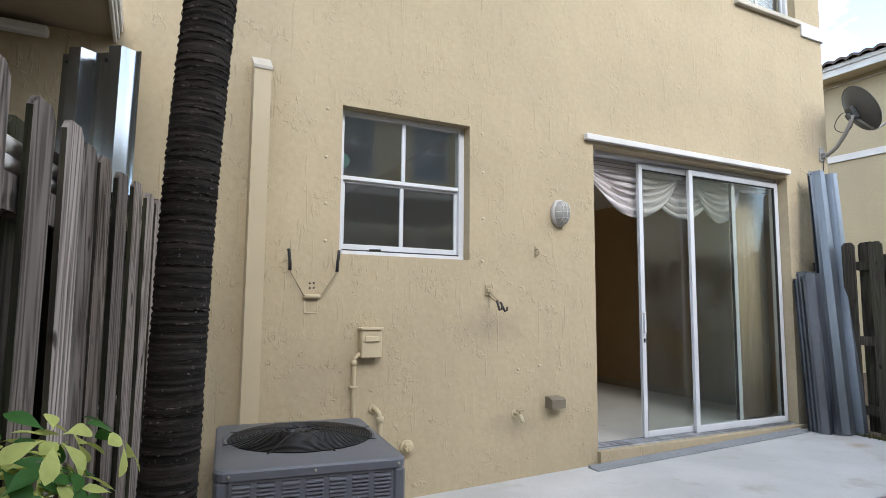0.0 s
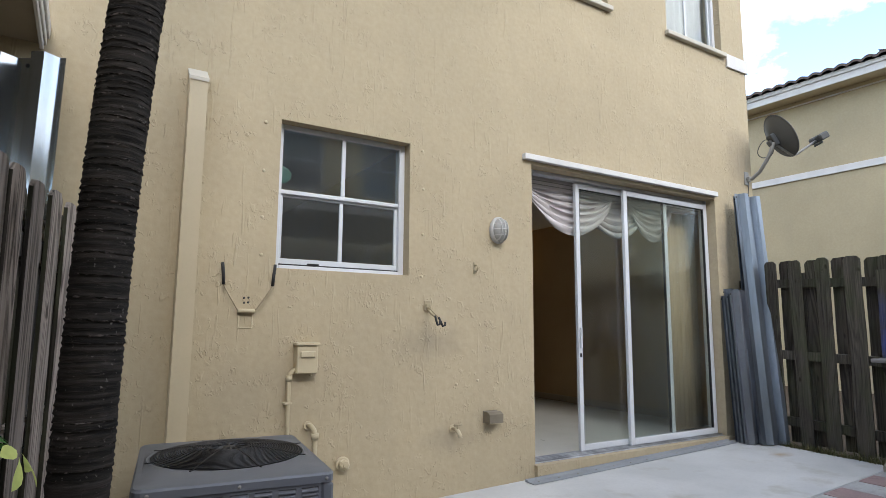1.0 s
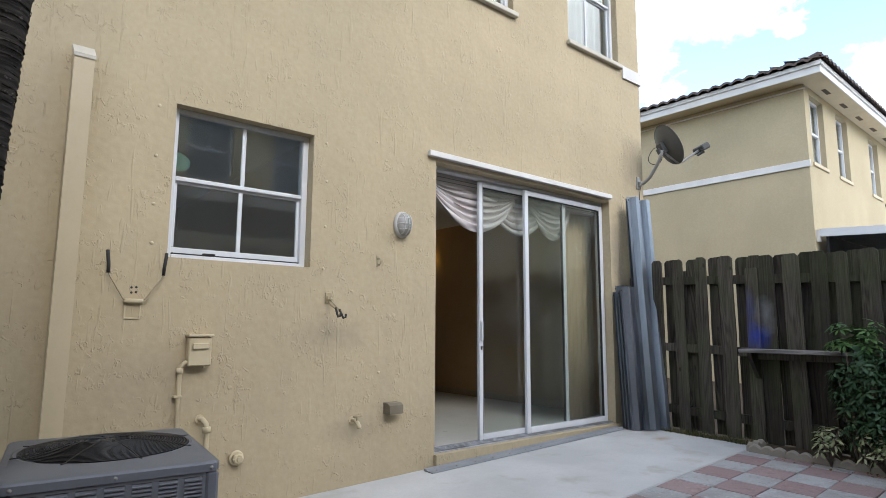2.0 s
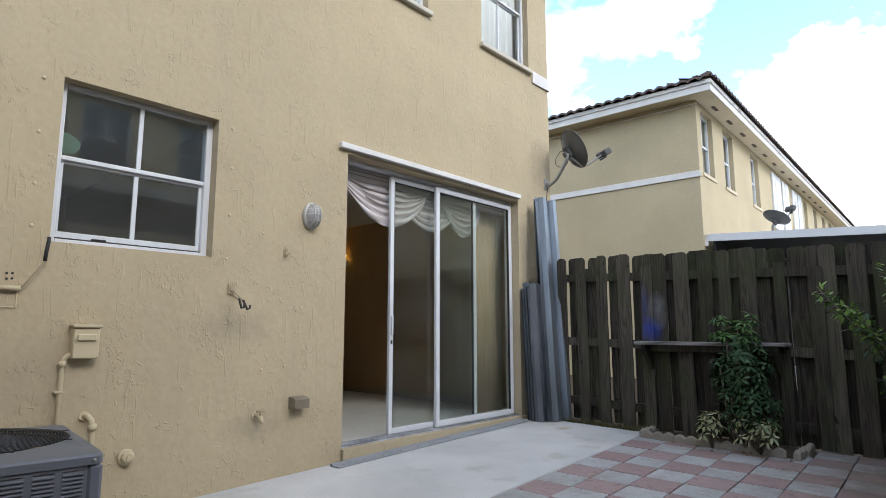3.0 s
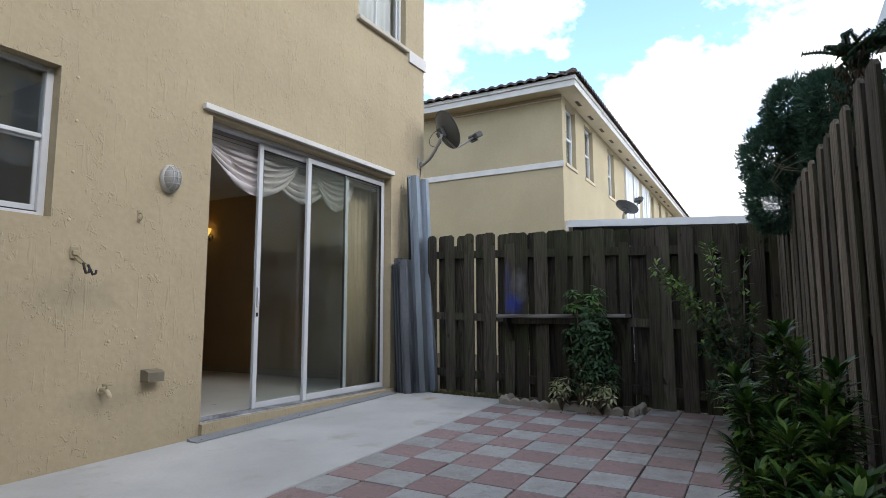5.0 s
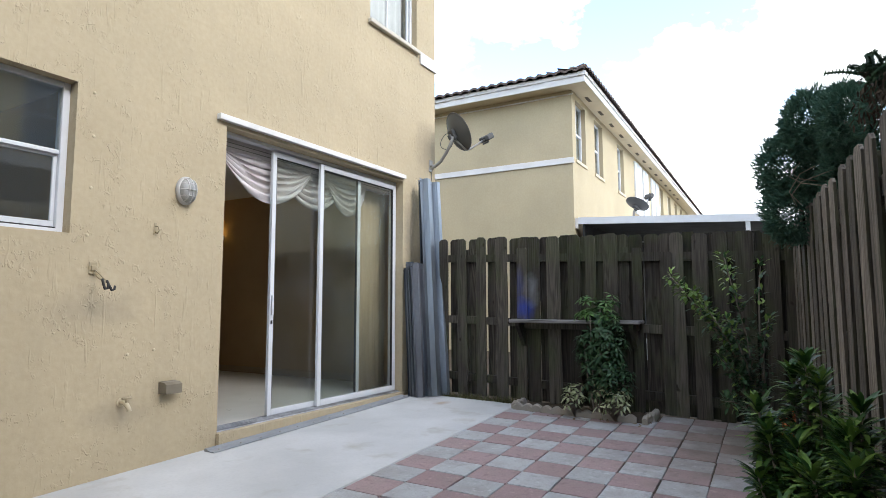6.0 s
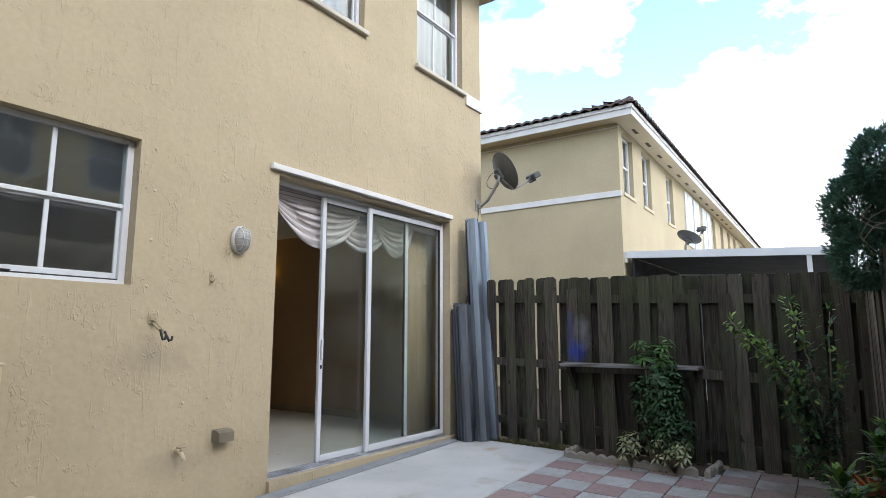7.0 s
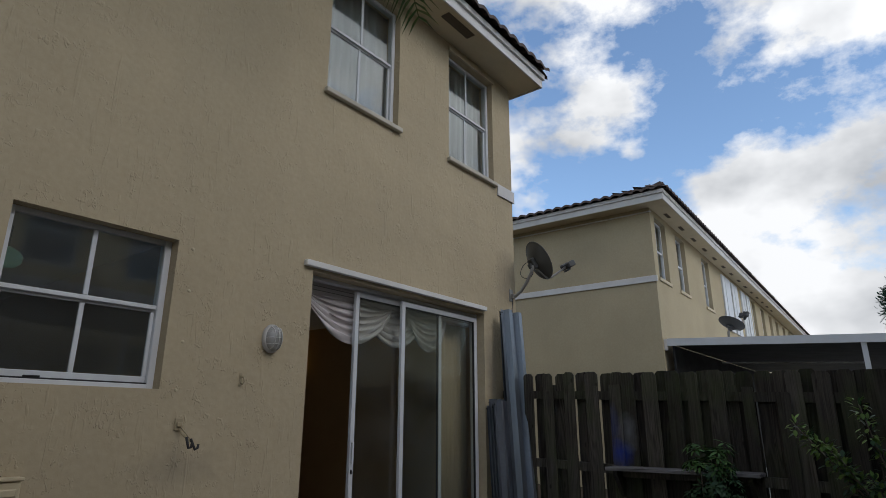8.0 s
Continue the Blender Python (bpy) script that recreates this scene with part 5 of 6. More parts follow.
fence("wooden_fence", lf0, lf1, "weathered grey shadowbox wooden fence beside the palm", mt_wood_l, front, back, (1.724, 1.722), (1.55, 0.88, 0.25), (0.1, 1.9, L - 0.5), 23, edge=mt_wood_shaded)
for zz in (1.545, 1.588):
    tagged(part("plastic_pipe", Mesh().tube([(lf0[0] + (lf1[0] - lf0[0]) * u, lf0[1] + (lf1[1] - lf0[1]) * u, zz) for u in (0.05, 0.5, 0.94)], 0.021, 12), mt_pvc), "white plastic pipe lying along the fence rail", "pipe")
# right fence
rf0, rf1 = (6.26, -3.955), (-2.2, -4.68)
Lr = (Vector(rf1) - Vector(rf0)).length
front = run(Lr, 0.235, 0.14, rng, 0.12)
back = run(Lr, 0.235, 0.14, rng, 0.0)
fence("wooden_fence", rf0, rf1, "weathered tan shadowbox wooden fence behind the planting bed", mt_wood_r, front, back, (1.815, 1.79), (1.57, 0.90, 0.25), (0.4, 2.6, 4.8, 7.0), 31, edge=mt_wood_shaded)
# shelf on the back fence
sh = thing("wooden_shelf", "weathered grey plank shelf on brackets across the fence", "shelf")
part("plank", Mesh().box(5.92, 6.165, -2.635, -1.295, 0.922, 0.955, 0.005), mt_shelf, sh, "grey weathered plank")
part("cleat", Mesh().box(6.08, 6.16, -2.59, -1.35, 0.857, 0.921, 0.004), mt_wood_b, sh)
for y in (-1.38, -2.55):
    m = Mesh()
    vs = [(x, yy, z + 0.017) for yy in (y - 0.02, y + 0.02) for x, z in ((6.165, 0.90), (5.95, 0.903), (5.95, 0.87), (6.12, 0.66), (6.165, 0.66))]
    m.add(vs, [(0, 1, 2, 3, 4), (9, 8, 7, 6, 5)] + [(k, (k + 1) % 5, 5 + (k + 1) % 5, 5 + k) for k in range(5)])
    part("bracket", m, mt_wood_b, sh, "dark wooden bracket")

# ---- left neighbour's patio cover ----
pc = thing("patio_cover", "shaded patio roof of the next unit with white gutter", "patio roof")
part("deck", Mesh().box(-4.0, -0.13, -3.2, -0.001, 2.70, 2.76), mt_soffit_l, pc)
m = Mesh().box(-0.13, -0.112, -3.2, -0.001, 2.672, 2.80).box(-0.1115, -0.10, -3.2, -0.001, 2.70, 2.80).box(-0.0995, -0.088, -3.2, -0.001, 2.74, 2.81)
part("gutter", m, mt_trim, pc, "white stepped gutter moulding")
m = Mesh().box(-1.6, -0.42, -0.10, -0.03, 2.615, 2.665, 0.01)
tagged(part("light_fitting", m, mt_trim), "pale tube light fitting under the patio roof", "ceiling light")

# ---- palm ----
palm = thing("palm_tree", "dark ringed palm trunk leaning beside the wall with drooping fronds", "palm tree")
base, topp = Vector((0.155, -1.5, gz(0.1) - 0.1)), Vector((0.445, -1.5, 6.9))
rows, n = [], 28
prng = random.Random(3)


def trunk_c(u):
    p = base.lerp(topp, u)
    p.x += 0.012 * math.sin(u * 17.0) * (1 - u)
    return p


N = 900
for i in range(N + 1):
    u = i / N
    p = trunk_c(u)
    ph = i % 3
    r = 0.089 - 0.006 * min(1, u * 2.2) + 0.035 * math.exp(-u * 30)
    r += (0.0016, 0.0004, -0.0010)[ph] + prng.uniform(-0.0014, 0.0014)
    rows.append([p + Vector((math.cos(2 * math.pi * k / n), math.sin(2 * math.pi * k / n), 0)) * (r + prng.uniform(-0.0018, 0.0018)) for k in range(n)])
rows = [r + r[:1] for r in rows]
part("trunk", Mesh().sheet(rows, True), mt_bark, palm, "dark brown ringed trunk", fix=False)
m = Mesh()
for i in range(0, N, 3):
    if prng.random() < 0.35:
        continue
    u = i / N
    p = trunk_c(u)
    r = 0.089 - 0.006 * min(1, u * 2.2) + 0.035 * math.exp(-u * 30)
    tilt = prng.uniform(-0.05, 0.05)
    band = []
    for dz, dr in ((-0.0022, 0.001), (0.0, 0.0034), (0.0022, 0.001)):
        band.append([p + Vector((math.cos(a) * (r + dr + prng.uniform(-.002, .002)), math.sin(a) * (r + dr), dz + tilt * math.cos(a) * r + prng.uniform(-.003, .003))) for a in [2 * math.pi * k / n for k in range(n)]])
    m.sheet([b + b[:1] for b in band], True)
tagged(part("bark_relief", m, mt_scar, palm, "pale broken leaf-scar rings", fix=False), kind="stuff")
for k in range(13):
    a = 2 * math.pi * k / 13 + 0.25
    reach, rise = (3.3, 0.5) if k % 2 else (2.7, 0.95)
    if k == 0:
        reach, rise = 4.0, -0.15
    dirv = Vector((math.cos(a), math.sin(a), 0))
    spine = []
    for i in range(25):
        u = i / 24
        spine.append(topp + Vector((0, 0, 0.05)) + dirv * reach * (u - 0.12 * u * u) + Vector((0, 0, rise * math.sin(u * 2.2) - 1.75 * u ** 2.2)))
    m = Mesh().tube(spine, [0.028 * (1 - 0.85 * i / 24) for i in range(25)], 6)
    for i in range(2, 25):
        for half in (0.0, 0.33, 0.66):
            if i == 24 and half:
                continue
            q = spine[i].lerp(spine[min(i + 1, 24)], half)
            t = (spine[min(i + 1, 24)] - spine[i - 1]).normalized()
            side = t.cross(Vector((0, 0, 1))).normalized()
            ll = 0.62 * math.sin(math.pi * min(0.97, 0.12 + 0.85 * i / 24)) + 0.12
            for s in (-1, 1):
                dv = (side * s * 0.8 + t * 0.55 + Vector((0, 0, prng.uniform(-0.25, 0.1)))).normalized()
                tip = q + dv * ll + Vector((0, 0, -0.30 * ll))
                mid = q + dv * ll * 0.5
                w = t * 0.016
                m.add([q - w * 0.6, q + w * 0.6, mid + w, tip, mid - w], [(0, 1, 2, 4), (4, 2, 3)])
    part("frond", m, mt_palm_leaf, palm, "drooping feather frond", fix=False)

# ---- plants ----


def leaf(m, base, d, up, length, width, curl=0.15, fold=0.12, sec=((0.0, 0.08), (0.3, 0.85), (0.62, 0.9), (0.86, 0.45), (1.0, 0.0))):
    """A pointed leaf blade of six faces, folded along its midrib."""
    d = d.normalized()
    side = d.cross(up)
    if side.length < 1e-4:
        side = d.orthogonal()
    side.normalize()
    nrm = side.cross(d).normalized()
    c, l, r = [], [], []
    for u, w in sec:
        p = base + d * length * u - nrm * curl * length * u * u
        c.append(p)
        l.append(p + side * w * width / 2 + nrm * fold * w * width)
        r.append(p - side * w * width / 2 + nrm * fold * w * width)
    k = len(sec)
    m.add(c + l + r, [(i, i + 1, k + i + 1, k + i) for i in range(k - 1)] + [(2 * k + i, 2 * k + i + 1, i + 1, i) for i in range(k - 1)], True)


def rnd_dir(rg, up=0.2):
    while True:
        v = Vector((rg.uniform(-1, 1), rg.uniform(-1, 1), rg.uniform(-1, 1) + up))
        if 0.1 < v.length < 1.3:
            return v.normalized()


def umbrella(m, at, axis, n, length, width, rg, droop=0.35):
    """A palmate whorl of leaflets, as schefflera carries them."""
    axis = axis.normalized()
    a = axis.orthogonal().normalized()
    b = axis.cross(a)
    off = rg.uniform(0, 6)
    for k in range(n):
        t = off + 2 * math.pi * k / n + rg.uniform(-0.2, 0.2)
        d = a * math.cos(t) + b * math.sin(t) + axis * (0.15 - droop * rg.random())
        leaf(m, at + d * 0.015, d, axis, length * rg.uniform(0.75, 1.15), width * rg.uniform(0.85, 1.1), 0.22)


rg = random.Random(17)
# near variegated schefflera: every leaf its own piece
var = thing("umbrella_plant", "variegated umbrella plant with cream and green leaves", "potted plant", Matrix.Translation((-0.155, -2.10, gz(0, -2.1) + 0.19)))
m = Mesh()
stems = []
for k in range(5):
    a = 2 * math.pi * k / 5 + 0.4
    tip = Vector((0.13 * math.cos(a), 0.13 * math.sin(a), 0.78 + 0.05 * math.sin(k * 2.1)))
    m.tube([(0.02 * math.cos(a), 0.02 * math.sin(a), 0), tip * 0.5 + Vector((0, 0, 0.05)), tip], [0.011, 0.009, 0.006], 6)
    stems.append(tip)
part("stem", m, mt_twig, var)
lib = []
for k in range(4):
    lm = Mesh()
    leaf(lm, Vector((0, 0, 0)), Vector((0, 1, 0)), Vector((0, 0, 1)), 0.064 + 0.007 * k, 0.030 + 0.003 * k, 0.15 + 0.06 * k, 0.10, ((0.0, 0.08), (0.12, 0.10), (0.3, 0.5), (0.55, 0.95), (0.75, 1.0), (0.9, 0.6), (1.0, 0.05)))
    lib.append((lm.data("leaf", mt_leaf_var), lm.data("leaf", mt_leaf_varg)))
whorls = []
for tip in stems:
    for j in range(10):
        whorls.append(tip + Vector((rg.uniform(-0.12, 0.12), rg.uniform(-0.11, 0.11), rg.uniform(-0.20, 0.05))))
whorls += [Vector((0.16, -0.02, 0.76)), Vector((0.12, -0.06, 0.70)), Vector((0.02, -0.12, 0.83)), Vector((0.20, -0.10, 0.62))]
for c in whorls:
    out = Vector((c.x, c.y, 0.16)).normalized()
    n = rg.choice((6, 7, 7))
    cream = rg.random() < 0.7
    a = out.orthogonal().normalized()
    b = out.cross(a)
    o = rg.uniform(0, 6)
    for k in range(n):
        t = o + 2 * math.pi * k / n
        d = (a * math.cos(t) + b * math.sin(t) + out * rg.uniform(-0.35, 0.05)).normalized()
        z = (out - d * out.dot(d)).normalized()
        x = d.cross(z)
        mm = Matrix.Translation(c + d * 0.02) @ Matrix((x, d, z)).transposed().to_4x4()
        piece("leaf", lib[rg.randrange(4)][0 if cream and rg.random() < 0.78 else 1], var, mm)

# dark schefflera and its pale undergrowth in the bed by the fence
shrub = thing("umbrella_shrub", "dark green umbrella shrub growing before the fence shelf", "shrub", Matrix.Translation((5.80, -2.27, gz(5.8, -2.3))))
m, lv = Mesh(), Mesh()
for k in range(9):
    a = 2 * math.pi * k / 9
    h = rg.uniform(0.75, 1.08)
    tip = Vector((0.12 * math.cos(a) * rg.uniform(0.4, 1.2), 0.14 * math.sin(a), h))
    mid = tip * 0.5 + Vector((0.03 * math.cos(a + 1), 0.03 * math.sin(a), 0.02))
    m.tube([(0.03 * math.cos(a), 0.03 * math.sin(a), 0), mid, tip], [0.012, 0.009, 0.005], 6)
    for j in range(26):
        u = rg.uniform(0.30, 1.02)
        p = tip * u
        d = Vector((math.cos(a) + rg.uniform(-1, 1), math.sin(a) + rg.uniform(-1, 1), rg.uniform(-0.1, 0.9)))
        r = (0.055 + 0.075 * math.sin(math.pi * min(1, u)))
        at = p + Vector((d.x, d.y, 0)).normalized() * r * rg.uniform(0.3, 1.2) * (1.25 - 0.45 * u) + Vector((0.0, -0.16 * (1 - u), rg.uniform(-0.05, 0.06)))
        umbrella(lv, at, Vector((d.x * 0.7, d.y * 0.7, 0.9)), rg.choice((6, 7, 8)), 0.068, 0.024, rg)
part("branch", m, mt_twig, shrub)
part("crown", lv, mt_leaf_dark, shrub, "dense dark green whorled leaves", fix=False)
lv = Mesh()
for k in range(34):
    a = rg.uniform(0, 6.3)
    umbrella(lv, Vector((0.13 * math.cos(a), 0.16 * math.sin(a), 1.02 + rg.uniform(-0.10, 0.14))), Vector((math.cos(a) * 0.5, math.sin(a) * 0.5, 1)), 7, 0.075, 0.025, rg)
part("young_leaves", lv, mt_leaf_mid, shrub, "brighter young leaves on top", fix=False)
for px, py, nn in ((5.75, -2.05, 20), (5.75, -2.43, 40)):
    bush = thing("umbrella_plant", "low pale variegated umbrella plant in the bed", "shrub", Matrix.Translation((px, py, gz(5.7, py))), group="variegated plants in the bed")
    m, lv = Mesh(), Mesh()
    for k in range(nn):
        a = 2 * math.pi * k / nn * 2.4
        rr = rg.uniform(0.03, 0.12 if nn < 30 else 0.19)
        tip = Vector((rr * math.cos(a), rr * math.sin(a), rg.uniform(0.12, 0.31)))
        m.tube([(0, 0, 0), tip * 0.6 + Vector((0, 0, 0.03)), tip], 0.004, 5)
        umbrella(lv, tip, Vector((tip.x * 1.5 + rg.uniform(-.1, .1), tip.y * 1.5 + rg.uniform(-.1, .1), 0.25)), rg.choice((5, 6, 7)), 0.062, 0.023, rg, 0.6)
    part("stem", m, mt_twig, bush)
    part("leaves", lv, mt_leaf_pale, bush, "cream and green whorled leaves", fix=False)

# straggly round-leaved shrub at the fence corner
strag = thing("straggly_shrub", "straggly shrub with small round pale green leaves by the fence corner", "shrub", Matrix.Translation((5.55, -3.62, gz(5.5, -3.6))))
m, lv, ly = Mesh(), Mesh(), Mesh()
for tip, n, lime in (((-0.15, 0.62, 1.35), 80, 0.8), ((-0.15, 0.45, 1.22), 70, 0.8), ((-0.1, 0.20, 1.50), 60, 0.6), ((0.1, -0.06, 1.46), 26, 0.5), ((-0.2, 0.35, 1.10), 60, 0.6), ((-0.25, 0.18, 0.98), 55, 0.35), ((-0.25, 0.28, 0.72), 45, 0.2), ((-0.2, 0.12, 0.55), 40, 0.15), ((0.05, -0.1, 1.0), 40, 0.2), ((-0.3, 0.22, 0.35), 34, 0.15)):
    tip = Vector(tip)
    b0 = Vector((0, 0, 0.02))
    mid = tip * 0.55 + Vector((0.03, -0.14 * tip.y, 0.10))
    pts = [b0, b0.lerp(mid, 0.5) + Vector((0.01, -0.02, 0)), mid, mid.lerp(tip, 0.5) + Vector((0, 0.01, 0.02)), tip]
    m.tube(pts, [0.012, 0.010, 0.007, 0.005, 0.003], 6)
    n = int(n * 2.8)
    for k in range(n):
        u = 0.25 + 0.75 * (k + rg.random()) / n
        s = u * 4
        i = min(3, int(s))
        p = pts[i].lerp(pts[i + 1], s - i)
        d = rnd_dir(rg, 0.3)
        at = p + d * rg.uniform(0.005, 0.075) * (1.3 - 0.6 * u)
        leaf(ly if u > 0.62 and rg.random() < lime else lv, at, d, Vector((0, 0, 1)), rg.uniform(0.04, 0.065), rg.uniform(0.024, 0.036), 0.1)
part("branch", m, mt_twig, strag)
part("leaves", lv, mt_leaf_dark, strag, "small dark oval leaves", fix=False)
part("young_leaves", ly, mt_leaf_young, strag, "bright lime young leaves", fix=False)


LANCE = ((0.0, 0.10), (0.2, 0.62), (0.45, 1.0), (0.7, 0.85), (0.88, 0.42), (1.0, 0.0))


def lance_shrub(px, py, tips, seed, label):
    """A leafy shrub: upright stems, each ending in a dense whorl of long leaves."""
    r2 = random.Random(seed)
    t = thing("lance_leaf_shrub", label, "shrub", Matrix.Translation((px, py, gz(px, py))), group="shrubs in the side bed")
    m, lv, hi = Mesh(), Mesh(), Mesh()
    for x, y, z in tips:
        tip = Vector((x - px, y - py, z - gz(px, py) - 0.05))
        b0 = Vector((tip.x * 0.45, tip.y * 0.45, 0))
        mid = b0.lerp(tip, 0.5) + Vector((0, 0, 0.02))
        m.tube([b0, mid, tip], [0.010, 0.008, 0.004], 5)
        n = int(100 + 160 * tip.z)
        for j in range(n):
            u = 1 - 0.85 * (j / n) ** 1.25
            p = b0.lerp(mid, u * 2) if u < 0.5 else mid.lerp(tip, u * 2 - 1)
            t2 = j * 2.4 + r2.uniform(-0.9, 0.9)
            el = -0.25 + 1.5 * max(0.0, u - 0.35) ** 1.3 + r2.uniform(-0.55, 0.6)
            d = Vector((math.cos(t2), math.sin(t2), el))
            if u > 0.95:
                d.z += 0.9
            leaf(hi if u > 0.70 and r2.random() < 0.5 else lv, p + Vector((d.x, d.y, 0)) * 0.008, d, Vector((0, 0, 1)),
                 r2.uniform(0.06, 0.122) * (1.05 - 0.25 * u * u), r2.uniform(0.018, 0.027), r2.uniform(0.10, 0.45), 0.14, LANCE)
    part("stem", m, mt_twig, t)
    part("leaves", lv, mt_leaf_deep, t, "long narrow glossy dark leaves", fix=False)
    part("young_leaves", hi, mt_leaf_fresh, t, "fresh yellow-green tip leaves", fix=False)
    return t


LL = "glossy shrub of long narrow green leaves in the side bed"
lance_shrub(3.0, -3.9, ((3.035, -3.906, 0.94), (3.08, -3.86, 0.88), (2.99, -3.95, 0.86), (2.99, -3.726, 0.75), (3.05, -3.76, 0.68), (2.92, -3.76, 0.66), (3.16, -3.98, 0.74), (3.12, -3.80, 0.60), (3.2, -3.88, 0.58), (2.9, -3.86, 0.62), (2.95, -3.80, 0.52), (3.1, -3.74, 0.48), (2.86, -3.72, 0.50)), 1, LL)
lance_shrub(2.70, -4.0, ((2.75, -4.06, 0.80), (2.70, -4.02, 0.72), (2.80, -4.0, 0.70), (2.66, -3.9, 0.58), (2.78, -3.86, 0.56), (2.60, -4.02, 0.62), (2.84, -4.08, 0.66), (2.56, -3.88, 0.46), (2.70, -3.80, 0.42), (2.5, -4.0, 0.50)), 2, LL)
lance_shrub(2.15, -4.05, ((2.20, -4.05, 0.50), (2.10, -4.0, 0.42), (2.28, -3.98, 0.46), (2.34, -4.08, 0.52), (2.0, -4.06, 0.40), (2.18, -3.92, 0.34), (2.38, -3.92, 0.36), (1.9, -4.0, 0.30)), 3, LL)
lance_shrub(3.75, -3.95, ((3.75, -3.95, 0.52), (3.65, -3.92, 0.46), (3.85, -3.98, 0.50), (3.55, -3.96, 0.50), (3.72, -3.85, 0.36), (3.9, -3.9, 0.36)), 4, LL)
red = thing("bromeliad", "red and orange strap-leaved plant low in the side bed", "plant", Matrix.Translation((5.45, -3.88, gz(5.45, -3.88))))
m = Mesh()
for k in range(34):
    a = k * 2.4
    leaf(m, Vector((0.02 * math.cos(a), 0.02 * math.sin(a), 0.02)), Vector((math.cos(a), math.sin(a), rg.uniform(0.9, 2.4))), Vector((0, 0, 1)), rg.uniform(0.24, 0.38), 0.035, 0.3)
part("leaves", m, mt_leaf_red, red, "red strap leaves", fix=False)

# feathery evergreen over the fence corner
EX, EY = 5.35, -4.8
ev = thing("evergreen_tree", "dark feathery evergreen crown hanging over the fence corner", "tree", Matrix.Translation((EX, EY, gz(EX, EY))))
m, lv = Mesh(), Mesh()
m.tube([(0, 0, 0), (0.02, 0.02, 1.2), (-0.02, 0.06, 2.2), (0.0, 0.05, 3.4)], [0.09, 0.08, 0.06, 0.02], 10)
lobes = [((5.25, -3.99, 2.12), (0.40, 0.33, 0.33), 10500), ((4.95, -4.06, 2.35), (0.30, 0.21, 0.27), 6600), ((5.22, -3.95, 1.80), (0.34, 0.26, 0.27), 7000), ((4.62, -4.22, 2.27), (0.34, 0.17, 0.25), 5200),
         ((5.40, -4.20, 2.12), (0.40, 0.28, 0.36), 6500), ((4.80, -4.22, 1.98), (0.35, 0.16, 0.20), 2200), ((4.25, -4.36, 2.16), (0.30, 0.14, 0.22), 2600)]
for c, r, n in lobes:
    c = Vector(c) - Vector((EX, EY, gz(EX, EY)))
    m.tube([(0, 0.03, 1.5), Vector((0, 0.05, 1.8)).lerp(c, 0.5), c], [0.03, 0.02, 0.008], 6)
    big = max(1.0, max(r) / 0.5)
    for k in range(n):
        d = rnd_dir(rg, 0.0)
        q = rg.uniform(0.45, 1.0) ** 0.4
        p = c + Vector((d.x * r[0], d.y * r[1], d.z * r[2])) * q * (0.93 + 0.20 * noise.noise(d * 3.6 + c * 3) + 0.13 * noise.noise(d * 8 + c))
        out = (d + Vector((0, 0, 0.25)) + rnd_dir(rg) * 0.8).normalized()
        # a spray: a short twig with needles to both sides
        sl = rg.uniform(0.015, 0.045) * big
        s2 = out.cross(rnd_dir(rg)).normalized()
        for j in range(6):
            u = j / 5
            b0 = p + out * sl * u
            for s in (-1, 1):
                nd = (out * 1.1 + s2 * s).normalized() * 0.011 * big * (1.1 - 0.5 * u)
                wv = out * 0.0038 * big
                lv.add([b0 - wv, b0 + wv, b0 + nd], [(0, 1, 2)])
part("trunk", m, mt_twig, ev)
part("crown", lv, mt_conifer, ev, "fine dark green needle sprays", fix=False)
for k in range(4):
    a, b0 = rg.uniform(-0.5, 0.3), Vector((4.75 - EX + rg.uniform(-0.25, 0.3), -4.06 - EY, 1.82 - gz(EX, EY) + rg.uniform(-0.1, 0.25)))
    d = Vector((a, 0.35, rg.uniform(-1.0, 0.6))).normalized() * rg.uniform(0.12, 0.26)
    m = Mesh().tube([b0 - d * 0.4 + Vector((0, -0.05, 0)), b0 + Vector((0, 0.09, 0)), b0 + d * 0.5 + Vector((0.03, 0.10, 0)), b0 + d], [0.003, 0.003, 0.0025, 0.0015], 5)
    part("dead_twig", m, mt_deadtwig, ev, "bare pale dead twig")
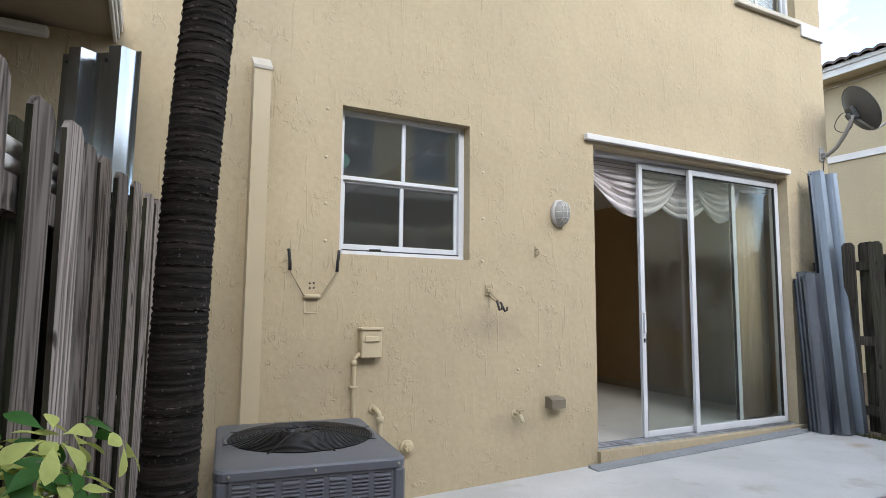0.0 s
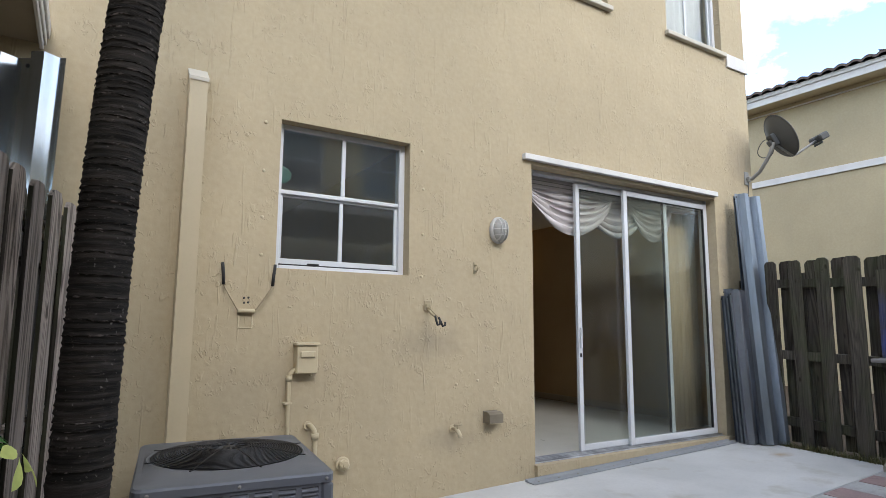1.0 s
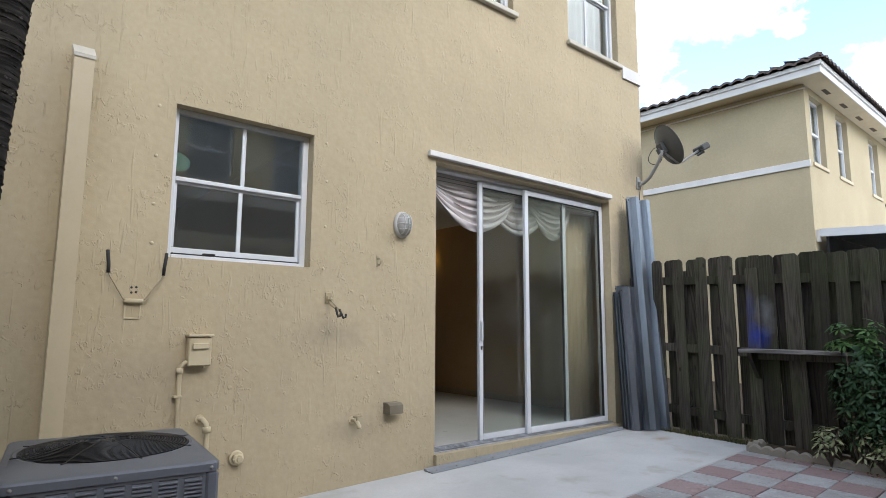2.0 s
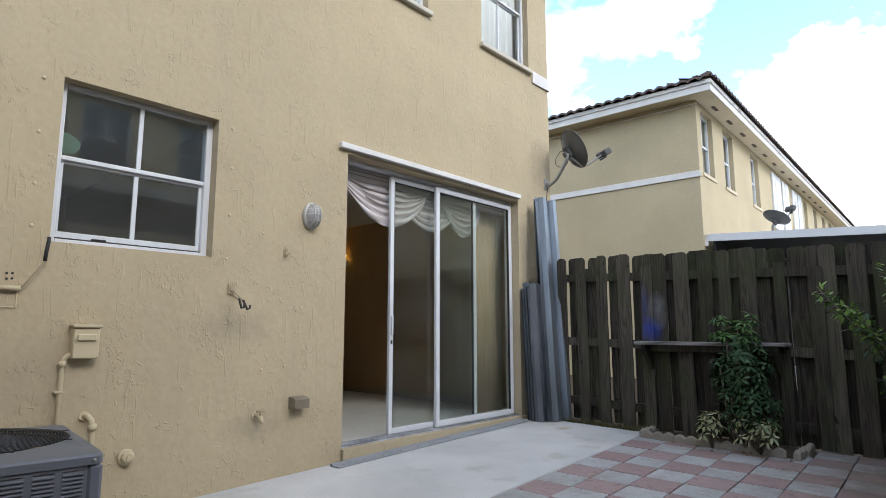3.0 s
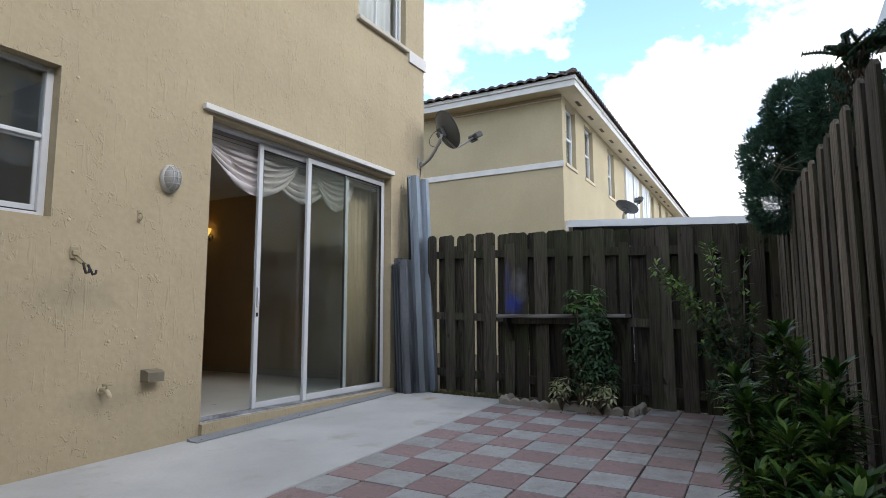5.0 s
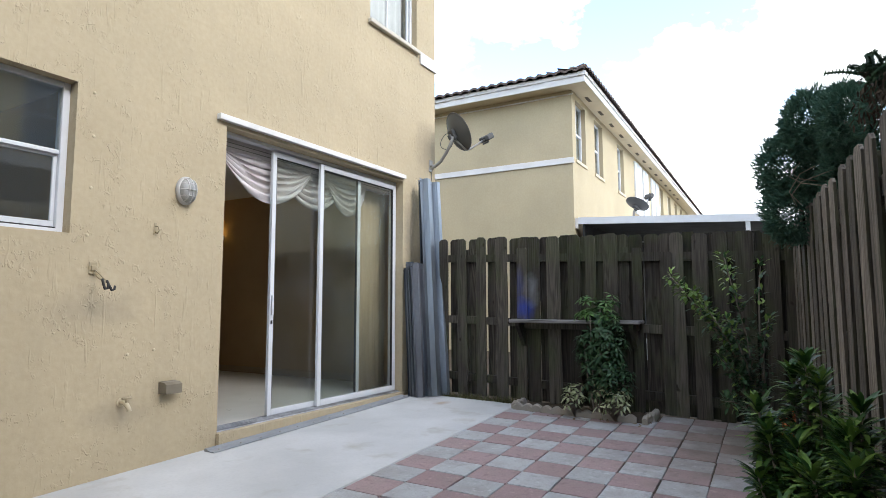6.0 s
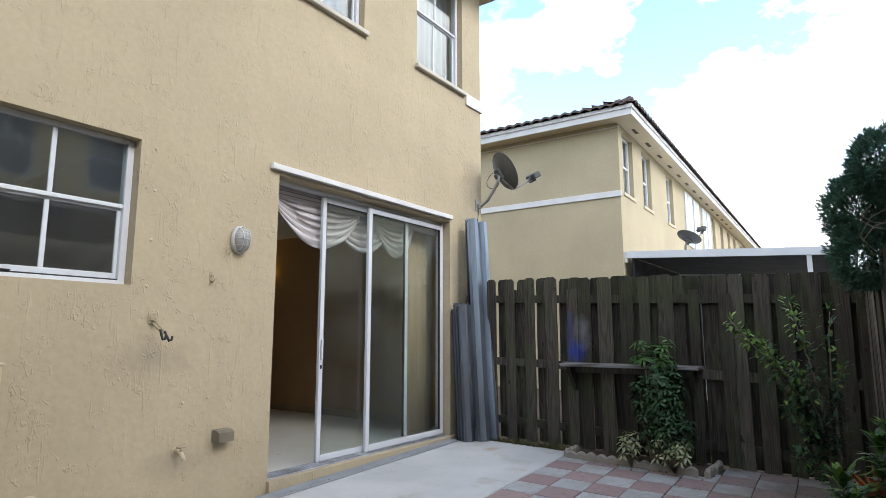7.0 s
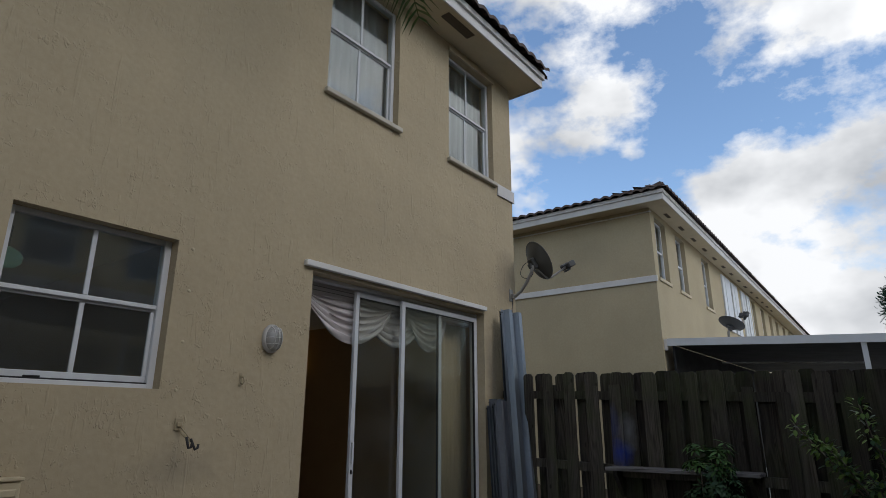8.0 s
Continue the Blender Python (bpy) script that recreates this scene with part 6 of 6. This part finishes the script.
# toothed branches reaching over the side fence
br = thing("araucaria_branch", "dark segmented evergreen branches reaching over the side fence", "tree", Matrix.Translation((4.1, -4.6, gz(4, -4.6))))
m = Mesh()
m.tube([(0, 0, 0), (0.0, 0, 1.3), (-0.30, 0.16, 2.0), (-0.47, 0.32, 2.17)], [0.05, 0.04, 0.025, 0.015], 8)
part("trunk", m, mt_twig, br)
m = Mesh()
HUB = Vector((3.62, -4.265, 2.19)) - Vector((4.1, -4.6, gz(4, -4.6)))
dead = Mesh()
for k, reach in enumerate(((-0.05, 0.19, 0.10), (0.10, 0.11, 0.17), (-0.10, 0.04, 0.19), (0.05, -0.02, 0.18), (-0.15, -0.08, 0.17), (0.0, -0.14, 0.14), (-0.20, 0.08, 0.07), (-0.25, -0.10, 0.10),
                           (-0.30, -0.20, 0.16), (-0.40, -0.12, 0.22), (0.15, 0.05, 0.10), (-0.10, -0.20, 0.06), (-0.30, 0.02, 0.16), (-0.45, -0.22, 0.12), (0.0, 0.10, 0.03), (-0.5, -0.05, 0.1))):
    reach = Vector((reach[0] * 0.3, reach[1], reach[2] * 0.5))
    way, length = reach.normalized(), reach.length + 0.04
    s0 = HUB - way * 0.04 + Vector((-0.03 * (k % 3), -0.02 * (k % 4), -0.02 * (k % 2)))
    spine = [s0 + way * length * u / 15 + Vector((0, 0, 0.03 * math.sin(u / 15 * 2.6))) for u in range(16)]
    m.tube(spine, [0.011 - 0.0004 * u for u in range(16)], 6)
    for u in range(1, 16):
        for j in range(11):
            a = j * 0.571 + u * 0.3
            side = way.orthogonal().normalized()
            side = Matrix.Rotation(a, 3, way) @ side
            d = side + way * rg.uniform(0.7, 1.2)
            leaf(m, spine[u] + side * 0.007, d, side, rg.uniform(0.013, 0.020) * (1.15 - 0.02 * u), 0.011, -0.3)
    # withered older shoots hang below
    for j in range(20):
        p = s0 + Vector((rg.uniform(-0.16, 0.12), rg.uniform(-0.05, 0.06), rg.uniform(-0.18, 0.04)))
        leaf(dead, p, Vector((rg.uniform(-1, 1), rg.uniform(-0.6, 1), rg.uniform(-1.4, 0.4))), Vector((0, 0, 1)), rg.uniform(0.03, 0.06), 0.010, 0.2)
part("dead_foliage", dead, mt_deadleaf, br, "brown withered shoots", fix=False)
part("branch", m, mt_arau, br, "stiff dark segmented foliage", fix=False)

# grass tufts along the fence foot
m = Mesh()
for k in range(1100):
    p = Vector((rg.uniform(6.0, 6.19), rg.uniform(-1.35, -0.3), gz(6, -0.8) - 0.03))
    if rg.random() < 0.3:
        p = Vector((rg.uniform(5.99, 6.06), rg.uniform(-1.40, -0.45), gz(6, -0.9) - 0.02))
    d = Vector((rg.uniform(-0.7, 0.5), rg.uniform(-0.6, 0.6), 1)).normalized()
    h = rg.uniform(0.03, 0.11)
    s = Vector((d.y, -d.x, 0)).normalized() * 0.004
    m.add([p - s, p + s, p + d * h], [(0, 1, 2)])
mt_grass = foliage("dry_grass", (0.05, 0.06, 0.022), (0.15, 0.135, 0.06), 0.6, 0.2)
tagged(part("grass", m, mt_grass, fix=False), "thin grass and weeds along the fence foot", "grass", kind="stuff")
m = Mesh()
for k in range(500):
    p = Vector((rg.uniform(5.64, 6.15), rg.uniform(-2.72, -1.48), gz(6, -2.1) - 0.02 + rg.uniform(0, 0.02))) if k < 260 else Vector((rg.uniform(1.5, 6.1), rg.uniform(-4.1, -3.78), gz(4, -3.9) - 0.0 + rg.uniform(0, 0.02)))
    d = rnd_dir(rg, 0)
    d.z *= 0.2
    leaf(m, p, d, Vector((0, 0, 1)), rg.uniform(0.03, 0.06), rg.uniform(0.012, 0.025), 0.2)
mt_litter = foliage("dry_leaf", (0.10, 0.07, 0.04), (0.24, 0.17, 0.09), 0.8, 0.1)
tagged(part("leaf_litter", m, mt_litter, fix=False), "dry fallen leaves on the bed soil", "leaf litter", kind="stuff")

# ---- neighbouring houses ----


def far_window(parent, x0, x1, z0, z1, y, mat=None):
    w = part("window", solid_wall(x0, x1, z0, z1, y - 0.03, y + 0.02, [(x0 + 0.05, x1 - 0.05, z0 + 0.05, z1 - 0.05)]), mt_white, parent, "white single-hung window")
    zm = (z0 + z1) / 2
    part("meeting_rail", Mesh().box(x0 + 0.05, x1 - 0.05, y - 0.025, y + 0.015, zm - 0.025, zm + 0.025), mt_white, w)
    part("muntin", Mesh().box((x0 + x1) / 2 - 0.012, (x0 + x1) / 2 + 0.012, y - 0.02, y + 0.01, zm + 0.025, z1 - 0.05), mt_white, w)
    part("pane", Mesh().box(x0 + 0.04, x1 - 0.04, y, y + 0.006, z0 + 0.04, z1 - 0.04, 0), mt_glass, w, "clear window glass")
    part("blind", Mesh().box(x0 + 0.03, x1 - 0.03, y + 0.06, y + 0.07, z0 + 0.02, z1 - 0.02, 0), mt_curtain, w, "pale blind")
    part("sill", Mesh().box(x0 - 0.05, x1 + 0.05, y - 0.16, y - 0.03, z0 - 0.07, z0), mt_chase, w, "cream sill")
    return w


NX, NY = 12.45, 0.05
nb = thing("neighbour_house", "cream yellow two-storey terrace house with a brown tile roof", "house")
holes, x = [], NX + 0.27
wins = []
for q in (0.27, 1.88, 4.36, 11.6, 13.6, 15.6, 17.4, 19.6, 21.6, 24.0, 26.5, 29.5):
    wins.append((NX + q, NX + q + 0.80, 4.33, 5.70))
panels = [(NX + q, NX + q + w, 4.0, 5.68) for q, w in ((6.65, 1.1), (8.0, 0.9), (9.55, 0.7), (10.45, 0.6))]
part("wall", solid_wall(NX, NX + 34, -0.3, 5.84, NY, NY + 0.2, wins), mt_wall_far, nb, "cream stucco rear wall", fix=False)
part("wall", Mesh().box(NX, NX + 0.2, NY + 0.2, 9.0, -0.3, 5.84, 0), mt_wall_far, nb, "cream stucco gable wall", fix=False)
part("wall", Mesh().box(NX + 0.2, NX + 34, 8.8, 9.0, -0.3, 5.84, 0).box(NX + 33.8, NX + 34, NY + 0.2, 8.8, -0.3, 5.84, 0), mt_wall_far, nb, fix=False)
for h in wins:
    far_window(nb, *h, NY + 0.13)
for h in panels:
    part("shutter", Mesh().box(h[0], h[1], NY - 0.05, NY - 0.001, h[2], h[3]).box(h[0] + 0.33, h[0] + 0.37, NY - 0.062, NY - 0.0505, h[2], h[3]), mt_white, nb, "white closed storm shutter")
part("band", Mesh().box(NX - 0.03, NX - 0.001, NY - 0.03, 9.0, 4.195, 4.325), mt_trim, nb, "off-white stucco band")
part("band", Mesh().box(NX - 0.03, NX - 0.001, NY - 0.03, 9.0, 5.735, 5.76), mt_trim, nb, "thin off-white moulding")
nroof = eave_roof("roof_neighbour", NX, NX + 34, NY, 9.0, 0.40, 0.40, 5.84, 1.75, "brown barrel tile roof with off-white fascia on the next house", "roof", "structure", fascia=0.19)
for k in range(14):
    x = NX + 0.6 + k * 1.13
    part("soffit_vent", Mesh().box(x, x + 0.35, NY - 0.205, NY - 0.125, 5.832, 5.839), mt_dark_vent, nroof, "dark mesh soffit vent")
TURN_NB = Matrix.Translation((NX, NY, 0)) @ pose(0, 0, 0, 0, 0, 1.2) @ Matrix.Translation((-NX, -NY, 0))
nb.matrix_world = TURN_NB
nroof.matrix_world = TURN_NB
# white patio roof behind the fence
pr = thing("patio_roof", "white aluminium patio roof fixed to the next house", "patio roof")


def slope_bar(x0, x1, y0, y1, top, thick):
    """A bar that falls with the patio roof towards the yard."""
    vs = [(x, y, top + 0.055 * (y + 0.02) + q) for x in (x0, x1) for y in (y0, y1) for q in (-thick, 0.0)]
    return Mesh().add(vs, [(0, 1, 3, 2), (4, 6, 7, 5), (0, 4, 5, 1), (2, 3, 7, 6), (0, 2, 6, 4), (1, 5, 7, 3)])


part("deck", slope_bar(NX + 0.10, NX + 9, NY - 0.07, -3.9, 2.985, 0.05), mt_white, pr, "white ribbed aluminium deck")
part("gutter", slope_bar(NX + 0.06, NX + 0.0995, NY - 0.065, -3.95, 2.996, 0.145), mt_white, pr, "white edge beam")
part("gutter", Mesh().box(NX + 0.06, NX + 9, -4.0, -3.951, 2.64, 2.78), mt_white, pr)
for x in (NX + 4.4, NX + 8.8):
    part("post", Mesh().box(x, x + 0.08, -3.86, -3.78, 0.0, 2.67), mt_white, pr, "white square post")
part("post", Mesh().box(NX + 0.09, NX + 0.17, -3.31, -3.23, 0.0, 2.74), mt_white, pr, "white square post")
part("corner_post", Mesh().box(NX + 0.06, NX + 0.13, NY - 0.062, NY + 0.0, 2.76, 2.985), mt_trim, pr, "cream end bracket")
# underside panel painted near-black in place of the roof's own shade
part("ceiling", slope_bar(NX + 0.101, NX + 8.99, NY - 0.09, -3.88, 2.928, 0.03), mt_shade_black, pr, "underside with its shade painted near-black")
part("beam", slope_bar(NX + 3.05, NX + 3.08, -0.35, -3.1, 2.755, 0.03), mt_white, pr, "thin white cross rail")
# near-black sheet before the wall stands in for shade under the roof
scr = tagged(part("shade_screen", Mesh().box(NX + 0.1, NX + 9, NY - 0.19, NY - 0.15, 0.1, 2.85, 0), mt_shade_black), "screened opening under the patio roof, its shade painted near-black", "screen")
for px, py, pz, s, la in ((NX + 0.45, -1.165, 3.19, 0.25, "grey satellite dish standing on the patio roof"), (NX + 5.2, -1.5, 3.10, 0.28, "grey satellite dish further along the patio roof")):
    P = Vector((px, py, pz))
    zx = Vector((0.42, -0.25, 0.87)).normalized()
    yx = (up - zx * up.dot(zx)).normalized()
    R = Matrix((yx.cross(zx), yx, zx)).transposed().to_4x4()
    t = dish("satellite_dish", Matrix.Translation(P) @ R, s, la)
    iv = (Matrix.Translation(P) @ R).inverted()
    part("mast", Mesh().tube([iv @ Vector((px - 0.02, py + 0.06, 2.90)), iv @ Vector((px - 0.03, py + 0.05, pz - 0.12)), iv @ (P - zx * 0.02)], 0.025, 8), mt_arm, t, "short mast")

# house across the yards, seen in the glass
OY = -8.6
op = thing("opposite_house", "cream two-storey house with white windows across the yards", "house")
ow = [(q, q + 0.95, 4.22, 5.62) for q in (-9.0, -6.5, -3.5, -1.2, 1.6, 3.7, 5.6, 8.6, 10.5)] + [(q, q + 1.8, 0.3, 2.4) for q in (-4.4, 2.6, 8.8)]
part("wall", solid_wall(-14, 18, -0.3, 5.84, OY - 0.2, OY, ow), mt_wall_far, op, "cream stucco wall", fix=False)
for h in ow:
    w = part("window", solid_wall(h[0], h[1], h[2], h[3], OY - 0.12, OY - 0.07, [(h[0] + 0.05, h[1] - 0.05, h[2] + 0.05, h[3] - 0.05)]), mt_white, op, "white window frame")
    zm, xm = (h[2] + h[3]) / 2, (h[0] + h[1]) / 2
    part("meeting_rail", Mesh().box(h[0] + 0.05, h[1] - 0.05, OY - 0.11, OY - 0.08, zm - 0.02, zm + 0.02), mt_white, w)
    part("muntin", Mesh().box(xm - 0.015, xm + 0.015, OY - 0.105, OY - 0.085, zm + 0.02, h[3] - 0.05), mt_white, w)
    part("pane", Mesh().box(h[0] + 0.04, h[1] - 0.04, OY - 0.10, OY - 0.094, h[2] + 0.04, h[3] - 0.04, 0), mt_far_glass, w, "dark glass")
eave_roof("roof_opposite", -14, 18, OY - 8, OY, 0.4, 0.4, 5.84, 1.7, "brown barrel tile roof of the house across the yards", "roof", "structure")
# white lean-to edge beyond the side fence
lt = thing("lean_to_roof", "white aluminium lean-to roof edge beyond the side fence", "patio roof")
part("deck", Mesh().box(0.5, 5.7, -8.3, -4.72, 3.06, 3.10), mt_white, lt)
part("gutter", Mesh().box(0.5, 5.7, -4.72, -4.66, 2.98, 3.14).box(5.7, 5.75, -8.3, -4.66, 2.98, 3.14), mt_white, lt, "white gutter edge")
for x in (0.6, 5.6):
    part("post", Mesh().box(x, x + 0.07, -8.25, -8.18, -0.25, 3.06), mt_white, lt, "white post")

# ---- edging, kerb, pavers ----
edge = thing("scalloped_edging", "weathered scalloped concrete edging round the plant bed", "garden edging")


def scallop():
    """One edging block with three rounded humps."""
    m = Mesh()
    top = []
    for k in range(25):
        u = k / 24
        top.append((-0.15 + 0.3 * u, 0.048 + 0.026 * abs(math.sin(math.pi * 3 * u))))
    rows = [[(x, -0.024, -0.05) for x, z in top], [(x, -0.026, z - 0.014) for x, z in top], [(x, -0.014, z) for x, z in top], [(x, 0.014, z) for x, z in top], [(x, 0.026, z - 0.014) for x, z in top], [(x, 0.024, -0.05) for x, z in top]]
    m.sheet(rows, False)
    for k in (0, 24):
        m.add([r[k] for r in rows], [tuple(range(6))])
    me = m.data("edging_block", mt_scallop)
    fix_normals(me)
    return me


ebm = scallop()
e0, e1 = Vector((5.80, -1.40, 0)), Vector((5.775, -2.66, 0))
for k in range(4):
    q = e0.lerp(e1, (k + 0.5) / 4.15)
    piece("edging_block", ebm, edge, pose(q.x, q.y, gz(q.x, q.y) - 0.005, rg.uniform(-2, 2), rg.uniform(-1.5, 1.5), -91.2 + rg.uniform(-2, 2)))
for q, rz in (((5.90, -2.70), -3), ((6.08, -2.715), 2), ((5.95, -1.395), 0)):
    piece("edging_block", ebm, edge, pose(q[0], q[1], gz(q[0], q[1]) - 0.005, rg.uniform(-2, 2), 0, rz))
tagged(part("bed_soil", sloped(5.79, 6.2, -2.69, -1.40, 0.008, 0.1), mt_soil), "dark mulch soil in the plant bed", "soil", kind="structure")
m = Mesh()
x = 1.2
kerb = thing("kerb", "grey concrete kerb along the side planting bed", "kerb", kind="structure")
while x < 5.9:
    x2 = min(x + 0.92, 6.1)
    vs = []
    for u in (x + 0.003 - PX, x2 - 0.003 - PX):
        for v, z in ((2.262, -0.08), (2.262, 0.032), (2.269, 0.04), (2.322, 0.038), (2.329, 0.03), (2.329, -0.08)):
            kx, ky = laid(u, v)
            vs.append((kx, ky, gz(kx, ky) + z))
    part("kerb_stone", Mesh().add(vs, [tuple(range(6)), tuple(range(6, 12))[::-1]] + [(k, (k + 1) % 6, 6 + (k + 1) % 6, 6 + k) for k in range(6)]), mt_kerb, kerb)
    x = x2
tagged(part("bed_soil", sloped(-0.5, 6.2, -4.6, -3.70, -0.014, 0.1, 3), mt_soil), "dark mulch soil in the side bed", "soil", kind="structure")

paving = thing("paving", "checkerboard of pink and grey concrete pavers", "pavers", kind="structure")


def paver(mat, seed):
    r3 = random.Random(seed)
    h = PAVE / 2 - 0.0032
    c = 0.004
    o = [(-h, -h + c * 2), (-h + c * 2, -h), (h - c * 2, -h), (h, -h + c * 2), (h, h - c * 2), (h - c * 2, h), (-h + c * 2, h), (-h, h - c * 2)]
    o = [(x + r3.uniform(-.0015, .0015), y + r3.uniform(-.0015, .0015)) for x, y in o]
    vs = [(x, y, -0.045) for x, y in o] + [(x, y, -0.005) for x, y in o] + [(x * 0.985, y * 0.985, 0.0) for x, y in o]
    fs = [tuple(range(16, 24))]
    for a in (0, 1):
        fs += [(a * 8 + k, a * 8 + (k + 1) % 8, (a + 1) * 8 + (k + 1) % 8, (a + 1) * 8 + k) for k in range(8)]
    return Mesh().add(vs, fs).data("paver", mat)


tagged(part("joint_sand", sloped(-0.4, 6.2, -3.80, -1.38, -0.0135, 0.03), mt_soil), "dark sand between the pavers", "sand", kind="structure")
pm = {c: [paver(mt, s) for s in range(3)] for c, mt in (("pink", mt_pav_pink), ("grey", mt_pav_grey))}
tilt_x, tilt_y = math.degrees(math.atan(0.0178)), -math.degrees(math.atan(0.0246))
for i in range(-17, 7):
    for j in range(8):
        cx, cy = laid((i + 0.5) * PAVE, (j + 0.5) * PAVE)
        if (cx > 5.88 and cy > -2.66) or cx > 6.22:
            continue
        col = "pink" if (i + j) % 2 else "grey"
        piece("paver", rg.choice(pm[col]), paving, pose(cx + rg.uniform(-.003, .003), cy + rg.uniform(-.003, .003), gz(cx, cy) - 0.004 + rg.uniform(-0.0015, 0.0015),
                                                        tilt_x + rg.uniform(-.15, .15), tilt_y + rg.uniform(-.15, .15), math.degrees(SKEW) + rg.uniform(-.5, .5)))
